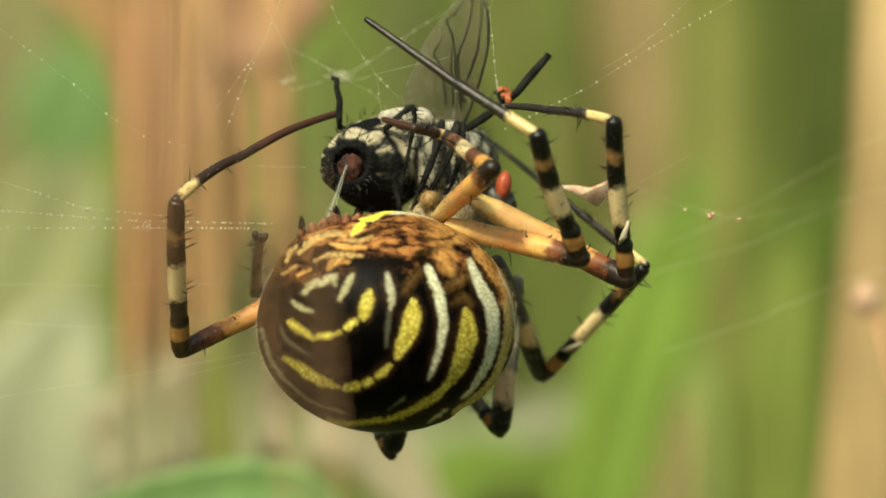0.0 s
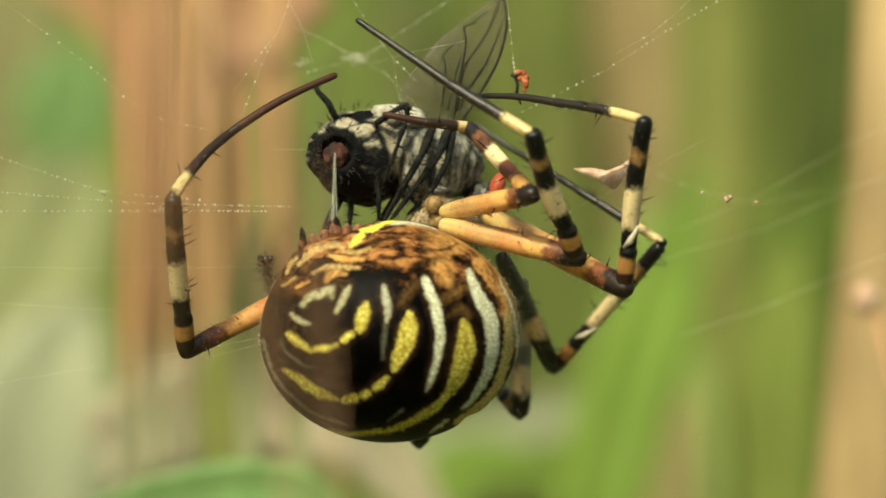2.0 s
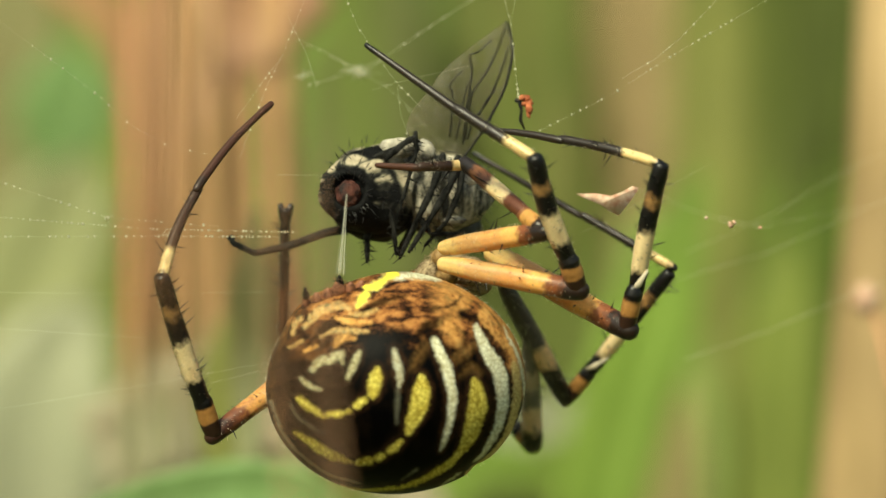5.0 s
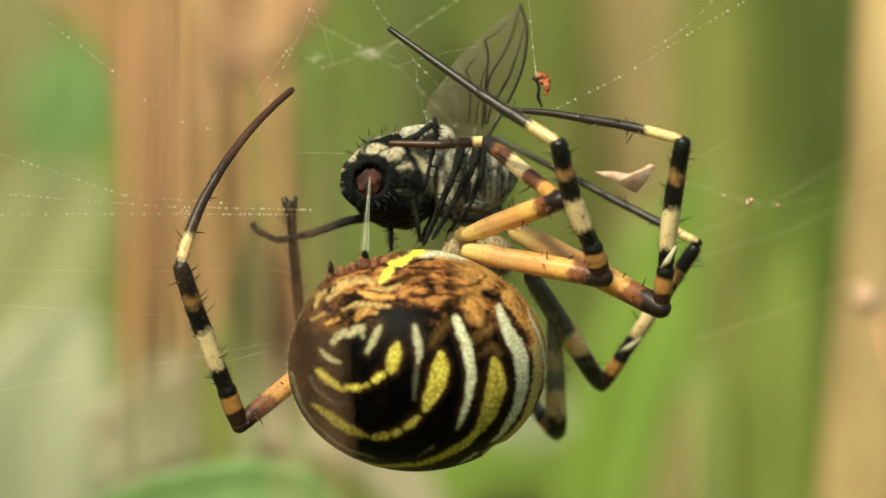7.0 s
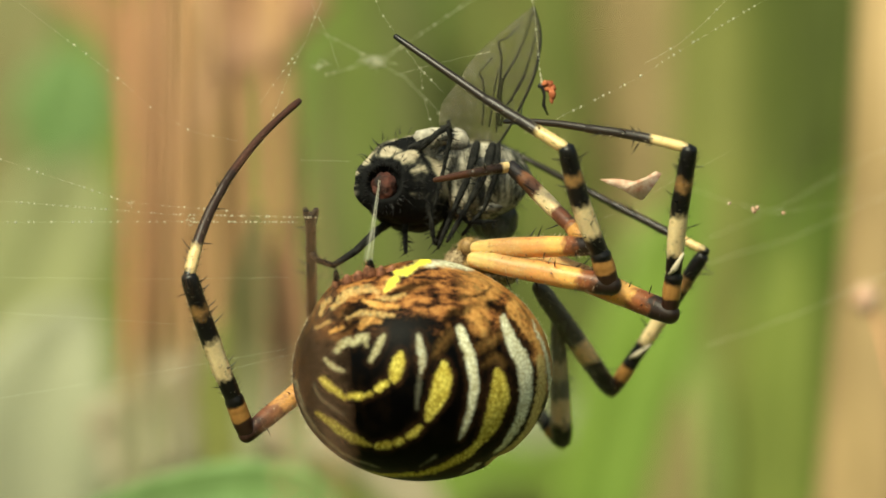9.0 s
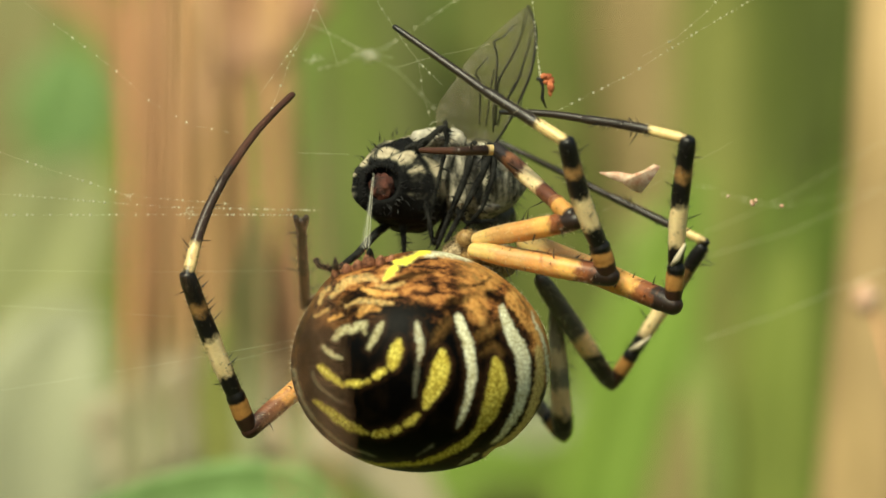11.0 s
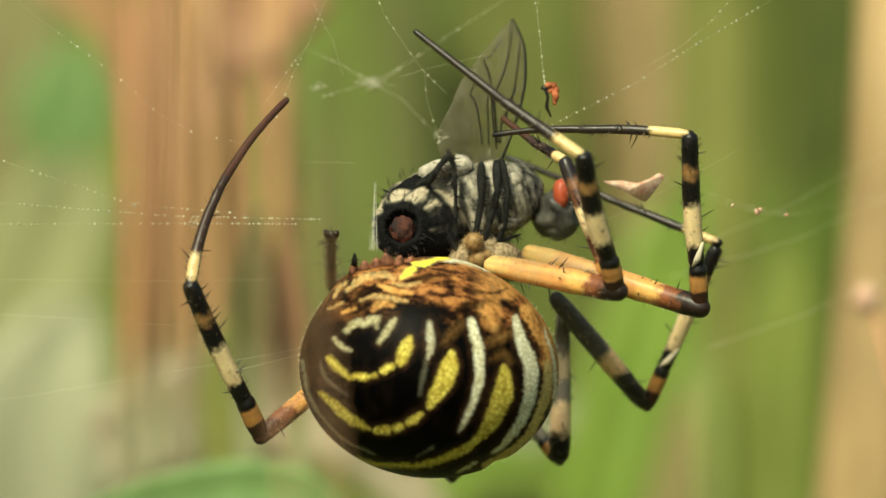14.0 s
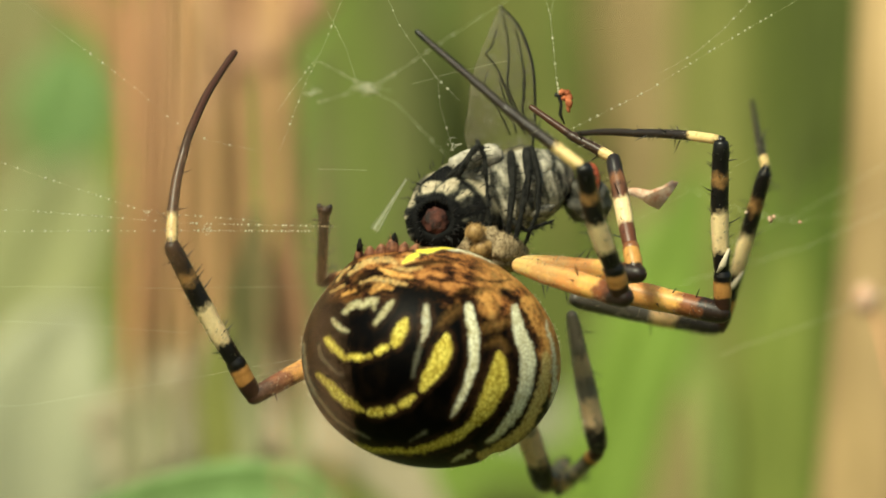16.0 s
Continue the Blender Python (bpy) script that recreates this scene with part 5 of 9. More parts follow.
def motions():
    # the spider sways with its web
    walk(spider, [
        (0.0, put(-2.44, 0.00, 446.77)),
        (0.1, put(-2.26, 0.00, 447.02)),
        (0.2, put(-1.49, 0.00, 446.80)),
        (0.3, put(-0.52, 0.00, 445.81)),
        (0.4, put(-0.62, 0.00, 445.88)),
        (0.5, put(-2.03, 0.00, 446.98)),
        (0.6, put(-2.93, 0.00, 447.11)),
        (0.7, put(-2.55, 0.00, 446.72)),
        (0.8, put(-0.33, 0.00, 445.76)),
        (0.9, put(-1.29, 0.00, 446.43)),
        (1.0, put(-2.89, 0.00, 447.14)),
        (1.1, put(-2.35, 0.00, 446.45)),
        (1.2, put(-0.62, 0.00, 445.60)),
        (1.3, put(-0.81, 0.00, 445.42)),
        (1.4, put(-3.13, 0.00, 446.98)),
        (1.5, put(-4.16, 0.00, 447.58)),
        (1.6, put(-1.97, 0.00, 446.03)),
        (1.7, put(-1.58, 0.00, 445.93)),
        (1.8, put(-2.26, 0.00, 445.92)),
        (1.9, put(-2.74, 0.00, 446.30)),
        (2.0, put(-2.25, 0.00, 446.56)),
        (2.1, put(-1.78, 0.00, 445.68)),
        (2.2, put(-1.39, 0.00, 445.64)),
        (2.3, put(-1.87, 0.00, 446.37)),
        (2.4, put(-2.64, 0.00, 446.72)),
        (2.5, put(-2.49, 0.00, 446.53)),
        (2.6, put(0.06, 0.00, 445.02)),
        (2.7, put(0.45, 0.00, 444.91)),
        (2.8, put(-2.35, 0.00, 445.76)),
        (2.9, put(-2.74, 0.00, 446.13)),
        (3.0, put(-1.10, 0.00, 445.96)),
        (3.1, put(-0.52, 0.00, 445.19)),
        (3.2, put(-1.58, 0.00, 445.82)),
        (3.3, put(-1.87, 0.00, 446.07)),
        (3.4, put(-1.20, 0.00, 446.02)),
        (3.5, put(-1.00, 0.00, 445.26)),
        (3.6, put(-0.71, 0.00, 444.81)),
        (3.7, put(-0.62, 0.00, 444.80)),
        (3.8, put(-1.87, 0.00, 444.98)),
        (3.9, put(-2.16, 0.00, 444.49)),
        (4.0, put(-0.81, 0.00, 444.37)),
        (4.2, put(-2.01, 0.00, 444.09)),
        (6.3, put(-1.17, 0.00, 444.93)),
        (6.5, put(-0.93, 0.00, 444.99)),
        (7.0, put(-0.93, 0.00, 445.22)),
        (7.5, put(-1.00, 0.00, 445.35)),
        (8.0, put(-1.41, 0.00, 445.57)),
        (8.5, put(-0.74, 0.00, 445.19)),
        (9.0, put(-0.79, 0.00, 444.77)),
        (9.2, put(-0.72, 0.00, 444.89)),
        (11.3, put(-0.93, 0.00, 445.20)),
        (11.5, put(-0.96, 0.00, 445.30)),
        (12.0, put(-1.00, 0.00, 445.42)),
        (12.5, put(-1.00, 0.00, 445.35)),
        (13.0, put(-0.72, 0.00, 445.21)),
        (13.5, put(-0.50, 0.00, 445.20)),
        (14.0, put(-0.55, 0.00, 444.96)),
        (14.5, put(-0.88, 0.00, 444.82)),
        (15.0, put(-0.88, 0.00, 444.66)),
        (15.5, put(-0.79, 0.00, 444.55)),
        (15.8, put(-1.29, 0.00, 443.53)),
        (16.0, put(-0.50, 0.00, 445.37)),
    ])
    # the abdomen tilts a little
    walk(abdomen, [
        (0.0, put(0.064, 0, 0.068, -2.86, -1.82, 3.77)),
        (0.1, put(0.038, 0, 0.065, -2.50, -2.09, 3.28)),
        (0.2, put(0.011, 0, 0.061, -2.15, -2.35, 2.80)),
        (0.3, put(-0.015, 0, 0.057, -1.80, -2.62, 2.31)),
        (0.4, put(-0.041, 0, 0.054, -1.44, -2.89, 1.82)),
        (0.5, put(-0.067, 0, 0.050, -1.09, -3.16, 1.34)),
        (0.6, put(-0.054, 0, 0.028, -1.22, -2.87, 1.32)),
        (0.7, put(-0.040, 0, 0.006, -1.36, -2.59, 1.29)),
        (0.8, put(-0.027, 0, -0.015, -1.49, -2.31, 1.27)),
        (0.9, put(-0.014, 0, -0.037, -1.63, -2.03, 1.24)),
        (1.0, put(-0.000, 0, -0.059, -1.76, -1.74, 1.22)),
        (1.1, put(0.015, 0, -0.042, -1.47, -2.20, 1.03)),
        (1.2, put(0.031, 0, -0.024, -1.17, -2.65, 0.84)),
        (1.3, put(0.046, 0, -0.006, -0.88, -3.11, 0.65)),
        (1.4, put(0.061, 0, 0.011, -0.58, -3.56, 0.46)),
        (1.5, put(0.077, 0, 0.029, -0.28, -4.01, 0.27)),
        (1.6, put(0.063, 0, -0.003, -0.56, -3.68, 0.29)),
        (1.7, put(0.050, 0, -0.034, -0.83, -3.34, 0.31)),
        (1.8, put(0.036, 0, -0.066, -1.11, -3.00, 0.33)),
        (1.9, put(0.023, 0, -0.098, -1.38, -2.67, 0.35)),
        (2.0, put(0.009, 0, -0.129, -1.66, -2.33, 0.37)),
        (2.1, put(0.035, 0, -0.120, -1.41, -1.90, 0.95)),
        (2.2, put(0.060, 0, -0.111, -1.17, -1.47, 1.54)),
        (2.3, put(0.086, 0, -0.103, -0.92, -1.04, 2.13)),
        (2.4, put(0.111, 0, -0.094, -0.68, -0.61, 2.72)),
        (2.5, put(0.137, 0, -0.085, -0.44, -0.18, 3.31)),
        (2.6, put(0.098, 0, -0.061, -0.69, -0.58, 2.64)),
        (2.7, put(0.058, 0, -0.037, -0.94, -0.99, 1.97)),
        (2.8, put(0.019, 0, -0.014, -1.20, -1.39, 1.31)),
        (2.9, put(-0.020, 0, 0.010, -1.45, -1.80, 0.64)),
        (3.0, put(-0.059, 0, 0.034, -1.70, -2.20, -0.03)),
        (3.1, put(-0.055, 0, 0.034, -0.81, -2.61, 0.60)),
        (3.2, put(-0.050, 0, 0.033, 0.07, -3.02, 1.22)),
        (3.3, put(-0.045, 0, 0.033, 0.96, -3.43, 1.84)),
        (3.4, put(-0.041, 0, 0.033, 1.85, -3.84, 2.47)),
        (3.5, put(-0.036, 0, 0.032, 2.74, -4.25, 3.09)),
        (3.6, put(-0.015, 0, 0.006, 2.95, -4.65, 3.34)),
        (3.7, put(0.006, 0, -0.021, 3.17, -5.06, 3.60)),
        (3.8, put(0.026, 0, -0.048, 3.39, -5.46, 3.85)),
        (3.9, put(0.047, 0, -0.075, 3.61, -5.86, 4.11)),
        (4.0, put(0.068, 0, -0.102, 3.83, -6.26, 4.37)),
        (4.2, put(0.048, 0, -0.091, 3.88, -6.04, 4.18)),
        (6.3, put(-0.157, 0, 0.018, 4.42, -3.77, 2.28)),
        (6.5, put(-0.177, 0, 0.028, 4.47, -3.55, 2.10)),
        (7.0, put(-0.148, 0, -0.012, 3.58, -2.50, 1.63)),
        (7.5, put(-0.098, 0, -0.133, 3.44, -2.30, 1.02)),
        (8.0, put(-0.031, 0, -0.102, 3.61, -2.17, 1.85)),
        (8.5, put(-0.193, 0, -0.101, 3.74, -2.60, 1.71)),
        (9.0, put(-0.093, 0, 0.030, 3.44, -1.67, 0.84)),
        (9.2, put(-0.090, 0, 0.034, 3.28, -1.61, 0.82)),
        (11.3, put(-0.061, 0, 0.084, 1.62, -1.00, 0.62)),
        (11.5, put(-0.059, 0, 0.089, 1.46, -0.95, 0.60)),
        (12.0, put(-0.003, 0, 0.086, 0.74, -0.21, 0.05)),
        (12.5, put(-0.000, 0, 0.000, 0.00, 0.00, 0.00)),
        (13.0, put(-0.041, 0, 0.004, -0.94, 1.40, 0.37)),
        (13.5, put(-0.059, 0, -0.065, -2.31, 1.02, 0.48)),
        (14.0, put(-0.040, 0, -0.028, -1.47, 4.68, 0.15)),
        (14.5, put(-0.023, 0, -0.037, -3.71, 2.54, -0.08)),
        (15.0, put(-0.055, 0, 0.008, -3.25, 3.01, -1.75)),
        (15.5, put(-0.002, 0, 0.026, -2.96, 3.38, -0.23)),
        (15.8, put(-0.003, 0, 0.004, -4.16, 5.53, -2.61)),
        (16.0, put(-0.005, 0, -0.010, -4.96, 6.96, -4.19)),
    ])
    # rear leg of one side: femur
    walk(limbs['A', 'femur'], [
        (0.0, aim(1.85, 5.74, 4.24, -10.70, -2.93, -5.41)),
        (0.5, aim(1.69, 5.74, 4.04, -10.30, -3.67, -5.63)),
        (1.0, aim(1.81, 5.74, 4.11, -10.15, -3.81, -5.75)),
        (1.5, aim(1.35, 5.74, 4.42, -10.14, -5.13, -4.30)),
        (2.0, aim(1.41, 5.74, 4.46, -10.12, -4.30, -5.38)),
        (2.5, aim(1.65, 5.74, 4.24, -9.63, -4.45, -6.09)),
        (3.0, aim(1.25, 5.74, 4.31, -9.29, -4.54, -6.55)),
        (3.5, aim(0.91, 5.74, 4.27, -8.94, -4.36, -7.14)),
        (4.0, aim(0.96, 5.74, 4.17, -8.66, -5.15, -6.84)),
        (4.2, aim(0.92, 5.74, 4.45, -8.66, -5.38, -6.59)),
        (7.0, aim(0.83, 5.74, 4.31, -8.53, -5.19, -6.99)),
        (8.0, aim(1.06, 5.74, 4.21, -8.59, -5.23, -6.87)),
        (9.0, aim(0.94, 5.74, 4.27, -8.46, -5.40, -6.89)),
        (11.5, aim(1.10, 5.74, 4.47, -8.30, -5.01, -7.40)),
        (12.5, aim(1.15, 5.74, 4.43, -8.06, -5.04, -7.65)),
        (13.0, aim(1.11, 5.74, 4.32, -8.13, -5.18, -7.47)),
        (13.5, aim(1.02, 5.74, 4.09, -7.87, -5.30, -7.65)),
        (14.0, aim(1.19, 5.74, 4.08, -8.34, -5.49, -6.96)),
        (14.5, aim(1.28, 5.74, 4.34, -7.99, -5.16, -7.63)),
        (15.5, aim(1.31, 5.74, 4.24, -7.95, -5.23, -7.61)),
        (15.8, aim(1.44, 5.74, 4.52, -8.78, -5.10, -6.71)),
        (16.0, aim(2.13, 5.74, 3.67, -9.65, -5.28, -5.29)),
    ])
    # rear leg of one side: tibia
    walk(limbs['A', 'patella'], [
        (0.0, aim(-8.85, 2.81, -1.17, 0.10, -4.26, 6.44)),
        (0.5, aim(-8.61, 2.07, -1.59, -0.28, -4.03, 6.53)),
        (1.0, aim(-8.34, 1.93, -1.64, -0.39, -4.01, 6.53)),
        (1.5, aim(-8.79, 0.61, 0.12, 0.88, -4.07, 6.43)),
        (2.0, aim(-8.71, 1.44, -0.92, -0.30, -4.02, 6.51)),
        (2.5, aim(-7.98, 1.29, -1.85, -1.21, -3.54, 6.64)),
        (3.0, aim(-8.04, 1.20, -2.24, -1.45, -3.85, 6.42)),
        (3.5, aim(-8.03, 1.38, -2.87, -1.83, -3.43, 6.57)),
        (4.0, aim(-7.70, 0.59, -2.67, -2.11, -3.46, 6.44)),
        (4.2, aim(-7.74, 0.36, -2.14, -1.94, -3.11, 6.66)),
        (7.0, aim(-7.70, 0.55, -2.68, -2.36, -2.51, 6.77)),
        (8.0, aim(-7.53, 0.51, -2.66, -2.26, -2.88, 6.65)),
        (9.0, aim(-7.52, 0.34, -2.62, -2.30, -2.74, 6.70)),
        (11.5, aim(-7.20, 0.73, -2.93, -2.52, -2.81, 6.59)),
        (12.5, aim(-6.91, 0.70, -3.22, -2.72, -2.73, 6.55)),
        (13.0, aim(-7.02, 0.56, -3.15, -3.00, -2.77, 6.38)),
        (13.5, aim(-6.85, 0.44, -3.56, -3.22, -2.67, 6.31)),
        (14.0, aim(-7.15, 0.25, -2.88, -2.82, -2.86, 6.41)),
        (14.5, aim(-6.71, 0.58, -3.29, -3.09, -2.82, 6.32)),
        (15.5, aim(-6.64, 0.51, -3.37, -3.12, -2.68, 6.36)),
        (15.8, aim(-7.34, 0.64, -2.19, -3.35, -1.84, 6.55)),
        (16.0, aim(-7.52, 0.46, -1.62, -3.33, -2.22, 6.39)),
    ])
    walk(limbs['A', 'tibia'], [
        (0.0, aim(-8.83, 1.96, 0.12, 0.08, -3.41, 5.15)),
        (0.5, aim(-8.67, 1.26, -0.28, -0.23, -3.22, 5.22)),
        (1.0, aim(-8.42, 1.13, -0.33, -0.31, -3.21, 5.22)),
        (1.5, aim(-8.62, -0.20, 1.41, 0.70, -3.26, 5.14)),
        (2.0, aim(-8.77, 0.64, 0.38, -0.24, -3.22, 5.21)),
        (2.5, aim(-8.22, 0.58, -0.52, -0.97, -2.83, 5.31)),
        (3.0, aim(-8.33, 0.43, -0.96, -1.16, -3.08, 5.14)),
        (3.5, aim(-8.40, 0.69, -1.56, -1.47, -2.74, 5.26)),
        (4.0, aim(-8.12, -0.10, -1.38, -1.69, -2.77, 5.15)),
        (4.2, aim(-8.13, -0.26, -0.81, -1.55, -2.49, 5.33)),
        (7.0, aim(-8.17, 0.05, -1.33, -1.89, -2.01, 5.42)),
        (8.0, aim(-7.98, -0.07, -1.33, -1.81, -2.30, 5.32)),
        (9.0, aim(-7.98, -0.21, -1.28, -1.84, -2.19, 5.36)),
        (11.5, aim(-7.71, 0.17, -1.61, -2.02, -2.25, 5.27)),
        (12.5, aim(-7.46, 0.15, -1.91, -2.18, -2.18, 5.24)),
        (13.0, aim(-7.62, 0.01, -1.87, -2.40, -2.22, 5.10)),
        (13.5, aim(-7.50, -0.09, -2.30, -2.58, -2.14, 5.05)),
        (14.0, aim(-7.72, -0.32, -1.60, -2.26, -2.29, 5.13)),
        (14.5, aim(-7.33, 0.02, -2.03, -2.47, -2.26, 5.06)),
        (15.5, aim(-7.27, -0.03, -2.10, -2.50, -2.14, 5.09)),
        (15.8, aim(-8.01, 0.27, -0.88, -2.68, -1.47, 5.24)),
        (16.0, aim(-8.19, 0.02, -0.34, -2.67, -1.78, 5.11)),
    ])
    # rear leg of one side: metatarsus
    walk(limbs['A', 'metatarsus'], [
        (0.0, aim(-8.75, -1.45, 5.27, 2.74, 3.24, 2.01)),
        (0.5, aim(-8.89, -1.96, 4.94, 2.75, 2.99, 2.36)),
        (1.0, aim(-8.73, -2.08, 4.89, 2.50, 2.91, 2.72)),
        (1.5, aim(-7.92, -3.46, 6.55, 2.53, 3.23, 2.27)),
        (2.0, aim(-9.01, -2.58, 5.59, 2.15, 3.20, 2.72)),
        (2.5, aim(-9.19, -2.25, 4.79, 1.88, 2.35, 3.66)),
        (3.0, aim(-9.49, -2.65, 4.18, 2.03, 1.78, 3.86)),
        (3.5, aim(-9.86, -2.05, 3.70, 1.55, 2.04, 3.98)),
        (4.0, aim(-9.81, -2.87, 3.77, 1.51, 1.17, 4.30)),
        (4.2, aim(-9.68, -2.75, 4.52, 1.31, 2.59, 3.73)),
        (7.0, aim(-10.06, -1.96, 4.09, 1.55, 2.04, 3.99)),
        (8.0, aim(-9.79, -2.37, 3.99, 1.54, 2.04, 3.98)),
        (9.0, aim(-9.82, -2.40, 4.08, 1.43, 2.14, 3.97)),
        (11.5, aim(-9.72, -2.08, 3.66, 1.37, 1.95, 4.10)),
        (12.5, aim(-9.63, -2.03, 3.33, 1.27, 1.94, 4.14)),
        (13.0, aim(-10.02, -2.21, 3.23, 1.28, 1.31, 4.37)),
        (13.5, aim(-10.07, -2.23, 2.75, 1.18, 1.33, 4.38)),
        (14.0, aim(-9.97, -2.61, 3.53, 1.11, 2.13, 4.09)),
        (14.5, aim(-9.80, -2.24, 3.03, 1.16, 1.75, 4.24)),
        (15.5, aim(-9.76, -2.17, 2.99, 1.14, 1.58, 4.32)),
        (15.8, aim(-10.69, -1.20, 4.36, 0.69, 2.12, 4.23)),
        (16.0, aim(-10.85, -1.76, 4.77, 0.47, 1.96, 4.36)),
    ])
    # rear leg of one side: tarsus
    walk(limbs['A', 'tarsus'], [
        (0.0, aim(-6.01, 1.79, 7.28, 3.94, 3.40, 1.87)),
        (0.5, aim(-6.14, 1.03, 7.30, 4.68, 1.32, 2.64)),
        (1.0, aim(-6.23, 0.83, 7.61, 4.67, 2.10, 2.07)),
        (1.5, aim(-5.38, -0.23, 8.82, 4.79, 1.44, 2.35)),
        (2.0, aim(-6.86, 0.62, 8.31, 4.42, 2.14, 2.56)),
        (2.5, aim(-7.31, 0.10, 8.45, 3.40, 3.30, 2.89)),
        (3.0, aim(-7.46, -0.87, 8.04, 3.16, 3.50, 2.95)),
        (3.5, aim(-8.31, -0.01, 7.68, 2.96, 3.47, 3.18)),
        (4.0, aim(-8.31, -1.70, 8.07, 2.66, 3.63, 3.28)),
        (4.2, aim(-8.37, -0.16, 8.25, 3.04, 2.83, 3.70)),
        (7.0, aim(-8.51, 0.08, 8.08, 2.91, 3.16, 3.54)),
        (8.0, aim(-8.25, -0.33, 7.97, 2.91, 3.17, 3.53)),
        (9.0, aim(-8.39, -0.26, 8.05, 2.97, 3.13, 3.52)),
        (11.5, aim(-8.35, -0.13, 7.76, 2.72, 3.22, 3.64)),
        (12.5, aim(-8.36, -0.09, 7.47, 2.79, 3.15, 3.64)),
        (13.0, aim(-8.74, -0.90, 7.60, 2.16, 3.63, 3.65)),
        (13.5, aim(-8.89, -0.90, 7.13, 2.04, 3.71, 3.64)),
        (14.0, aim(-8.86, -0.48, 7.62, 2.68, 3.08, 3.80)),
        (14.5, aim(-8.64, -0.49, 7.27, 2.30, 3.35, 3.83)),
        (15.5, aim(-8.62, -0.59, 7.31, 2.30, 3.38, 3.80)),
        (15.8, aim(-10.00, 0.92, 8.59, 2.15, 3.50, 3.77)),
        (16.0, aim(-10.38, 0.20, 9.13, 1.89, 3.44, 3.98)),
    ])
    # front leg: femur
    walk(limbs['C', 'femur'], [
        (0.0, aim(2.82, 0.96, 4.21, 5.31, -2.86, -1.32)),
        (0.5, aim(2.42, 0.96, 4.13, 5.56, -2.53, -0.96)),
        (1.0, aim(3.04, 0.96, 4.20, 5.07, -3.27, -1.32)),
        (1.5, aim(2.74, 0.96, 4.73, 5.23, -2.75, -1.93)),
        (2.0, aim(2.39, 0.96, 4.43, 5.44, -2.63, -1.32)),
        (2.5, aim(2.75, 0.96, 4.46, 5.57, -2.36, -1.32)),
        (3.0, aim(2.08, 0.96, 4.43, 5.68, -2.19, -1.07)),
        (3.5, aim(1.99, 0.96, 4.40, 5.55, -2.48, -1.06)),
        (4.0, aim(1.92, 0.96, 4.81, 5.95, -1.49, -0.95)),
        (4.2, aim(2.03, 0.96, 5.09, 5.70, -2.19, -1.06)),
        (7.0, aim(2.04, 0.96, 4.68, 5.55, -2.48, -1.06)),
        (8.0, aim(2.28, 0.96, 4.58, 5.56, -2.48, -1.07)),
        (9.0, aim(2.13, 0.96, 4.78, 5.68, -2.19, -1.06)),
        (11.5, aim(2.30, 0.96, 4.84, 5.55, -2.48, -1.07)),
        (12.5, aim(2.35, 0.96, 4.67, 5.55, -2.50, -1.02)),
        (13.0, aim(2.30, 0.96, 4.57, 5.54, -2.53, -0.94)),
        (13.5, aim(2.33, 0.96, 4.35, 5.41, -2.82, -0.82)),
        (14.0, aim(2.62, 0.96, 4.35, 5.16, -3.17, -1.05)),
        (14.5, aim(2.71, 0.96, 4.60, 5.16, -3.13, -1.17)),
        (15.5, aim(2.86, 0.96, 4.51, 4.90, -3.57, -0.92)),
        (15.8, aim(2.88, 0.96, 4.69, 5.04, -3.36, -1.03)),
        (16.0, aim(3.77, 0.96, 3.93, 4.14, -4.31, -1.27)),
    ])
    # front leg: tibia
    walk(limbs['C', 'patella'], [
        (0.0, aim(8.14, -1.91, 2.90, -1.80, -3.39, 4.99)),
        (0.5, aim(7.98, -1.57, 3.17, -1.88, -3.53, 4.87)),
        (1.0, aim(8.11, -2.32, 2.88, -1.86, -3.69, 4.73)),
        (1.5, aim(7.97, -1.79, 2.80, -1.84, -3.53, 4.86)),
        (2.0, aim(7.83, -1.67, 3.11, -1.87, -3.35, 5.00)),
        (2.5, aim(8.32, -1.40, 3.14, -1.88, -3.35, 5.01)),
        (3.0, aim(7.77, -1.23, 3.35, -1.90, -3.35, 5.02)),
        (3.5, aim(7.54, -1.52, 3.34, -1.78, -3.59, 4.90)),
        (4.0, aim(7.87, -0.54, 3.86, -1.89, -2.72, 5.42)),
        (4.2, aim(7.73, -1.23, 4.03, -1.86, -2.72, 5.40)),
        (7.0, aim(7.59, -1.52, 3.62, -1.87, -2.47, 5.51)),
        (8.0, aim(7.83, -1.52, 3.51, -1.87, -2.72, 5.38)),
        (9.0, aim(7.81, -1.23, 3.71, -1.87, -2.17, 5.65)),
        (11.5, aim(7.85, -1.52, 3.77, -1.80, -2.52, 5.50)),
        (12.5, aim(7.90, -1.54, 3.65, -1.80, -2.35, 5.58)),
        (13.0, aim(7.85, -1.57, 3.63, -1.65, -2.63, 5.50)),
        (13.5, aim(7.74, -1.86, 3.53, -1.64, -2.35, 5.62)),
        (14.0, aim(7.77, -2.21, 3.30, -1.41, -2.76, 5.49)),
        (14.5, aim(7.87, -2.17, 3.43, -1.63, -2.35, 5.61)),
        (15.5, aim(7.76, -2.61, 3.59, -1.59, -2.65, 5.48)),
        (15.8, aim(7.92, -2.40, 3.66, -1.72, -1.53, 5.87)),
        (16.0, aim(7.91, -3.36, 2.66, -1.65, -3.09, 5.22)),
    ])
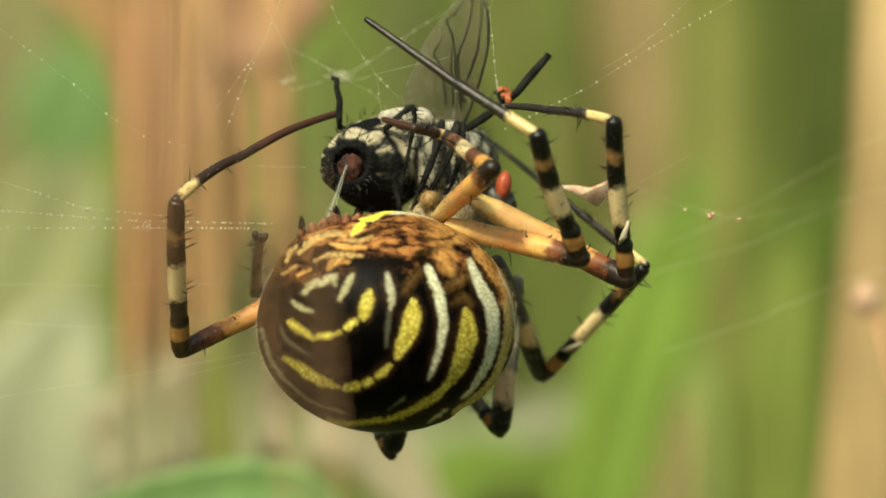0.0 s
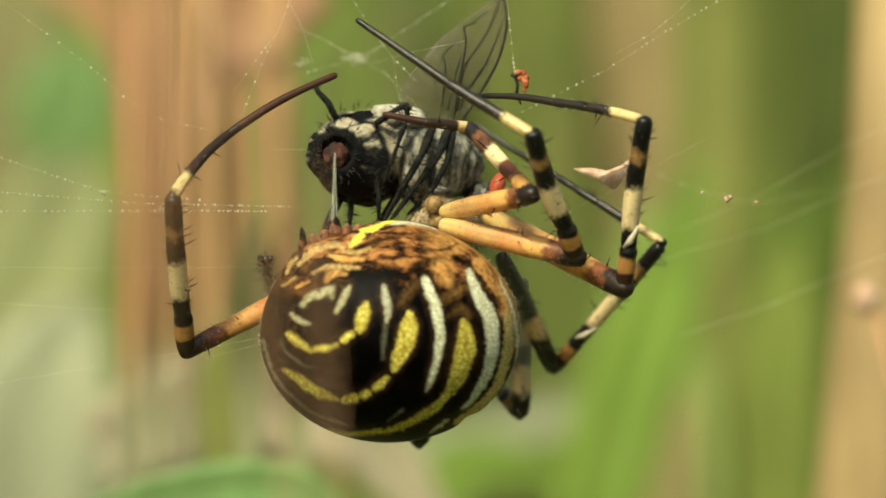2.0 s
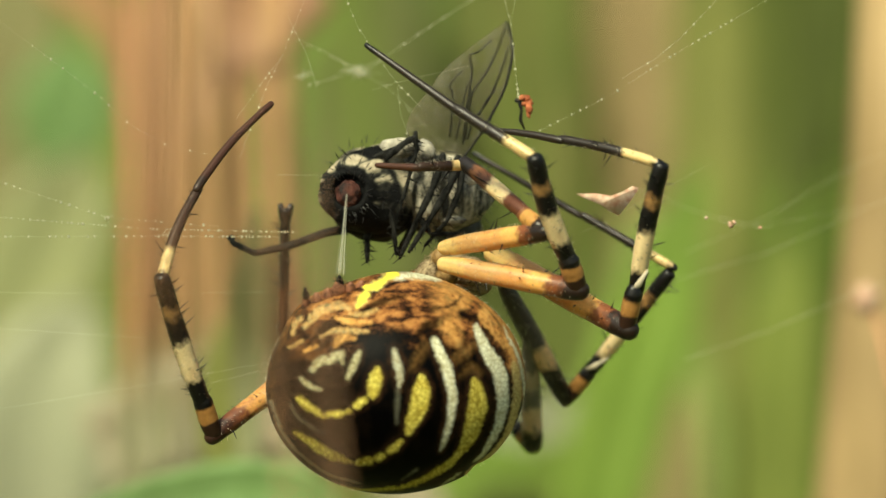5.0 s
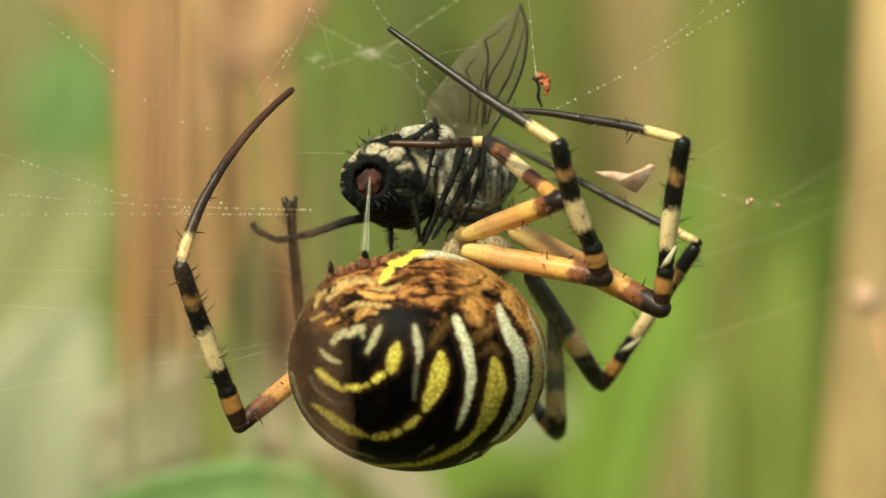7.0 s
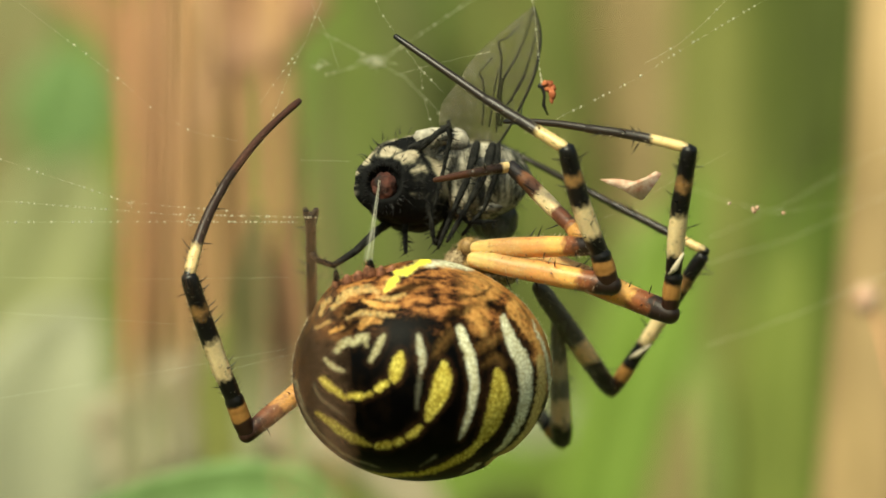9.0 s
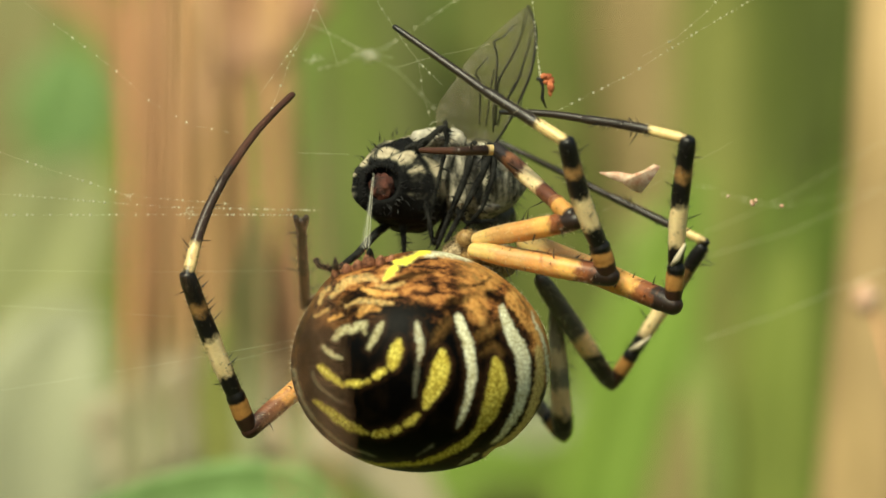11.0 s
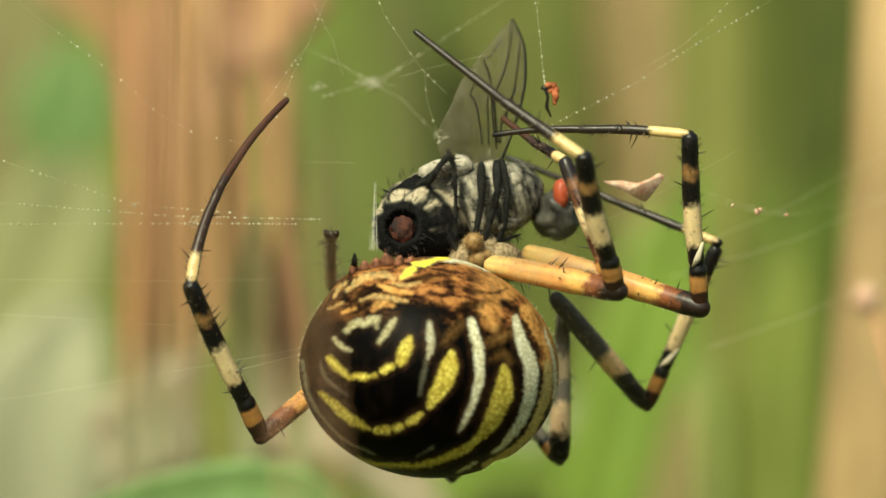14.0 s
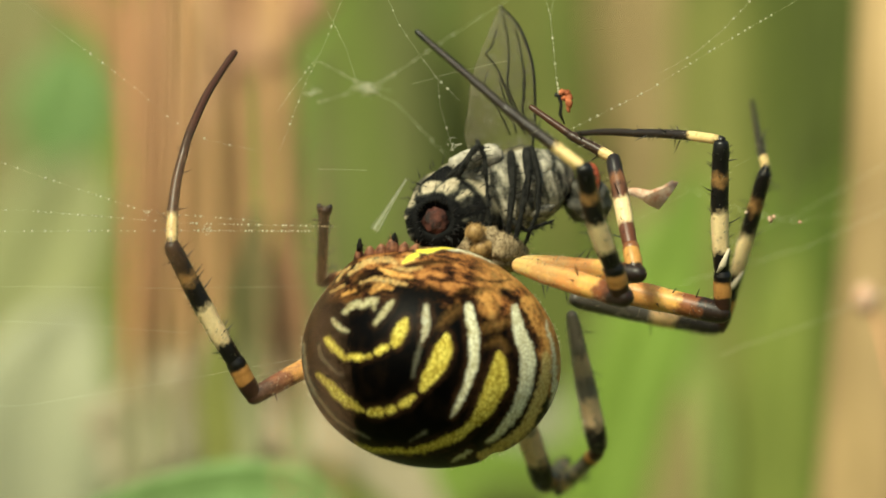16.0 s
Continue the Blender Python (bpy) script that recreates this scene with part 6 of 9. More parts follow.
    walk(limbs['C', 'tibia'], [
        (0.0, aim(7.77, -2.60, 3.91, -1.44, -2.70, 3.98)),
        (0.5, aim(7.60, -2.29, 4.16, -1.50, -2.81, 3.88)),
        (1.0, aim(7.73, -3.07, 3.84, -1.48, -2.94, 3.77)),
        (1.5, aim(7.59, -2.51, 3.79, -1.46, -2.81, 3.87)),
        (2.0, aim(7.45, -2.35, 4.13, -1.49, -2.67, 3.99)),
        (2.5, aim(7.94, -2.08, 4.16, -1.50, -2.67, 3.99)),
        (3.0, aim(7.39, -1.91, 4.37, -1.51, -2.67, 4.00)),
        (3.5, aim(7.18, -2.25, 4.33, -1.42, -2.86, 3.91)),
        (4.0, aim(7.48, -1.09, 4.96, -1.51, -2.17, 4.33)),
        (4.2, aim(7.35, -1.78, 5.12, -1.49, -2.17, 4.31)),
        (7.0, aim(7.21, -2.02, 4.73, -1.49, -1.97, 4.39)),
        (8.0, aim(7.45, -2.07, 4.60, -1.49, -2.17, 4.29)),
        (9.0, aim(7.44, -1.67, 4.85, -1.49, -1.74, 4.50)),
        (11.5, aim(7.49, -2.03, 4.89, -1.44, -2.01, 4.39)),
        (12.5, aim(7.53, -2.02, 4.78, -1.43, -1.88, 4.45)),
        (13.0, aim(7.51, -2.10, 4.74, -1.31, -2.09, 4.39)),
        (13.5, aim(7.41, -2.34, 4.67, -1.30, -1.88, 4.48)),
        (14.0, aim(7.49, -2.77, 4.41, -1.13, -2.20, 4.37)),
        (14.5, aim(7.54, -2.65, 4.57, -1.30, -1.88, 4.47)),
        (15.5, aim(7.44, -3.15, 4.70, -1.27, -2.11, 4.36)),
        (15.8, aim(7.57, -2.71, 4.86, -1.37, -1.22, 4.68)),
        (16.0, aim(7.58, -3.99, 3.72, -1.31, -2.46, 4.16)),
    ])
    # front leg: metatarsus
    walk(limbs['C', 'metatarsus'], [
        (0.0, aim(6.33, -5.30, 7.89, -3.24, 1.46, 2.13)),
        (0.5, aim(6.09, -5.10, 8.04, -3.32, 1.45, 2.02)),
        (1.0, aim(6.24, -6.01, 7.61, -3.29, 1.18, 2.19)),
        (1.5, aim(6.13, -5.32, 7.66, -3.23, 1.45, 2.18)),
        (2.0, aim(5.96, -5.02, 8.11, -3.32, 1.33, 2.09)),
        (2.5, aim(6.44, -4.75, 8.15, -3.25, 1.46, 2.13)),
        (3.0, aim(5.87, -4.58, 8.37, -3.34, 1.36, 2.04)),
        (3.5, aim(5.76, -5.11, 8.25, -3.29, 1.45, 2.04)),
        (4.0, aim(5.97, -3.26, 9.29, -3.31, 1.59, 1.99)),
        (4.2, aim(5.86, -3.95, 9.44, -3.24, 1.61, 2.09)),
        (7.0, aim(5.72, -3.99, 9.13, -3.23, 1.56, 2.12)),
        (8.0, aim(5.96, -4.25, 8.89, -3.21, 1.58, 2.14)),
        (9.0, aim(5.95, -3.41, 9.36, -3.29, 1.49, 2.09)),
        (11.5, aim(6.05, -4.04, 9.28, -3.29, 1.39, 2.14)),
        (12.5, aim(6.10, -3.89, 9.23, -3.29, 1.39, 2.14)),
        (13.0, aim(6.20, -4.20, 9.13, -3.30, 1.23, 2.20)),
        (13.5, aim(6.10, -4.21, 9.14, -3.27, 1.41, 2.13)),
        (14.0, aim(6.36, -4.97, 8.78, -3.19, 1.28, 2.30)),
        (14.5, aim(6.24, -4.52, 9.04, -3.24, 1.35, 2.21)),
        (15.5, aim(6.17, -5.27, 9.07, -3.24, 1.28, 2.22)),
        (15.8, aim(6.20, -3.94, 9.53, -3.09, 1.69, 2.23)),
        (16.0, aim(6.26, -6.44, 7.88, -3.12, 1.01, 2.46)),
    ])
    # front leg: tarsus
    walk(limbs['C', 'tarsus'], [
        (0.0, aim(3.09, -3.84, 10.01, -3.82, 1.78, 2.80)),
        (0.5, aim(2.78, -3.65, 10.06, -3.91, 1.77, 2.68)),
        (1.0, aim(2.95, -4.83, 9.80, -3.86, 1.44, 2.88)),
        (1.5, aim(2.90, -3.87, 9.85, -3.80, 1.76, 2.87)),
        (2.0, aim(2.64, -3.69, 10.21, -3.91, 1.62, 2.76)),
        (2.5, aim(3.19, -3.29, 10.28, -3.83, 1.78, 2.81)),
        (3.0, aim(2.53, -3.22, 10.42, -3.94, 1.67, 2.70)),
        (3.5, aim(2.47, -3.66, 10.29, -3.88, 1.77, 2.70)),
        (4.0, aim(2.66, -1.67, 11.27, -3.91, 1.94, 2.64)),
        (4.2, aim(2.63, -2.35, 11.52, -3.81, 1.95, 2.76)),
        (7.0, aim(2.49, -2.43, 11.25, -3.80, 1.90, 2.80)),
        (8.0, aim(2.75, -2.67, 11.03, -3.77, 1.92, 2.83)),
        (9.0, aim(2.66, -1.91, 11.45, -3.87, 1.82, 2.76)),
        (11.5, aim(2.76, -2.66, 11.41, -3.87, 1.69, 2.82)),
        (12.5, aim(2.81, -2.51, 11.37, -3.87, 1.69, 2.82)),
        (13.0, aim(2.90, -2.97, 11.33, -3.87, 1.50, 2.89)),
        (13.5, aim(2.83, -2.80, 11.28, -3.85, 1.72, 2.81)),
        (14.0, aim(3.17, -3.69, 11.08, -3.73, 1.55, 3.01)),
        (14.5, aim(3.00, -3.18, 11.25, -3.80, 1.64, 2.90)),
        (15.5, aim(2.93, -3.98, 11.29, -3.79, 1.56, 2.91)),
        (15.8, aim(3.11, -2.25, 11.76, -3.63, 2.05, 2.93)),
        (16.0, aim(3.14, -5.43, 10.33, -3.62, 1.22, 3.19)),
    ])
    # short third leg on the fly: femur
    walk(limbs['D', 'femur'], [
        (0.0, aim(2.34, 1.43, 4.70, 2.11, -4.81, 1.84)),
        (0.5, aim(2.42, 1.43, 4.85, 2.57, -4.66, 1.60)),
        (1.0, aim(2.80, 1.43, 4.81, 2.23, -4.80, 1.71)),
        (1.5, aim(2.74, 1.43, 5.46, 2.62, -4.57, 1.80)),
        (2.0, aim(2.39, 1.43, 5.03, 3.52, -4.25, 0.67)),
        (2.5, aim(2.87, 1.43, 5.06, 3.76, -4.08, 0.32)),
        (3.0, aim(2.09, 1.43, 4.91, 4.11, -3.71, 0.34)),
        (3.5, aim(1.87, 1.43, 5.00, 3.99, -3.86, -0.12)),
        (4.0, aim(1.80, 1.43, 5.65, 4.11, -3.70, 0.47)),
        (4.2, aim(2.03, 1.43, 5.81, 4.13, -3.70, 0.47)),
        (7.0, aim(2.04, 1.43, 5.41, 3.75, -3.84, 1.40)),
        (8.0, aim(2.28, 1.43, 5.30, 3.39, -4.21, 1.27)),
        (8.4, aim(2.26, 1.43, 5.26, 4.72, -2.93, 0.12)),
        (9.0, aim(2.26, 1.43, 5.26, 4.72, -2.93, 0.12)),
        (11.5, aim(2.43, 1.43, 5.32, 3.86, -3.87, 0.93)),
        (12.5, aim(2.47, 1.43, 5.15, 3.86, -3.84, 1.05)),
        (13.0, aim(2.31, 1.43, 4.69, 5.37, -1.34, -0.84)),
        (13.5, aim(2.45, 1.43, 4.47, 4.97, -2.39, -0.71)),
        (14.0, aim(2.74, 1.43, 4.46, 4.97, -2.25, -1.06)),
        (14.5, aim(2.84, 1.43, 4.84, 4.97, -2.25, -1.07)),
        (15.5, aim(2.86, 1.43, 4.75, 4.84, -2.50, -1.06)),
        (15.8, aim(3.12, 1.43, 5.17, 4.97, -2.25, -1.05)),
        (16.0, aim(4.02, 1.43, 4.05, 4.56, -3.08, -0.46)),
    ])
    # short third leg on the fly: tibia
    walk(limbs['D', 'patella'], [
        (0.0, aim(4.45, -3.38, 6.53, -1.87, 5.42, 1.55)),
        (0.5, aim(4.99, -3.23, 6.45, -2.81, 4.60, 2.50)),
        (1.0, aim(5.03, -3.37, 6.51, -3.19, 4.47, 2.26)),
        (1.5, aim(5.36, -3.13, 7.26, -3.22, 4.82, 1.34)),
        (2.0, aim(5.92, -2.82, 5.70, -2.56, 4.46, 2.95)),
        (2.5, aim(6.63, -2.65, 5.38, -2.31, 4.52, 3.07)),
        (3.0, aim(6.20, -2.28, 5.25, -2.77, 4.46, 2.69)),
        (3.5, aim(5.86, -2.43, 4.88, -3.27, 3.67, 3.25)),
        (4.0, aim(5.91, -2.27, 6.12, -3.26, 4.19, 2.55)),
        (4.2, aim(6.16, -2.27, 6.28, -3.28, 4.04, 2.78)),
        (7.0, aim(5.79, -2.41, 6.81, -3.02, 4.37, 2.59)),
        (8.0, aim(5.67, -2.77, 6.58, -2.66, 4.78, 2.23)),
        (8.4, aim(6.97, -1.49, 5.38, -3.26, 3.56, 3.39)),
        (9.0, aim(6.97, -1.49, 5.38, -3.26, 3.56, 3.39)),
        (11.5, aim(6.28, -2.43, 6.25, -3.13, 4.05, 2.93)),
        (12.5, aim(6.33, -2.40, 6.21, -3.01, 4.22, 2.81)),
        (13.0, aim(7.68, 0.09, 3.86, -2.10, 2.01, 5.19)),
        (13.5, aim(7.42, -0.96, 3.76, -1.69, 3.18, 4.70)),
        (14.0, aim(7.71, -0.82, 3.40, -1.98, 1.42, 5.38)),
        (14.5, aim(7.81, -0.82, 3.77, -2.10, 1.67, 5.27)),
        (15.5, aim(7.70, -1.07, 3.69, -1.98, 1.42, 5.37)),
        (15.8, aim(8.09, -0.82, 4.11, -1.01, 1.92, 5.51)),
        (16.0, aim(8.58, -1.64, 3.59, -0.82, 3.18, 4.92)),
    ])
    walk(limbs['D', 'tibia'], [
        (0.0, aim(4.08, -2.30, 6.84, -1.50, 4.34, 1.24)),
        (0.5, aim(4.43, -2.31, 6.95, -2.25, 3.68, 2.00)),
        (1.0, aim(4.39, -2.48, 6.96, -2.56, 3.58, 1.81)),
        (1.5, aim(4.71, -2.17, 7.52, -2.58, 3.86, 1.07)),
        (2.0, aim(5.41, -1.92, 6.29, -2.05, 3.57, 2.36)),
        (2.5, aim(6.17, -1.75, 5.99, -1.85, 3.62, 2.46)),
        (3.0, aim(5.64, -1.39, 5.79, -2.22, 3.57, 2.15)),
        (3.5, aim(5.20, -1.69, 5.53, -2.61, 2.93, 2.60)),
        (4.0, aim(5.25, -1.42, 6.64, -2.61, 3.35, 2.04)),
        (4.2, aim(5.50, -1.46, 6.84, -2.63, 3.23, 2.23)),
        (7.0, aim(5.18, -1.53, 7.33, -2.42, 3.50, 2.07)),
        (8.0, aim(5.14, -1.81, 7.02, -2.13, 3.82, 1.79)),
        (8.4, aim(6.32, -0.78, 6.06, -2.61, 2.84, 2.71)),
        (9.0, aim(6.32, -0.78, 6.06, -2.61, 2.84, 2.71)),
        (11.5, aim(5.65, -1.62, 6.84, -2.50, 3.24, 2.34)),
        (12.5, aim(5.73, -1.55, 6.77, -2.41, 3.38, 2.25)),
        (13.0, aim(7.26, 0.49, 4.89, -1.68, 1.61, 4.16)),
        (13.5, aim(7.08, -0.32, 4.70, -1.35, 2.55, 3.76)),
        (14.0, aim(7.31, -0.53, 4.48, -1.58, 1.13, 4.30)),
        (14.5, aim(7.39, -0.48, 4.83, -1.68, 1.33, 4.21)),
        (15.5, aim(7.30, -0.78, 4.77, -1.58, 1.13, 4.30)),
        (15.8, aim(7.89, -0.43, 5.22, -0.81, 1.54, 4.40)),
        (16.0, aim(8.41, -1.01, 4.57, -0.65, 2.55, 3.94)),
    ])
    # short third leg on the fly: metatarsus
    walk(limbs['D', 'metatarsus'], [
        (0.0, aim(2.58, 2.04, 8.09, -1.36, -1.62, 0.27)),
        (0.5, aim(2.18, 1.37, 8.95, -1.48, -1.50, 0.33)),
        (1.0, aim(1.83, 1.11, 8.77, -1.60, -1.41, 0.19)),
        (1.5, aim(2.13, 1.69, 8.60, -1.60, -1.42, 0.08)),
        (2.0, aim(3.36, 1.65, 8.65, -1.83, -1.08, 0.16)),
        (2.5, aim(4.32, 1.87, 8.45, -2.07, -0.51, 0.13)),
        (3.0, aim(3.42, 2.18, 7.94, -1.94, -0.88, 0.02)),
        (3.5, aim(2.59, 1.24, 8.13, -1.76, -1.19, 0.10)),
        (4.0, aim(2.65, 1.92, 8.67, -2.05, -0.55, -0.24)),
        (4.2, aim(2.88, 1.77, 9.07, -1.82, -1.11, -0.09)),
        (7.0, aim(2.77, 1.97, 9.40, -2.05, -0.56, -0.17)),
        (8.0, aim(3.01, 2.01, 8.81, -2.06, -0.56, -0.05)),
        (8.4, aim(3.71, 2.07, 8.76, -1.62, -1.32, -0.29)),
        (9.0, aim(3.71, 2.07, 8.76, -1.62, -1.32, -0.29)),
        (11.5, aim(3.15, 1.62, 9.18, -1.62, -1.36, -0.06)),
        (12.5, aim(3.32, 1.82, 9.02, -1.57, -1.42, 0.00)),
        (13.0, aim(5.58, 2.10, 9.04, -1.05, 1.62, 0.89)),
        (13.5, aim(5.73, 2.22, 8.46, -1.05, 1.62, 0.89)),
        (14.0, aim(5.73, 0.60, 8.78, -1.34, 1.38, 0.86)),
        (14.5, aim(5.71, 0.85, 9.04, -1.05, 1.54, 1.00)),
        (15.5, aim(5.72, 0.35, 9.07, -1.04, 1.62, 0.88)),
        (15.8, aim(7.09, 1.10, 9.62, -1.50, 0.81, 1.26)),
        (16.0, aim(7.76, 1.54, 8.51, -1.80, 0.53, 0.99)),
    ])
    # short third leg on the fly: tarsus
    walk(limbs['D', 'tarsus'], [
        (0.0, aim(1.23, 0.44, 8.36, -1.35, 1.62, 0.43)),
        (0.5, aim(0.72, -0.11, 9.28, -1.46, 1.50, 0.51)),
        (1.0, aim(0.25, -0.28, 8.96, -1.59, 1.41, 0.39)),
        (1.5, aim(0.55, 0.29, 8.68, -1.61, 1.42, 0.27)),
        (2.0, aim(1.55, 0.58, 8.81, -1.82, 1.08, 0.39)),
        (2.5, aim(2.28, 1.37, 8.58, -2.05, 0.51, 0.38)),
        (3.0, aim(1.50, 1.31, 7.96, -1.95, 0.88, 0.26)),
        (3.5, aim(0.84, 0.06, 8.23, -1.76, 1.19, 0.31)),
        (4.0, aim(0.62, 1.38, 8.43, -2.07, 0.55, 0.01)),
        (4.2, aim(1.08, 0.67, 8.98, -1.84, 1.11, 0.13)),
        (7.0, aim(0.74, 1.42, 9.23, -2.07, 0.56, 0.08)),
        (8.0, aim(0.97, 1.46, 8.76, -2.06, 0.56, 0.20)),
        (8.4, aim(2.09, 0.75, 8.47, -1.62, 1.32, -0.29)),
        (9.0, aim(2.09, 0.75, 8.47, -1.62, 1.32, -0.29)),
        (11.5, aim(1.53, 0.26, 9.12, -1.65, 1.36, 0.13)),
        (12.5, aim(1.76, 0.40, 9.02, -1.58, 1.42, 0.19)),
        (13.0, aim(4.53, 3.71, 9.94, -0.96, 1.62, 1.03)),
        (13.5, aim(4.68, 3.84, 9.34, -0.95, 1.62, 1.03)),
        (14.0, aim(4.39, 1.98, 9.64, -1.26, 1.38, 1.03)),
        (14.5, aim(4.66, 2.39, 10.04, -0.94, 1.54, 1.14)),
        (15.5, aim(4.69, 1.97, 9.94, -0.95, 1.62, 1.02)),
        (15.8, aim(5.58, 1.91, 10.88, -1.36, 0.81, 1.44)),
        (16.0, aim(5.96, 2.07, 9.51, -1.68, 0.53, 1.21)),
    ])
    # second leg: femur
    walk(limbs['E', 'femur'], [
        (0.0, aim(4.05, 4.06, 5.21, 6.13, -4.55, -3.27)),
        (0.5, aim(3.89, 4.06, 5.13, 6.12, -4.55, -3.27)),
        (1.0, aim(4.38, 4.06, 5.20, 5.89, -4.94, -3.15)),
        (1.5, aim(4.43, 4.06, 5.75, 5.80, -4.47, -4.02)),
        (2.0, aim(4.35, 4.06, 4.81, 5.48, -5.42, -3.00)),
        (2.5, aim(4.59, 4.06, 4.84, 5.73, -5.16, -3.00)),
        (3.0, aim(3.45, 4.06, 4.80, 6.72, -4.19, -2.40)),
        (3.5, aim(3.84, 4.06, 4.76, 5.35, -5.33, -3.32)),
        (4.0, aim(4.01, 4.06, 5.16, 5.58, -5.29, -2.95)),
        (4.2, aim(4.11, 4.06, 5.44, 5.50, -5.28, -3.19)),
        (7.0, aim(4.13, 4.06, 5.54, 5.97, -4.71, -3.24)),
        (8.0, aim(4.37, 4.06, 5.31, 5.97, -4.79, -3.11)),
        (9.0, aim(4.11, 4.06, 5.14, 6.20, -4.76, -2.62)),
        (11.5, aim(4.52, 4.06, 5.21, 6.07, -4.92, -2.63)),
        (12.5, aim(4.57, 4.06, 5.04, 6.11, -4.96, -2.44)),
        (13.0, aim(4.29, 4.06, 5.30, 6.71, -3.96, -2.76)),
        (13.5, aim(4.32, 4.06, 4.83, 6.57, -4.08, -2.87)),
        (14.0, aim(4.36, 4.06, 4.82, 7.09, -3.61, -2.27)),
        (14.5, aim(4.45, 4.06, 5.08, 6.97, -3.69, -2.51)),
        (15.5, aim(4.60, 4.06, 5.11, 6.97, -3.69, -2.51)),
        (15.8, aim(4.86, 4.06, 5.27, 6.82, -4.24, -1.88)),
        (16.0, aim(4.56, 4.06, 3.68, 7.90, -2.02, -1.81)),
    ])
    # second leg: tibia
    walk(limbs['E', 'patella'], [
        (0.0, aim(10.18, -0.49, 1.94, -0.69, -3.41, 6.60)),
        (0.5, aim(10.01, -0.49, 1.86, -0.30, -2.63, 6.96)),
        (1.0, aim(10.27, -0.88, 2.05, 0.04, -2.76, 6.90)),
        (1.5, aim(10.23, -0.41, 1.73, 1.00, -3.01, 6.71)),
        (2.0, aim(9.83, -1.36, 1.81, 0.76, -2.49, 6.94)),
        (2.5, aim(10.32, -1.10, 1.84, 0.71, -2.51, 6.95)),
        (3.0, aim(10.17, -0.13, 2.40, 0.37, -2.89, 6.86)),
        (3.5, aim(9.19, -1.27, 1.44, 1.19, -3.17, 6.61)),
        (4.0, aim(9.59, -1.23, 2.21, 0.95, -3.01, 6.73)),
        (4.2, aim(9.61, -1.22, 2.25, 1.33, -2.54, 6.86)),
        (7.0, aim(10.10, -0.65, 2.30, 0.81, -2.46, 6.99)),
        (8.0, aim(10.34, -0.73, 2.20, 0.80, -2.78, 6.85)),
        (9.0, aim(10.31, -0.70, 2.52, 0.71, -2.80, 6.87)),
        (11.5, aim(10.59, -0.86, 2.58, 0.48, -2.87, 6.85)),
        (12.5, aim(10.68, -0.90, 2.60, 0.47, -3.04, 6.77)),
        (13.0, aim(11.00, 0.10, 2.54, 0.01, -2.63, 7.01)),
        (13.5, aim(10.89, -0.02, 1.96, -0.01, -1.87, 7.27)),
        (14.0, aim(11.45, 0.45, 2.55, -0.53, -1.82, 7.28)),
        (14.5, aim(11.42, 0.37, 2.57, -0.28, -2.29, 7.14)),
        (15.5, aim(11.57, 0.37, 2.60, -0.33, -2.28, 7.15)),
        (15.8, aim(11.68, -0.18, 3.39, -0.67, -2.23, 7.14)),
        (16.0, aim(12.46, 2.04, 1.87, -0.19, -1.87, 7.36)),
    ])
    walk(limbs['E', 'tibia'], [
        (0.0, aim(10.05, -1.17, 3.26, -0.55, -2.73, 5.28)),
        (0.5, aim(9.95, -1.02, 3.25, -0.24, -2.10, 5.57)),
        (1.0, aim(10.28, -1.43, 3.43, 0.03, -2.21, 5.52)),
        (1.5, aim(10.44, -1.01, 3.08, 0.80, -2.41, 5.37)),
        (2.0, aim(9.99, -1.86, 3.20, 0.61, -1.99, 5.55)),
        (2.5, aim(10.47, -1.60, 3.23, 0.57, -2.01, 5.56)),
        (3.0, aim(10.25, -0.71, 3.77, 0.29, -2.31, 5.49)),
        (3.5, aim(9.42, -1.90, 2.76, 0.95, -2.54, 5.29)),
        (4.0, aim(9.78, -1.83, 3.56, 0.76, -2.41, 5.38)),
        (4.2, aim(9.87, -1.73, 3.62, 1.07, -2.03, 5.49)),
        (7.0, aim(10.27, -1.14, 3.70, 0.65, -1.97, 5.59)),
        (8.0, aim(10.50, -1.29, 3.57, 0.64, -2.22, 5.48)),
        (9.0, aim(10.45, -1.26, 3.89, 0.57, -2.24, 5.50)),
        (11.5, aim(10.68, -1.43, 3.95, 0.38, -2.30, 5.48)),
        (12.5, aim(10.77, -1.51, 3.96, 0.37, -2.43, 5.41)),
        (13.0, aim(11.01, -0.43, 3.94, 0.01, -2.10, 5.61)),
        (13.5, aim(10.89, -0.39, 3.41, -0.01, -1.50, 5.81)),
        (14.0, aim(11.34, 0.09, 4.01, -0.43, -1.46, 5.83)),
        (14.5, aim(11.37, -0.09, 4.00, -0.23, -1.83, 5.71)),
        (15.5, aim(11.50, -0.09, 4.03, -0.26, -1.82, 5.72)),
        (15.8, aim(11.54, -0.63, 4.81, -0.54, -1.78, 5.71)),
        (16.0, aim(12.43, 1.67, 3.34, -0.15, -1.50, 5.88)),
    ])
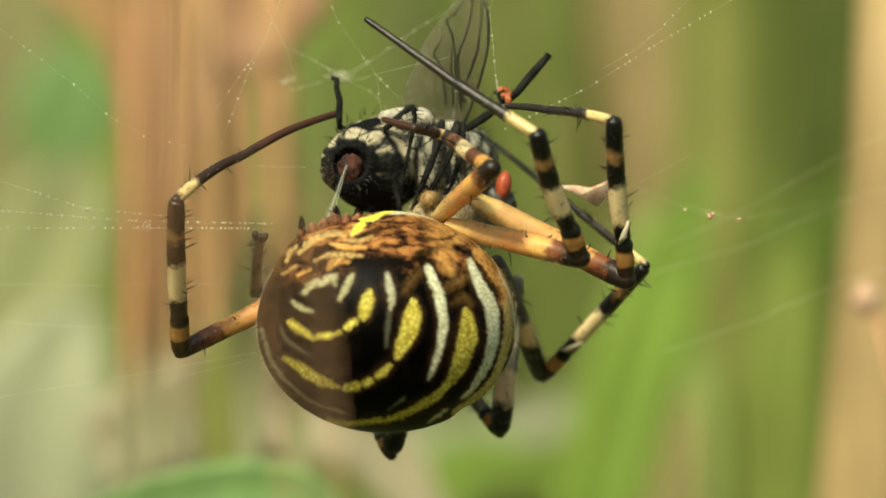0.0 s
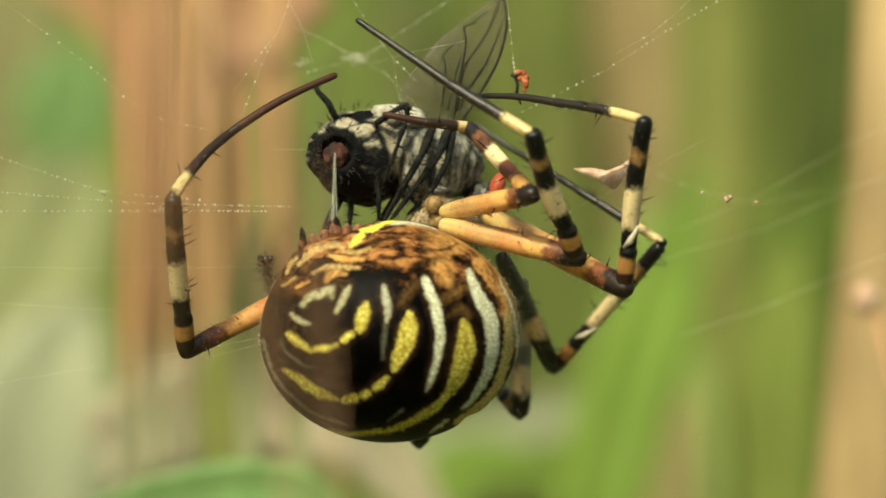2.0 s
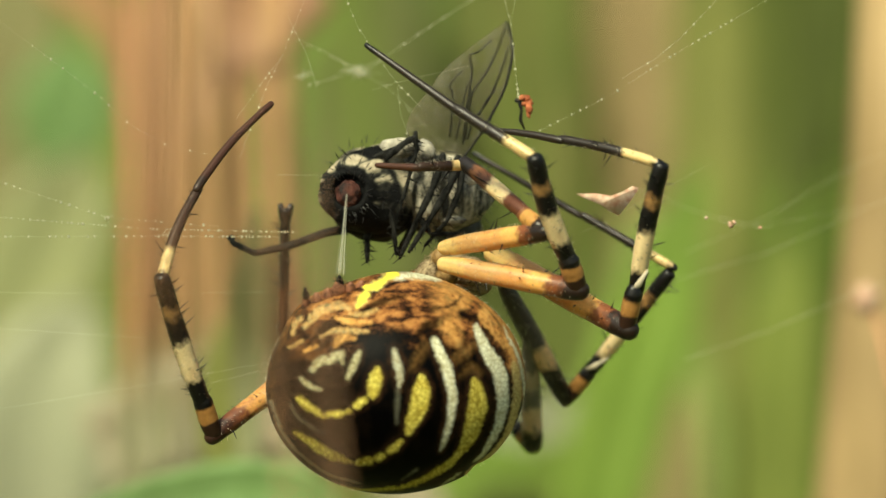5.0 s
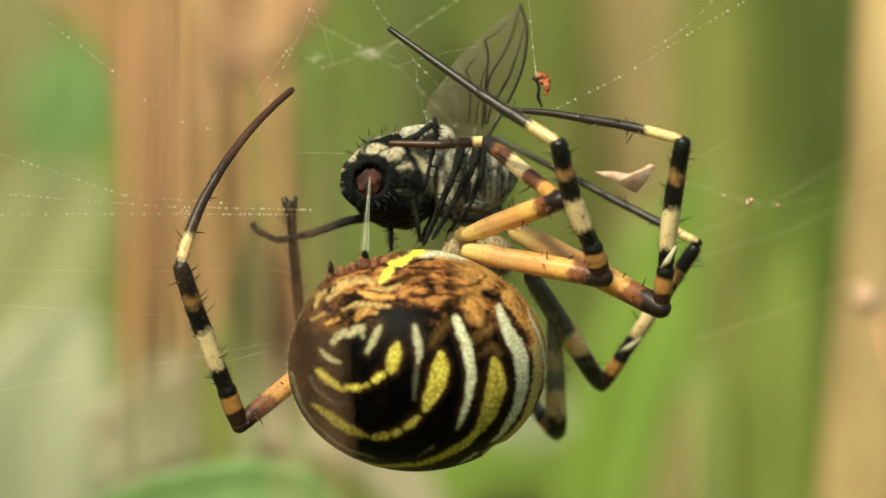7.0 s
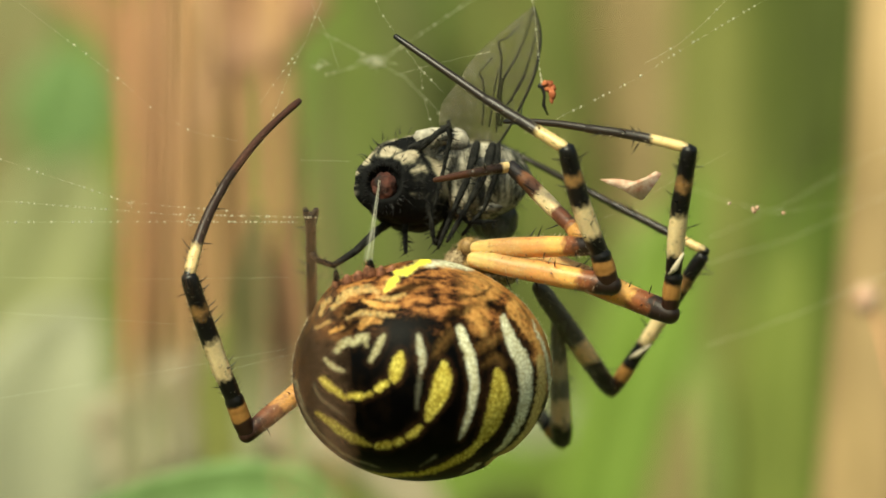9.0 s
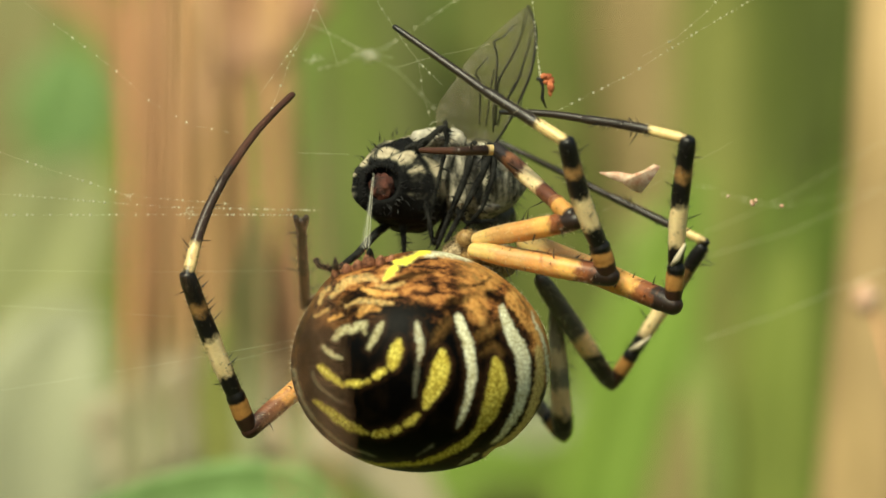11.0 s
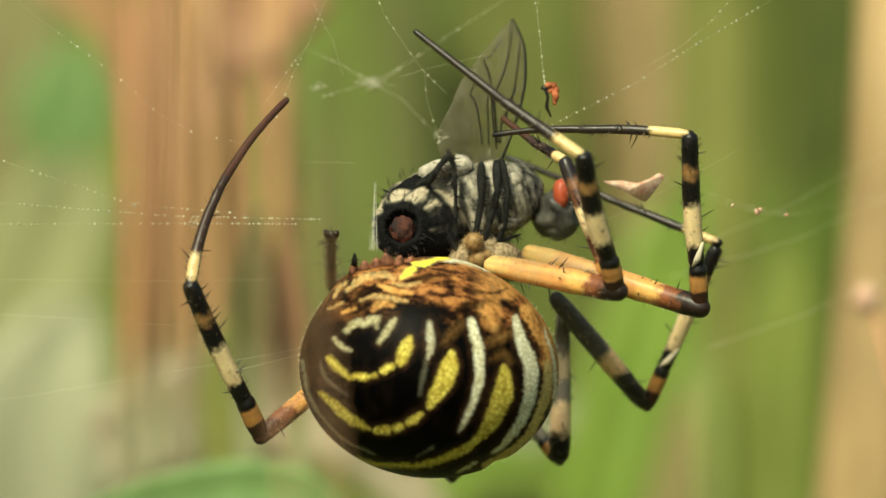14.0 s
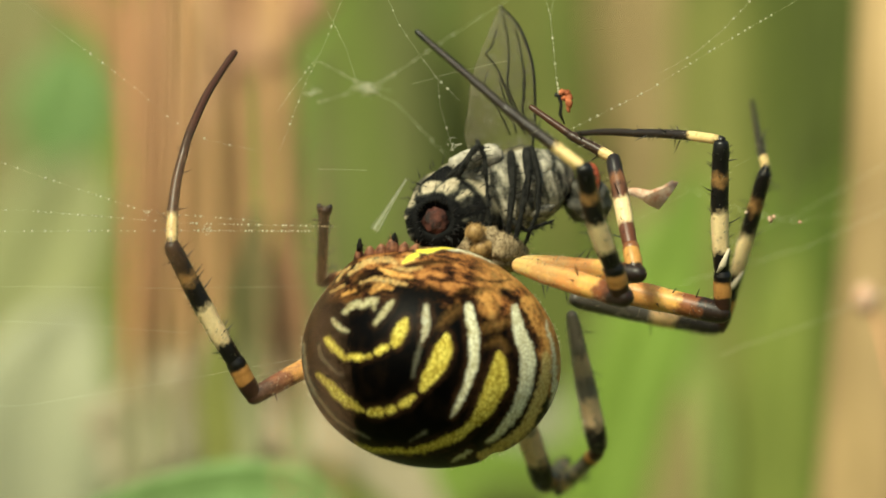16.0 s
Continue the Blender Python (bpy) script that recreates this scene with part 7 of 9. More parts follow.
    # second leg: metatarsus
    walk(limbs['E', 'metatarsus'], [
        (0.0, aim(9.49, -3.90, 8.53, -2.67, 3.90, 0.58)),
        (0.5, aim(9.71, -3.12, 8.82, -2.89, 3.75, 0.54)),
        (1.0, aim(10.31, -3.64, 8.95, -2.87, 3.75, 0.56)),
        (1.5, aim(11.24, -3.42, 8.44, -3.61, 2.96, 0.87)),
        (2.0, aim(10.59, -3.85, 8.75, -3.64, 2.87, 0.86)),
        (2.5, aim(11.04, -3.61, 8.79, -3.76, 2.72, 0.86)),
        (3.0, aim(10.54, -3.02, 9.26, -3.72, 2.80, 0.66)),
        (3.5, aim(10.38, -4.44, 8.05, -3.81, 2.51, 1.09)),
        (4.0, aim(10.54, -4.24, 8.94, -4.01, 2.18, 1.03)),
        (4.2, aim(10.94, -3.76, 9.11, -3.97, 2.28, 1.10)),
        (7.0, aim(10.91, -3.11, 9.29, -4.15, 1.98, 0.98)),
        (8.0, aim(11.14, -3.51, 9.05, -4.16, 1.99, 0.91)),
        (9.0, aim(11.02, -3.50, 9.38, -4.17, 1.93, 0.90)),
        (11.5, aim(11.06, -3.73, 9.42, -4.24, 1.78, 0.91)),
        (12.5, aim(11.14, -3.94, 9.37, -4.27, 1.73, 0.84)),
        (13.0, aim(11.02, -2.53, 9.55, -4.21, 1.98, 0.73)),
        (13.5, aim(10.88, -1.89, 9.23, -4.55, 1.18, 0.52)),
        (14.0, aim(10.92, -1.37, 9.83, -4.55, 1.29, 0.26)),
        (14.5, aim(11.14, -1.92, 9.71, -4.48, 1.43, 0.33)),
        (15.5, aim(11.23, -1.91, 9.75, -4.45, 1.51, 0.33)),
        (15.8, aim(11.00, -2.41, 10.53, -4.18, 2.15, 0.13)),
        (16.0, aim(12.28, 0.17, 9.23, -3.49, 3.16, 0.39)),
    ])
    # second leg: tarsus
    walk(limbs['E', 'tarsus'], [
        (0.0, aim(6.83, 0.00, 9.11, -2.26, 3.10, 0.22)),
        (0.5, aim(6.83, 0.63, 9.36, -2.41, 2.97, 0.15)),
        (1.0, aim(7.44, 0.11, 9.50, -2.41, 2.96, 0.18)),
        (1.5, aim(7.63, -0.46, 9.31, -2.99, 2.30, 0.36)),
        (2.0, aim(6.95, -0.98, 9.61, -3.01, 2.23, 0.35)),
        (2.5, aim(7.27, -0.89, 9.65, -3.09, 2.11, 0.33)),
        (3.0, aim(6.82, -0.22, 9.92, -3.08, 2.20, 0.18)),
        (3.5, aim(6.56, -1.93, 9.13, -3.16, 1.95, 0.51)),
        (4.0, aim(6.53, -2.06, 9.97, -3.30, 1.67, 0.44)),
        (4.2, aim(6.97, -1.48, 10.20, -3.26, 1.75, 0.50)),
        (7.0, aim(6.76, -1.13, 10.27, -3.40, 1.52, 0.39)),
        (8.0, aim(6.98, -1.52, 9.96, -3.39, 1.53, 0.34)),
        (9.0, aim(6.85, -1.57, 10.29, -3.41, 1.49, 0.33)),
        (11.5, aim(6.82, -1.95, 10.34, -3.46, 1.36, 0.33)),
        (12.5, aim(6.88, -2.21, 10.22, -3.47, 1.33, 0.28)),
        (13.0, aim(6.81, -0.55, 10.28, -3.43, 1.54, 0.19)),
        (13.5, aim(6.33, -0.71, 9.74, -3.64, 0.91, -0.01)),
        (14.0, aim(6.36, -0.08, 10.10, -3.62, 1.01, -0.21)),
        (14.5, aim(6.66, -0.49, 10.04, -3.59, 1.11, -0.16)),
        (15.5, aim(6.78, -0.40, 10.08, -3.57, 1.18, -0.16)),
        (15.8, aim(6.83, -0.26, 10.65, -3.35, 1.68, -0.29)),
        (16.0, aim(8.79, 3.33, 9.62, -2.92, 2.53, -0.02)),
    ])
    # dark rear leg: femur
    walk(limbs['F', 'femur'], [
        (0.0, aim(4.81, 5.74, 2.63, 2.07, 4.10, -5.16)),
        (0.5, aim(4.52, 5.74, 2.80, 2.33, 4.12, -5.02)),
        (1.0, aim(4.89, 5.74, 2.88, 2.44, 4.06, -5.02)),
        (1.5, aim(5.05, 5.74, 3.19, 2.04, 4.24, -5.00)),
        (2.0, aim(4.86, 5.74, 2.98, 2.33, 4.25, -4.91)),
        (2.5, aim(4.98, 5.74, 3.00, 2.57, 3.99, -5.03)),
        (3.0, aim(4.58, 5.74, 3.33, 2.58, 3.51, -5.39)),
        (3.5, aim(4.48, 5.74, 3.28, 1.84, 3.91, -5.42)),
        (4.0, aim(4.41, 5.74, 3.68, 2.97, 3.75, -5.05)),
        (4.2, aim(4.62, 5.74, 4.08, 2.70, 3.76, -5.17)),
        (7.0, aim(4.78, 5.74, 3.57, 3.22, 3.72, -4.91)),
        (8.0, aim(5.01, 5.74, 3.47, 3.22, 3.72, -4.90)),
        (9.0, aim(5.01, 5.74, 3.53, 3.32, 3.94, -4.67)),
        (11.5, aim(5.30, 5.74, 3.49, 3.20, 4.03, -4.66)),
        (12.5, aim(5.47, 5.74, 3.32, 3.42, 4.00, -4.54)),
        (13.0, aim(5.31, 5.74, 3.33, 3.60, 3.40, -4.90)),
        (13.5, aim(5.21, 5.74, 3.10, 3.59, 3.04, -5.14)),
        (14.0, aim(5.51, 5.74, 2.85, 4.09, 3.03, -4.78)),
        (14.5, aim(5.72, 5.74, 2.98, 3.97, 3.18, -4.78)),
        (15.5, aim(5.87, 5.74, 3.01, 4.10, 3.03, -4.78)),
        (15.8, aim(5.39, 5.74, 3.41, 3.39, 1.59, -5.85)),
        (16.0, aim(6.32, 5.74, 2.43, 6.45, 2.37, -1.30)),
    ])
    # dark rear leg: tibia
    walk(limbs['F', 'patella'], [
        (0.0, aim(6.88, 9.83, -2.52, 4.42, -4.48, 5.04)),
        (0.5, aim(6.85, 9.86, -2.22, 4.69, -3.95, 5.27)),
        (1.0, aim(7.33, 9.79, -2.14, 4.70, -3.95, 5.26)),
        (1.5, aim(7.09, 9.97, -1.82, 5.10, -3.95, 4.88)),
        (2.0, aim(7.19, 9.99, -1.93, 4.72, -3.45, 5.65)),
        (2.5, aim(7.55, 9.72, -2.02, 4.63, -3.54, 5.64)),
        (3.0, aim(7.16, 9.25, -2.07, 4.54, -3.60, 5.64)),
        (3.5, aim(6.32, 9.64, -2.14, 4.82, -3.47, 5.54)),
        (4.0, aim(7.38, 9.48, -1.37, 4.30, -3.53, 5.91)),
        (4.2, aim(7.32, 9.50, -1.09, 4.71, -3.26, 5.79)),
        (7.0, aim(8.00, 9.45, -1.34, 4.13, -2.92, 6.39)),
        (8.0, aim(8.23, 9.45, -1.43, 4.08, -2.98, 6.38)),
        (9.0, aim(8.32, 9.68, -1.14, 3.98, -3.30, 6.28)),
        (11.5, aim(8.49, 9.77, -1.18, 3.99, -3.08, 6.39)),
        (12.5, aim(8.89, 9.73, -1.22, 3.71, -3.16, 6.52)),
        (13.0, aim(8.91, 9.13, -1.57, 3.64, -2.74, 6.75)),
        (13.5, aim(8.80, 8.78, -2.04, 3.63, -2.48, 6.87)),
        (14.0, aim(9.60, 8.77, -1.93, 3.04, -2.27, 7.24)),
        (14.5, aim(9.69, 8.91, -1.80, 3.07, -2.54, 7.12)),
        (15.5, aim(9.97, 8.77, -1.77, 2.90, -2.42, 7.25)),
        (15.8, aim(8.78, 7.33, -2.44, 2.73, -1.89, 7.45)),
        (16.0, aim(12.77, 8.10, 1.13, 1.75, -3.63, 6.95)),
    ])
    walk(limbs['F', 'tibia'], [
        (0.0, aim(7.74, 8.96, -1.54, 3.56, -3.61, 4.05)),
        (0.5, aim(7.76, 9.09, -1.20, 3.78, -3.18, 4.24)),
        (1.0, aim(8.24, 9.02, -1.11, 3.78, -3.18, 4.24)),
        (1.5, aim(8.08, 9.20, -0.87, 4.11, -3.18, 3.93)),
        (2.0, aim(8.11, 9.32, -0.84, 3.80, -2.78, 4.55)),
        (2.5, aim(8.45, 9.03, -0.93, 3.73, -2.85, 4.55)),
        (3.0, aim(8.04, 8.55, -0.97, 3.66, -2.90, 4.54)),
        (3.5, aim(7.25, 8.97, -1.06, 3.89, -2.80, 4.47)),
        (4.0, aim(8.22, 8.80, -0.22, 3.46, -2.85, 4.76)),
        (4.2, aim(8.23, 8.87, 0.03, 3.80, -2.63, 4.67)),
        (7.0, aim(8.80, 8.89, -0.10, 3.33, -2.35, 5.15)),
        (8.0, aim(9.02, 8.87, -0.19, 3.29, -2.40, 5.15)),
        (9.0, aim(9.09, 9.04, 0.07, 3.21, -2.66, 5.06)),
        (11.5, aim(9.27, 9.17, 0.06, 3.22, -2.48, 5.16)),
        (12.5, aim(9.61, 9.12, 0.04, 2.99, -2.55, 5.26)),
        (13.0, aim(9.61, 8.60, -0.26, 2.94, -2.21, 5.45)),
        (13.5, aim(9.50, 8.30, -0.72, 2.93, -2.00, 5.54)),
        (14.0, aim(10.19, 8.33, -0.53, 2.45, -1.83, 5.85)),
        (14.5, aim(10.29, 8.42, -0.43, 2.48, -2.05, 5.75)),
        (15.5, aim(10.53, 8.30, -0.38, 2.34, -1.95, 5.85)),
        (15.8, aim(9.31, 6.96, -1.00, 2.20, -1.52, 6.02)),
        (16.0, aim(13.11, 7.39, 2.49, 1.40, -2.92, 5.59)),
    ])
    # dark rear leg: metatarsus
    walk(limbs['F', 'metatarsus'], [
        (0.0, aim(11.30, 5.35, 2.51, -3.00, 2.81, 2.46)),
        (0.5, aim(11.54, 5.91, 3.05, -3.64, 2.07, 2.42)),
        (1.0, aim(12.02, 5.84, 3.13, -3.83, 1.68, 2.47)),
        (1.5, aim(12.19, 6.02, 3.06, -2.85, 2.93, 2.55)),
        (2.0, aim(11.91, 6.54, 3.72, -3.84, 1.76, 2.42)),
        (2.5, aim(12.18, 6.18, 3.62, -3.85, 1.63, 2.47)),
        (3.0, aim(11.70, 5.65, 3.57, -3.81, 1.68, 2.46)),
        (3.5, aim(11.14, 6.17, 3.40, -3.83, 1.60, 2.51)),
        (4.0, aim(11.68, 5.95, 4.54, -4.05, 1.38, 2.29)),
        (4.2, aim(12.03, 6.24, 4.69, -4.01, 1.36, 2.40)),
        (7.0, aim(12.13, 6.54, 5.05, -4.08, 1.56, 2.14)),
        (8.0, aim(12.31, 6.47, 4.95, -4.05, 1.61, 2.14)),
        (9.0, aim(12.30, 6.38, 5.13, -4.11, 1.47, 2.13)),
        (11.5, aim(12.49, 6.69, 5.22, -4.23, 1.31, 2.03)),
        (12.5, aim(12.60, 6.57, 5.29, -4.13, 1.71, 1.86)),
        (13.0, aim(12.55, 6.39, 5.18, -4.13, 1.65, 1.91)),
        (13.5, aim(12.43, 6.30, 4.83, -4.31, 1.14, 1.96)),
        (14.0, aim(12.64, 6.50, 5.31, -4.25, 1.55, 1.74)),
        (14.5, aim(12.77, 6.37, 5.32, -4.27, 1.43, 1.80)),
        (15.5, aim(12.87, 6.35, 5.47, -4.24, 1.61, 1.69)),
        (15.8, aim(11.51, 5.44, 5.02, -1.64, 3.78, 2.35)),
        (16.0, aim(14.52, 4.47, 8.08, 0.00, 4.55, 1.44)),
    ])
    # dark rear leg: tarsus
    walk(limbs['F', 'tarsus'], [
        (0.0, aim(8.30, 8.17, 4.98, -3.67, 3.38, 3.11)),
        (0.5, aim(7.89, 7.97, 5.46, -4.44, 2.47, 3.02)),
        (1.0, aim(8.20, 7.52, 5.60, -4.65, 2.01, 3.08)),
        (1.5, aim(9.34, 8.95, 5.62, -3.49, 3.52, 3.22)),
        (2.0, aim(8.07, 8.30, 6.14, -4.66, 2.10, 3.02)),
        (2.5, aim(8.33, 7.81, 6.09, -4.68, 1.95, 3.08)),
        (3.0, aim(7.89, 7.33, 6.03, -4.63, 2.01, 3.06)),
        (3.5, aim(7.31, 7.78, 5.92, -4.65, 1.91, 3.13)),
        (4.0, aim(7.63, 7.33, 6.83, -4.91, 1.65, 2.84)),
        (4.2, aim(8.02, 7.60, 7.10, -4.86, 1.61, 2.98)),
        (7.0, aim(8.06, 8.09, 7.19, -4.95, 1.87, 2.66)),
        (8.0, aim(8.26, 8.08, 7.09, -4.93, 1.93, 2.67)),
        (9.0, aim(8.19, 7.85, 7.27, -4.99, 1.76, 2.65)),
        (11.5, aim(8.25, 8.00, 7.24, -5.13, 1.57, 2.51)),
        (12.5, aim(8.47, 8.28, 7.16, -5.04, 2.06, 2.32)),
        (13.0, aim(8.42, 8.04, 7.10, -5.03, 1.99, 2.39)),
        (13.5, aim(8.12, 7.44, 6.79, -5.21, 1.36, 2.43)),
        (14.0, aim(8.39, 8.06, 7.06, -5.17, 1.88, 2.17)),
        (14.5, aim(8.49, 7.80, 7.12, -5.19, 1.73, 2.23)),
        (15.5, aim(8.63, 7.96, 7.16, -5.16, 1.95, 2.10)),
        (15.8, aim(9.87, 9.22, 7.36, -1.99, 4.54, 3.00)),
        (16.0, aim(14.52, 9.02, 9.53, 0.10, 5.46, 1.85)),
    ])
    # leg folded behind the abdomen: femur
    walk(limbs['G', 'femur'], [
        (0.0, aim(5.74, 7.17, 1.86, -0.79, 0.78, -6.72)),
        (0.5, aim(5.76, 7.17, 2.00, -0.32, 1.53, -6.60)),
        (1.0, aim(5.73, 7.17, 2.01, -0.06, 0.78, -6.74)),
        (1.5, aim(5.68, 7.17, 2.45, 0.27, 2.49, -6.30)),
        (2.0, aim(5.75, 7.17, 1.93, -0.06, 3.31, -5.92)),
        (2.5, aim(5.74, 7.17, 2.13, -0.07, 3.01, -6.09)),
        (3.0, aim(5.80, 7.17, 2.20, 0.00, 3.01, -6.09)),
        (3.5, aim(5.80, 7.17, 1.91, -0.22, 3.41, -5.88)),
        (4.0, aim(5.81, 7.17, 1.92, 0.11, 4.09, -5.42)),
        (4.2, aim(5.76, 7.17, 1.83, 0.22, 4.50, -5.06)),
        (7.0, aim(5.80, 7.17, 1.95, 0.23, 3.94, -5.52)),
        (8.0, aim(5.79, 7.17, 1.80, 0.48, 3.99, -5.47)),
        (9.0, aim(5.81, 7.17, 1.95, 0.34, 4.03, -5.46)),
        (11.5, aim(5.80, 7.17, 2.24, 0.50, 3.59, -5.75)),
        (12.5, aim(5.80, 7.17, 2.24, 0.42, 3.33, -5.91)),
        (13.0, aim(5.81, 7.17, 2.33, 0.35, 2.76, -6.22)),
        (13.5, aim(5.82, 7.17, 2.27, -0.02, 2.05, -6.49)),
        (14.0, aim(5.82, 7.17, 2.26, -0.10, 1.65, -6.60)),
        (14.5, aim(5.81, 7.17, 2.34, 0.37, 1.80, -6.55)),
        (15.5, aim(5.81, 7.17, 2.37, 0.39, 1.31, -6.66)),
        (15.8, aim(5.79, 7.17, 2.52, -0.36, 0.78, -6.76)),
        (16.0, aim(6.17, 7.17, 1.67, 1.30, 2.92, -6.03)),
    ])
    # leg folded behind the abdomen: tibia
    walk(limbs['G', 'patella'], [
        (0.0, aim(4.96, 7.95, -4.86, -3.00, 1.13, 3.72)),
        (0.5, aim(5.44, 8.70, -4.60, -3.01, 1.13, 3.74)),
        (1.0, aim(5.66, 7.95, -4.73, -3.00, 1.13, 3.72)),
        (1.5, aim(5.95, 9.66, -3.85, -3.03, 1.13, 3.76)),
        (2.0, aim(5.69, 10.48, -3.99, -3.03, 1.13, 3.77)),
        (2.5, aim(5.67, 10.18, -3.96, -3.03, 1.13, 3.77)),
        (3.0, aim(5.80, 10.18, -3.89, -3.02, 1.13, 3.76)),
        (3.5, aim(5.59, 10.58, -3.97, -3.03, 1.13, 3.77)),
        (4.0, aim(5.92, 11.26, -3.49, -3.04, 1.13, 3.78)),
        (4.2, aim(5.98, 11.67, -3.24, -3.05, 1.13, 3.79)),
        (7.0, aim(6.04, 11.11, -3.57, -3.03, 1.13, 3.78)),
        (8.0, aim(6.26, 11.16, -3.67, -3.04, 1.13, 3.78)),
        (9.0, aim(6.15, 11.20, -3.50, -3.03, 1.13, 3.78)),
        (11.5, aim(6.30, 10.76, -3.51, -3.03, 1.13, 3.77)),
        (12.5, aim(6.22, 10.50, -3.68, -3.02, 1.13, 3.77)),
        (13.0, aim(6.17, 9.93, -3.89, -3.01, 1.13, 3.76)),
        (13.5, aim(5.81, 9.22, -4.22, -3.00, 1.13, 3.74)),
        (14.0, aim(5.72, 8.82, -4.34, -3.00, 1.13, 3.73)),
        (14.5, aim(6.18, 8.97, -4.21, -3.00, 1.13, 3.73)),
        (15.5, aim(6.20, 8.48, -4.29, -2.99, 1.13, 3.72)),
        (15.8, aim(5.43, 7.95, -4.24, -1.69, 4.09, 1.55)),
        (16.0, aim(7.47, 10.09, -4.36, -1.79, 3.99, -2.12)),
    ])
    walk(limbs['G', 'tibia'], [
        (0.0, aim(4.38, 8.17, -4.15, -2.42, 0.91, 3.00)),
        (0.5, aim(4.86, 8.91, -3.88, -2.43, 0.92, 3.02)),
        (1.0, aim(5.09, 8.17, -4.02, -2.42, 0.91, 3.00)),
        (1.5, aim(5.37, 9.87, -3.13, -2.45, 0.92, 3.05)),
        (2.0, aim(5.11, 10.69, -3.28, -2.46, 0.92, 3.06)),
        (2.5, aim(5.09, 10.39, -3.24, -2.45, 0.92, 3.05)),
        (3.0, aim(5.22, 10.39, -3.17, -2.45, 0.92, 3.05)),
        (3.5, aim(5.01, 10.80, -3.25, -2.45, 0.92, 3.05)),
        (4.0, aim(5.34, 11.48, -2.78, -2.46, 0.92, 3.06)),
        (4.2, aim(5.40, 11.88, -2.52, -2.47, 0.92, 3.07)),
        (7.0, aim(5.46, 11.33, -2.85, -2.46, 0.92, 3.06)),
        (8.0, aim(5.68, 11.37, -2.95, -2.46, 0.92, 3.07)),
        (9.0, aim(5.57, 11.41, -2.79, -2.46, 0.92, 3.06)),
        (11.5, aim(5.73, 10.98, -2.80, -2.45, 0.92, 3.06)),
        (12.5, aim(5.64, 10.72, -2.96, -2.45, 0.92, 3.05)),
        (13.0, aim(5.59, 10.14, -3.17, -2.44, 0.92, 3.04)),
        (13.5, aim(5.23, 9.44, -3.50, -2.43, 0.92, 3.02)),
        (14.0, aim(5.14, 9.04, -3.62, -2.42, 0.91, 3.01)),
        (14.5, aim(5.60, 9.19, -3.50, -2.42, 0.92, 3.01)),
        (15.5, aim(5.62, 8.70, -3.57, -2.41, 0.91, 3.00)),
        (15.8, aim(5.09, 8.77, -3.93, -1.35, 3.27, 1.24)),
        (16.0, aim(7.12, 10.87, -4.77, -1.44, 3.22, -1.71)),
    ])
    # leg below the abdomen: femur
    walk(limbs['H', 'femur'], [
        (0.0, aim(1.65, 5.50, 3.60, -1.47, 1.09, -9.39)),
        (0.5, aim(1.66, 5.50, 3.74, -0.97, 1.31, -9.25)),
        (1.0, aim(1.64, 5.50, 3.74, -0.54, 1.90, -9.20)),
        (1.5, aim(1.60, 5.50, 4.17, 0.22, 2.43, -9.09)),
        (2.0, aim(1.66, 5.50, 3.67, -0.46, 3.27, -8.85)),
        (2.5, aim(1.65, 5.50, 3.87, -0.64, 2.77, -9.00)),
        (3.0, aim(1.69, 5.50, 3.94, -0.49, 2.21, -9.15)),
        (3.5, aim(1.69, 5.50, 3.66, -0.79, 3.08, -8.91)),
        (4.0, aim(1.70, 5.50, 3.68, -0.74, 4.80, -8.14)),
        (4.2, aim(1.66, 5.50, 3.59, 0.46, 5.42, -7.75)),
        (7.0, aim(1.70, 5.50, 3.70, -1.12, 4.53, -8.23)),
        (8.0, aim(1.68, 5.50, 3.55, -0.62, 4.39, -8.36)),
        (9.0, aim(1.70, 5.50, 3.71, -1.27, 5.34, -7.70)),
        (11.5, aim(1.70, 5.50, 3.98, -0.97, 4.95, -7.99)),
        (12.5, aim(1.69, 5.50, 3.98, -0.75, 4.66, -8.19)),
        (13.0, aim(1.70, 5.50, 4.07, -0.96, 4.57, -8.22)),
        (13.5, aim(1.71, 5.50, 4.01, -0.99, 3.51, -8.73)),
        (14.0, aim(1.71, 5.50, 4.01, -0.76, 2.58, -9.06)),
        (14.5, aim(1.70, 5.50, 4.09, -0.41, 2.16, -9.18)),
        (15.5, aim(1.70, 5.50, 4.12, -0.51, 1.52, -9.28)),
        (15.8, aim(1.68, 5.50, 4.40, -0.24, 4.23, -8.49)),
        (16.0, aim(2.87, 5.50, 0.71, 2.25, 6.22, -6.81)),
    ])
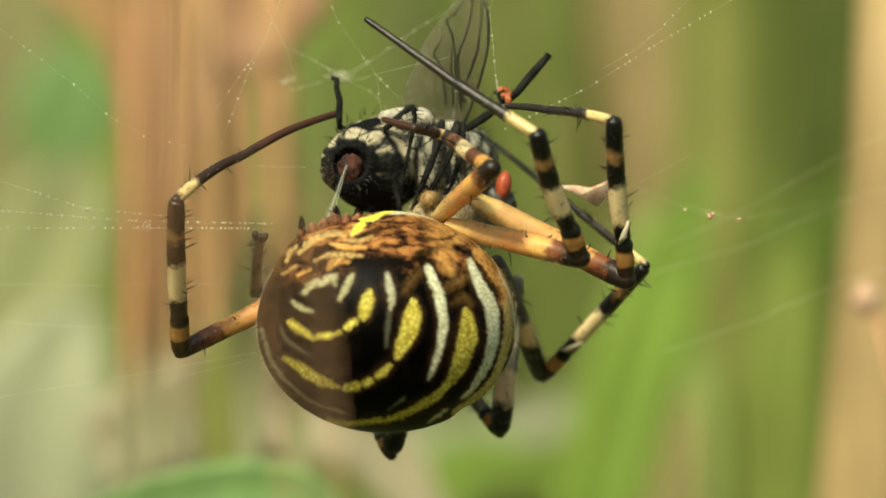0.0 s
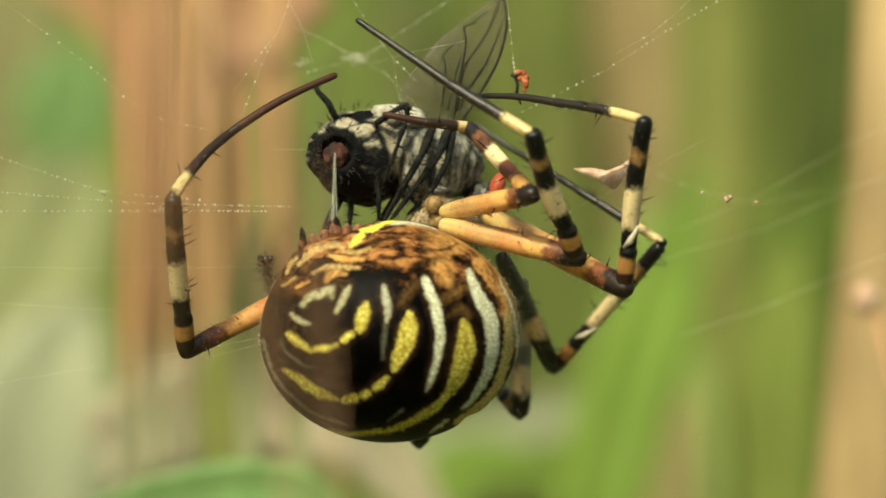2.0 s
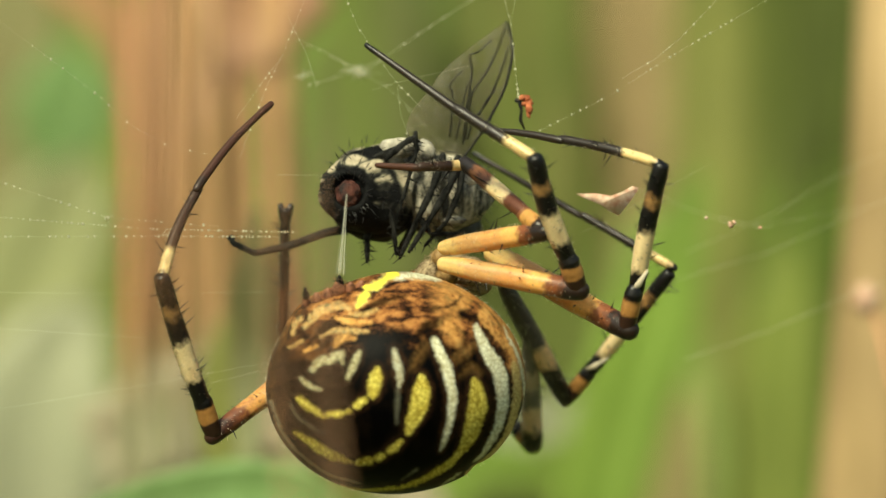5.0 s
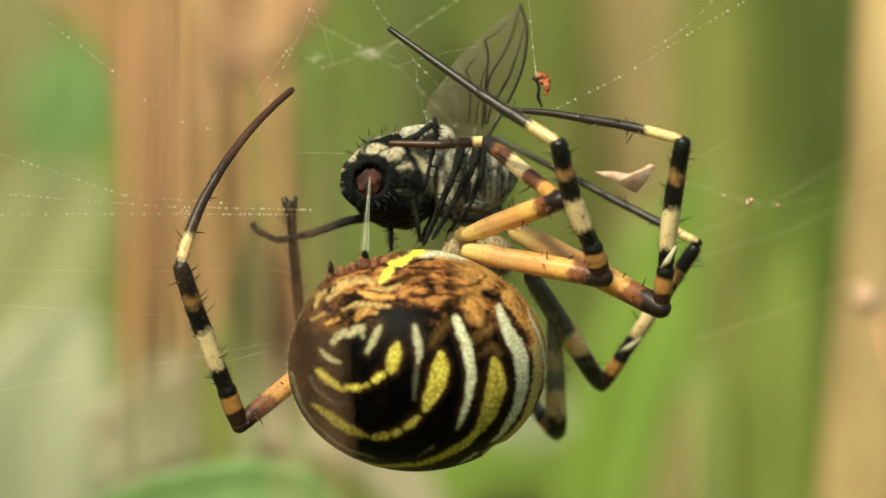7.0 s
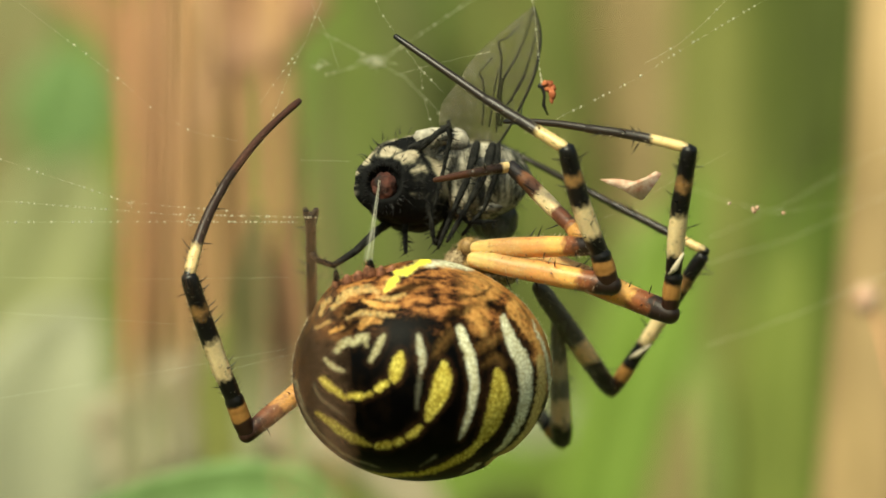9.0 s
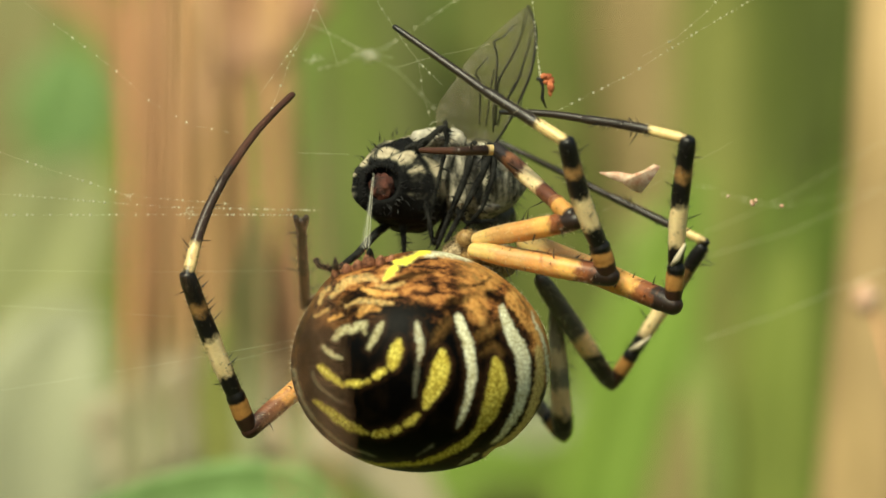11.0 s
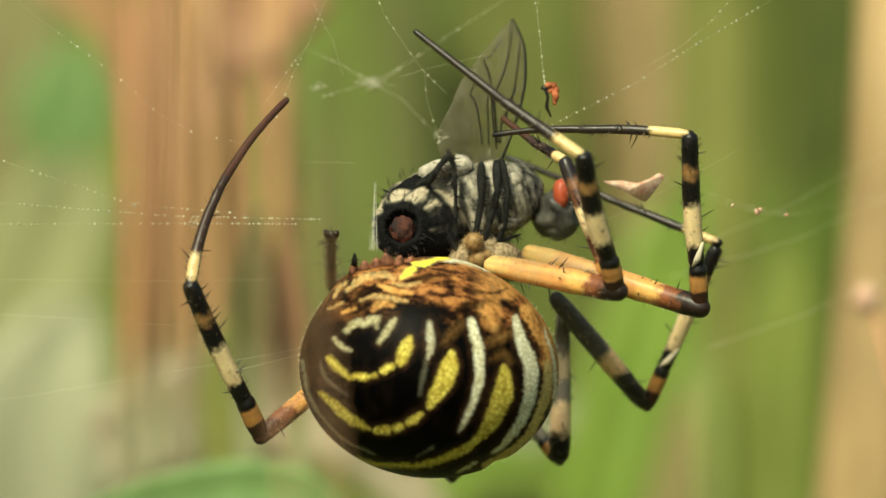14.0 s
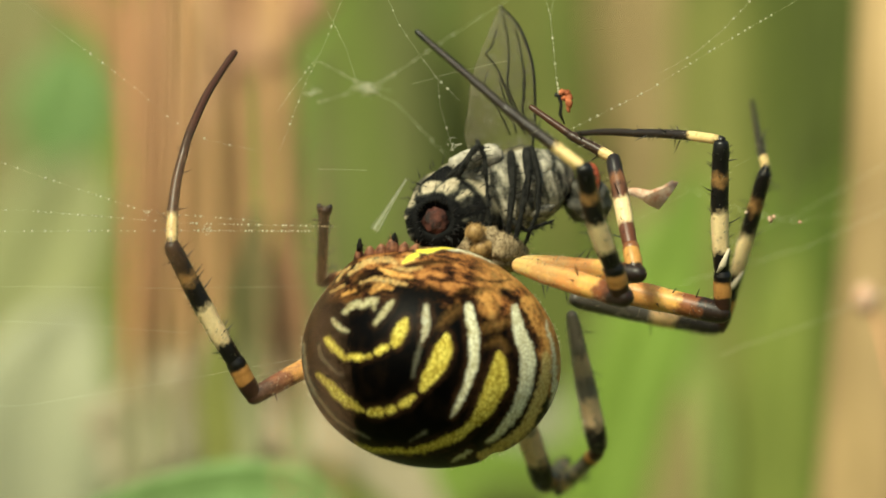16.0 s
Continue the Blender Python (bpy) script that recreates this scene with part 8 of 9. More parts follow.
    # leg below the abdomen: tibia
    walk(limbs['H', 'patella'], [
        (0.0, aim(0.18, 6.58, -5.79, -2.01, 1.06, 3.94)),
        (0.5, aim(0.69, 6.80, -5.51, -2.00, 1.06, 3.94)),
        (1.0, aim(1.10, 7.39, -5.46, -2.01, 1.06, 3.96)),
        (1.5, aim(1.81, 7.92, -4.92, -2.02, 1.06, 3.97)),
        (2.0, aim(1.19, 8.77, -5.18, -2.02, 1.06, 3.99)),
        (2.5, aim(1.01, 8.26, -5.13, -2.02, 1.06, 3.98)),
        (3.0, aim(1.20, 7.71, -5.21, -2.01, 1.06, 3.96)),
        (3.5, aim(0.90, 8.58, -5.25, -2.02, 1.06, 3.97)),
        (4.0, aim(0.96, 10.30, -4.46, -2.03, 1.06, 4.01)),
        (4.2, aim(2.13, 10.92, -4.16, -2.04, 1.06, 4.02)),
        (7.0, aim(0.58, 10.03, -4.54, -2.03, 1.06, 4.01)),
        (8.0, aim(1.06, 9.89, -4.81, -2.03, 1.06, 4.01)),
        (9.0, aim(0.43, 10.83, -3.99, -2.04, 1.06, 4.03)),
        (11.5, aim(0.73, 10.45, -4.01, -2.04, 1.06, 4.02)),
        (12.5, aim(0.94, 10.15, -4.21, -2.03, 1.06, 4.01)),
        (13.0, aim(0.74, 10.06, -4.15, -2.03, 1.06, 4.01)),
        (13.5, aim(0.72, 9.01, -4.71, -2.02, 1.06, 3.99)),
        (14.0, aim(0.95, 8.07, -5.05, -2.01, 1.06, 3.96)),
        (14.5, aim(1.28, 7.66, -5.09, -2.00, 1.06, 3.95)),
        (15.5, aim(1.19, 7.02, -5.16, -2.00, 1.06, 3.94)),
        (15.8, aim(1.44, 9.73, -4.09, -2.03, 1.06, 4.00)),
        (16.0, aim(5.11, 11.72, -6.09, 1.01, 4.21, 0.86)),
    ])
    walk(limbs['H', 'tibia'], [
        (0.0, aim(-0.21, 6.79, -5.03, -1.62, 0.85, 3.17)),
        (0.5, aim(0.30, 7.01, -4.75, -1.62, 0.85, 3.18)),
        (1.0, aim(0.71, 7.60, -4.69, -1.62, 0.85, 3.19)),
        (1.5, aim(1.42, 8.13, -4.15, -1.63, 0.85, 3.21)),
        (2.0, aim(0.81, 8.97, -4.42, -1.64, 0.85, 3.22)),
        (2.5, aim(0.62, 8.47, -4.37, -1.63, 0.85, 3.21)),
        (3.0, aim(0.81, 7.91, -4.44, -1.62, 0.85, 3.20)),
        (3.5, aim(0.52, 8.78, -4.49, -1.63, 0.85, 3.21)),
        (4.0, aim(0.58, 10.50, -3.69, -1.65, 0.85, 3.25)),
        (4.2, aim(1.74, 11.12, -3.40, -1.65, 0.85, 3.26)),
        (7.0, aim(0.19, 10.23, -3.77, -1.65, 0.85, 3.24)),
        (8.0, aim(0.67, 10.09, -4.05, -1.64, 0.85, 3.24)),
        (9.0, aim(0.05, 11.03, -3.23, -1.65, 0.85, 3.26)),
        (11.5, aim(0.34, 10.65, -3.24, -1.65, 0.85, 3.26)),
        (12.5, aim(0.56, 10.35, -3.44, -1.65, 0.85, 3.25)),
        (13.0, aim(0.35, 10.26, -3.38, -1.64, 0.85, 3.25)),
        (13.5, aim(0.33, 9.21, -3.95, -1.63, 0.85, 3.22)),
        (14.0, aim(0.56, 8.28, -4.29, -1.62, 0.85, 3.20)),
        (14.5, aim(0.90, 7.86, -4.32, -1.62, 0.85, 3.19)),
        (15.5, aim(0.80, 7.23, -4.39, -1.61, 0.85, 3.17)),
        (15.8, aim(1.05, 9.93, -3.33, -1.64, 0.85, 3.23)),
        (16.0, aim(5.31, 12.56, -5.92, 0.81, 3.37, 0.69)),
    ])
    # leg raised behind the abdomen: femur
    walk(limbs['B', 'femur'], [
        (0.0, aim(-0.07, 4.78, 3.35, -5.80, 2.36, -2.09)),
        (0.5, aim(-0.05, 4.78, 3.49, -3.57, 5.39, 0.57)),
        (1.0, aim(-0.08, 4.78, 3.49, -5.81, 2.04, -2.35)),
        (1.5, aim(-0.11, 4.78, 3.92, -4.83, 3.39, -2.97)),
        (2.0, aim(-0.06, 4.78, 3.42, -5.29, 3.41, -1.95)),
        (2.5, aim(-0.07, 4.78, 3.62, -3.86, 5.23, 0.38)),
        (3.0, aim(-0.03, 4.78, 3.70, -4.51, 4.68, -0.64)),
        (3.5, aim(-0.03, 4.78, 3.41, -3.61, 5.18, -0.66)),
        (4.0, aim(-0.02, 4.78, 3.44, -5.48, 2.40, -2.76)),
        (4.2, aim(-0.05, 4.78, 3.35, -5.06, 3.97, -1.43)),
        (7.0, aim(-0.02, 4.78, 3.45, -5.33, 3.04, -2.39)),
        (7.5, aim(-0.03, 4.78, 3.38, -5.15, 3.53, -2.08)),
        (8.0, aim(-0.04, 4.78, 3.31, -5.55, 0.76, -3.78)),
        (8.5, aim(-0.02, 4.78, 3.39, -4.72, 4.49, 0.44)),
        (9.0, aim(-0.02, 4.78, 3.47, -5.01, 4.06, -1.22)),
        (11.5, aim(-0.03, 4.78, 3.74, -5.21, 3.80, -1.27)),
        (12.5, aim(-0.03, 4.78, 3.74, -5.09, 4.00, -1.07)),
        (13.0, aim(-0.02, 4.78, 3.83, -5.18, 3.83, -1.27)),
        (13.5, aim(-0.01, 4.78, 3.77, -4.54, 4.63, -0.71)),
        (14.0, aim(-0.01, 4.78, 3.77, -4.43, 4.76, -0.40)),
        (14.5, aim(-0.02, 4.78, 3.85, -4.04, 5.08, -0.29)),
        (15.5, aim(-0.02, 4.78, 3.88, -4.03, 5.08, -0.30)),
        (15.8, aim(-0.03, 4.78, 4.16, -4.81, 4.42, 0.32)),
        (16.0, aim(-0.01, 4.78, 4.21, -4.91, 4.20, -1.06)),
    ])
    # leg raised behind the abdomen: metatarsus
    walk(limbs['B', 'metatarsus'], [
        (0.0, aim(-5.86, 7.14, 1.26, 0.48, -5.33, 2.47)),
        (0.5, aim(-3.63, 10.17, 4.06, -2.06, -4.99, 2.19)),
        (1.0, aim(-5.89, 6.82, 1.14, 0.24, -4.08, 4.28)),
        (1.5, aim(-4.94, 8.17, 0.95, 0.74, -5.20, 2.71)),
        (2.0, aim(-5.35, 8.19, 1.47, -0.01, -5.66, 1.51)),
        (2.5, aim(-3.93, 10.01, 4.00, -2.07, -4.46, 3.19)),
        (3.0, aim(-4.54, 9.46, 3.06, -0.32, -5.50, 1.98)),
        (3.5, aim(-3.64, 9.96, 2.75, -0.34, 5.22, 2.59)),
        (4.0, aim(-5.50, 7.18, 0.68, -0.46, -1.01, 5.96)),
        (4.2, aim(-5.11, 8.75, 1.92, 0.37, -1.96, 5.75)),
        (7.0, aim(-5.35, 7.82, 1.06, -0.44, -1.54, 5.85)),
        (7.5, aim(-5.17, 8.31, 1.30, -0.24, -2.38, 5.55)),
        (8.0, aim(-5.59, 5.54, -0.47, -1.26, -4.74, 3.25)),
        (8.5, aim(-4.74, 9.27, 3.83, 0.08, -5.33, 2.47)),
        (9.0, aim(-5.03, 8.84, 2.25, 0.07, -3.90, 4.53)),
        (11.5, aim(-5.23, 8.58, 2.47, -0.02, -4.70, 3.60)),
        (12.5, aim(-5.12, 8.78, 2.67, 0.01, -4.89, 3.32)),
        (13.0, aim(-5.20, 8.61, 2.56, 0.17, -5.22, 2.74)),
        (13.5, aim(-4.56, 9.41, 3.07, 0.17, -5.38, 2.37)),
        (14.0, aim(-4.45, 9.54, 3.37, 0.16, -5.42, 2.27)),
        (14.5, aim(-4.06, 9.86, 3.56, 0.14, -5.46, 2.18)),
        (15.5, aim(-4.05, 9.86, 3.58, 0.09, -5.46, 2.18)),
        (15.8, aim(-4.84, 9.20, 4.48, 0.06, -5.43, 2.25)),
        (16.0, aim(-4.92, 8.98, 3.15, 0.29, -4.98, 3.17)),
    ])
    # the fly is turned over by the legs that hold it
    walk(fly, [
        (0.0, put(-4.00, 3.58, 453.56, 0, -2.1, 0)),
        (0.1, put(-3.90, 3.58, 453.87, 0, -1.6, 0)),
        (0.2, put(-3.19, 3.58, 453.70, 0, -1.2, 0)),
        (0.3, put(-2.29, 3.58, 452.75, 0, -0.9, 0)),
        (0.4, put(-2.47, 3.58, 452.87, 0, -0.5, 0)),
        (0.5, put(-4.00, 3.58, 454.05, 0, -0.1, 0)),
        (0.6, put(-4.91, 3.58, 454.20, 0, 1.1, 0)),
        (0.7, put(-4.52, 3.58, 453.82, 0, 2.2, 0)),
        (0.8, put(-2.24, 3.58, 452.85, 0, 3.3, 0)),
        (0.9, put(-3.23, 3.58, 453.55, 0, 4.4, 0)),
        (1.0, put(-4.85, 3.58, 454.29, 0, 5.5, 0)),
        (1.1, put(-4.24, 3.58, 453.66, 0, 6.0, 0)),
        (1.2, put(-2.40, 3.58, 452.88, 0, 6.6, 0)),
        (1.3, put(-2.54, 3.58, 452.78, 0, 7.1, 0)),
        (1.4, put(-4.84, 3.58, 454.45, 0, 7.6, 0)),
        (1.5, put(-5.83, 3.58, 455.14, 0, 8.0, 0)),
        (1.6, put(-3.74, 3.58, 453.55, 0, 7.8, 0)),
        (1.7, put(-3.49, 3.58, 453.44, 0, 7.5, 0)),
        (1.8, put(-4.33, 3.58, 453.42, 0, 7.2, 0)),
        (1.9, put(-4.97, 3.58, 453.80, 0, 6.9, 0)),
        (2.0, put(-4.61, 3.58, 454.05, 0, 6.6, 0)),
        (2.1, put(-4.20, 3.58, 453.31, 0, 8.2, 0)),
        (2.2, put(-3.88, 3.58, 453.42, 0, 9.8, 0)),
        (2.3, put(-4.45, 3.58, 454.32, 0, 11.3, 0)),
        (2.4, put(-5.31, 3.58, 454.82, 0, 12.7, 0)),
        (2.5, put(-5.22, 3.58, 454.78, 0, 14.2, 0)),
        (2.6, put(-2.58, 3.58, 453.14, 0, 13.3, 0)),
        (2.7, put(-2.14, 3.58, 452.92, 0, 12.5, 0)),
        (2.8, put(-4.95, 3.58, 453.68, 0, 11.6, 0)),
        (2.9, put(-5.30, 3.58, 453.96, 0, 10.6, 0)),
        (3.0, put(-3.58, 3.58, 453.68, 0, 9.6, 0)),
        (3.1, put(-3.04, 3.58, 452.87, 0, 9.2, 0)),
        (3.2, put(-4.16, 3.58, 453.49, 0, 8.8, 0)),
        (3.3, put(-4.50, 3.58, 453.71, 0, 8.3, 0)),
        (3.4, put(-3.86, 3.58, 453.64, 0, 7.9, 0)),
        (3.5, put(-3.71, 3.58, 452.83, 0, 7.5, 0)),
        (3.6, put(-3.35, 3.58, 452.42, 0, 5.9, 0)),
        (3.7, put(-3.19, 3.58, 452.46, 0, 4.3, 0)),
        (3.8, put(-4.42, 3.58, 452.69, 0, 2.8, 0)),
        (3.9, put(-4.65, 3.58, 452.24, 0, 1.3, 0)),
        (4.0, put(-3.22, 3.58, 452.17, 0, -0.3, 0)),
        (4.2, put(-4.12, 3.58, 452.27, 0, 3.3, 0)),
        (6.3, put(-3.44, 3.58, 452.56, 0, -0.5, 0)),
        (6.5, put(-3.15, 3.58, 452.66, 0, -0.0, 0)),
        (7.0, put(-3.15, 3.58, 452.90, 0, -0.0, 0)),
        (7.5, put(-3.12, 3.58, 452.85, 0, -0.0, 0)),
        (8.0, put(-3.15, 3.58, 453.19, 0, 1.0, 0)),
        (8.5, put(-2.73, 3.58, 452.83, 0, -0.8, 0)),
        (9.0, put(-2.54, 3.58, 452.76, 0, -0.3, 0)),
        (9.2, put(-2.49, 3.58, 452.80, 0, -0.5, 0)),
        (11.3, put(-2.73, 3.58, 452.71, 0, -1.4, 0)),
        (11.5, put(-2.78, 3.58, 452.83, 0, -1.9, 0)),
        (12.0, put(-2.73, 3.58, 452.95, 0, -1.9, 0)),
        (12.5, put(-2.54, 3.58, 452.78, 0, -2.6, 0)),
        (13.0, put(-2.10, 3.58, 451.78, 0, -8.5, 0)),
        (13.5, put(-2.12, 3.58, 451.05, 0, -11.1, 0)),
        (14.0, put(-1.76, 3.58, 450.88, 0, -15.1, 0)),
        (14.5, put(-1.93, 3.58, 450.80, 0, -12.6, 0)),
        (15.0, put(-1.88, 3.58, 450.76, 0, -12.6, 0)),
        (15.5, put(-1.76, 3.58, 450.61, 0, -12.5, 0)),
        (15.8, put(-2.05, 3.58, 450.02, 0, -12.2, 0)),
        (16.0, put(-0.34, 3.58, 451.24, 0, -17.8, 0)),
    ])
    # one leg of the fly kicks
    walk(fly_kick, [
        (0, pose(0.00048, 0.00167, -0.00143, 0, -50, 40)),
        (0.5, pose(0.00048, 0.00167, -0.00143, 0, 10, 50)),
        (0.8, pose(0.00048, 0.00167, -0.00143, 0, 0, 20)),
        (1, pose(0.00048, 0.00167, -0.00143, 0, -12, 0)),
        (1.2, pose(0.00048, 0.00167, -0.00143, 0, -40, 20)),
        (1.5, pose(0.00048, 0.00167, -0.00143, 0, -55, 30)),
        (2, pose(0.00048, 0.00167, -0.00143, 0, -55, 30)),
        (2.5, pose(0.00048, 0.00167, -0.00143, 0, -75, 30)),
        (3, pose(0.00048, 0.00167, -0.00143, 0, -55, 20)),
        (3.5, pose(0.00048, 0.00167, -0.00143, 0, -30, 62)),
        (3.8, pose(0.00048, 0.00167, -0.00143, 0, -10, 20)),
        (4, pose(0.00048, 0.00167, -0.00143, 0, 0, 0)),
        (4.2, pose(0.00048, 0.00167, -0.00143, 0, -4, 0)),
        (6.3, pose(0.00048, 0.00167, -0.00143, 0, 0, 0)),
        (7, pose(0.00048, 0.00167, -0.00143, 0, 0, 0)),
        (7.5, pose(0.00048, 0.00167, -0.00143, 0, 0, 0)),
        (8, pose(0.00048, 0.00167, -0.00143, 0, -16, 0)),
        (8.3, pose(0.00048, 0.00167, -0.00143, 0, -5, 30)),
        (8.5, pose(0.00048, 0.00167, -0.00143, 0, -8, 48)),
        (9, pose(0.00048, 0.00167, -0.00143, 0, -12, 48)),
        (9.2, pose(0.00048, 0.00167, -0.00143, 0, -12, 48)),
        (11.3, pose(0.00048, 0.00167, -0.00143, 0, -14, 50)),
        (11.5, pose(0.00048, 0.00167, -0.00143, 0, -14, 50)),
        (12.5, pose(0.00048, 0.00167, -0.00143, 0, -8, 48)),
        (13, pose(0.00048, 0.00167, -0.00143, 0, -12, 40)),
        (13.3, pose(0.00048, 0.00167, -0.00143, 0, -50, 30)),
        (13.5, pose(0.00048, 0.00167, -0.00143, 0, -60, 30)),
        (14, pose(0.00048, 0.00167, -0.00143, 0, -60, 30)),
        (14.5, pose(0.00048, 0.00167, -0.00143, 0, -60, 30)),
        (15.5, pose(0.00048, 0.00167, -0.00143, 0, -60, 30)),
        (15.8, pose(0.00048, 0.00167, -0.00143, 0, -55, 30)),
        (16, pose(0.00048, 0.00167, -0.00143, 0, -60, 30)),
    ])
    # its head is drawn in, then stretched out
    walk(fly_head, [
        (0.0, put(6.357, 2.988, -1.673, 0, 0, 0)),
        (1.0, put(6.835, 2.510, -1.434, 0, 0, 0)),
        (1.5, put(7.552, 2.271, -0.956, 0, 0, 0)),
        (2.0, put(6.835, 2.510, -1.195, 0, 0, 0)),
        (2.5, put(5.401, 3.944, -1.195, 0, 0, 0)),
        (7.0, put(5.043, 4.183, -1.195, 0, 0, 0)),
        (12.5, put(5.043, 4.183, -1.195, 0, 0, 0)),
        (12.8, put(6.596, 2.988, -1.076, 0, 0, 0)),
        (13.0, put(6.835, 2.510, -0.956, 0, 0, 0)),
        (16.0, put(6.835, 2.510, -0.956, 0, 0, 0)),
    ])
    # another leg of the fly reaches up, then folds
    walk(fly_reach, [
        (0, pose(0.00502, 0.00143, 0.00143, 0, 0, 0)),
        (0.5, pose(0.00502, 0.00143, 0.00143, 0, 0, 0)),
        (0.8, pose(0.00502, 0.00143, 0.00143, 0, -10, 0)),
        (1.0, pose(0.00502, 0.00143, 0.00143, 0, 60, 0)),
        (1.2, pose(0.00502, 0.00143, 0.00143, 0, 130, 0)),
        (1.5, pose(0.00502, 0.00143, 0.00143, 0, 165, 0)),
        (4.2, pose(0.00502, 0.00143, 0.00143, 0, 165, 0)),
        (7, pose(0.00502, 0.00143, 0.00143, 0, 165, 0)),
        (12.5, pose(0.00502, 0.00143, 0.00143, 0, 165, 0)),
        (16, pose(0.00502, 0.00143, 0.00143, 0, 165, 0)),
    ])
    # one more lifts its foot over the hind body, then lies back
    walk(fly_lift, [
        (0.0, put(-0.415, 0.400, 2.223, 0.0, -1.0, 0)),
        (0.5, put(0.681, 0.400, 2.521, 0.0, 3.2, 0)),
        (1.0, put(0.085, 0.400, 2.301, 0.0, -8.8, 0)),
        (1.5, put(1.081, 0.400, 1.895, 0.0, 37.0, 0)),
        (2.0, put(-0.278, 0.400, 1.696, 0.0, -39.2, 0)),
        (2.5, put(-0.702, 0.400, 1.344, 0.0, -41.1, 0)),
        (3.0, put(1.240, 0.400, 1.830, 0.0, 62.0, 0)),
        (3.5, put(1.442, 0.400, 1.747, 0.0, 60.7, 0)),
        (16.0, put(1.442, 0.400, 1.747, 0.0, 60.7, 0)),
    ])
    for film, foot in wings:
        walk(film, [(t, foot @ pose(0, 0, 0, 0, turn, 0)) for t, turn in (
            (0, -8), (0.5, -4), (1, -5), (1.5, 0), (2, -1), (2.5, -7), (3, -3), (3.5, -2), (4, 2), (4.2, 2), (7, 1), (12.5, 1), (13, 6), (13.5, 8), (14, 6), (14.5, 8), (15.5, 8), (15.8, 3), (16, -9))])
    # the web sways in the wind, and what hangs in it
    sway = [
        (0.0, pose(-0.00167, 0, -0.00060)),
        (0.1, pose(-0.00152, 0, -0.00030)),
        (0.2, pose(-0.00092, 0, -0.00036)),
        (0.3, pose(-0.00017, 0, -0.00100)),
        (0.4, pose(-0.00023, 0, -0.00083)),
        (0.5, pose(-0.00127, 0, 0.00010)),
        (0.6, pose(-0.00182, 0, 0.00019)),
        (0.7, pose(-0.00141, 0, -0.00011)),
        (0.8, pose(0.00037, 0, -0.00084)),
        (0.9, pose(-0.00023, 0, -0.00034)),
        (1.0, pose(-0.00131, 0, 0.00019)),
        (1.1, pose(-0.00086, 0, -0.00028)),
        (1.2, pose(0.00050, 0, -0.00086)),
        (1.3, pose(0.00042, 0, -0.00094)),
        (1.4, pose(-0.00127, 0, 0.00029)),
        (1.5, pose(-0.00198, 0, 0.00079)),
        (1.6, pose(-0.00042, 0, -0.00035)),
        (1.7, pose(-0.00020, 0, -0.00040)),
        (1.8, pose(-0.00079, 0, -0.00038)),
        (1.9, pose(-0.00123, 0, -0.00007)),
        (2.0, pose(-0.00093, 0, 0.00014)),
        (2.1, pose(-0.00055, 0, -0.00051)),
        (2.2, pose(-0.00023, 0, -0.00053)),
        (2.3, pose(-0.00056, 0, 0.00003)),
        (2.4, pose(-0.00111, 0, 0.00030)),
        (2.5, pose(-0.00096, 0, 0.00017)),
        (2.6, pose(0.00090, 0, -0.00097)),
        (2.7, pose(0.00114, 0, -0.00107)),
        (2.8, pose(-0.00101, 0, -0.00044)),
        (2.9, pose(-0.00135, 0, -0.00017)),
        (3.0, pose(-0.00017, 0, -0.00031)),
        (3.1, pose(0.00020, 0, -0.00096)),
        (3.2, pose(-0.00067, 0, -0.00056)),
        (3.3, pose(-0.00096, 0, -0.00046)),
        (3.4, pose(-0.00053, 0, -0.00057)),
        (3.5, pose(-0.00045, 0, -0.00122)),
        (3.6, pose(-0.00020, 0, -0.00141)),
        (3.7, pose(-0.00009, 0, -0.00127)),
        (3.8, pose(-0.00099, 0, -0.00098)),
        (3.9, pose(-0.00117, 0, -0.00121)),
        (4.0, pose(-0.00012, 0, -0.00115)),
        (4.2, pose(-0.00079, 0, -0.00122)),
        (6.3, pose(-0.00031, 0, -0.00031)),
        (6.5, pose(-0.00010, 0, -0.00026)),
        (7.0, pose(0.00000, 0, -0.00000)),
        (7.5, pose(0.00007, 0, -0.00005)),
        (8.0, pose(-0.00017, 0, 0.00022)),
        (8.5, pose(0.00007, 0, -0.00012)),
        (9.0, pose(0.00024, 0, -0.00033)),
        (9.2, pose(0.00026, 0, -0.00022)),
        (11.3, pose(0.00017, 0, 0.00007)),
        (11.5, pose(0.00017, 0, 0.00022)),
        (12.0, pose(0.00031, 0, 0.00041)),
        (12.5, pose(0.00026, 0, 0.00022)),
        (13.0, pose(0.00036, 0, -0.00012)),
        (13.5, pose(0.00036, 0, -0.00041)),
        (14.0, pose(0.00038, 0, -0.00041)),
        (14.5, pose(0.00024, 0, -0.00053)),
        (15.0, pose(0.00024, 0, -0.00062)),
        (15.5, pose(0.00043, 0, -0.00074)),
        (15.8, pose(0.00055, 0, -0.00055)),
        (16.0, pose(0.00096, 0, -0.00072)),
    ]
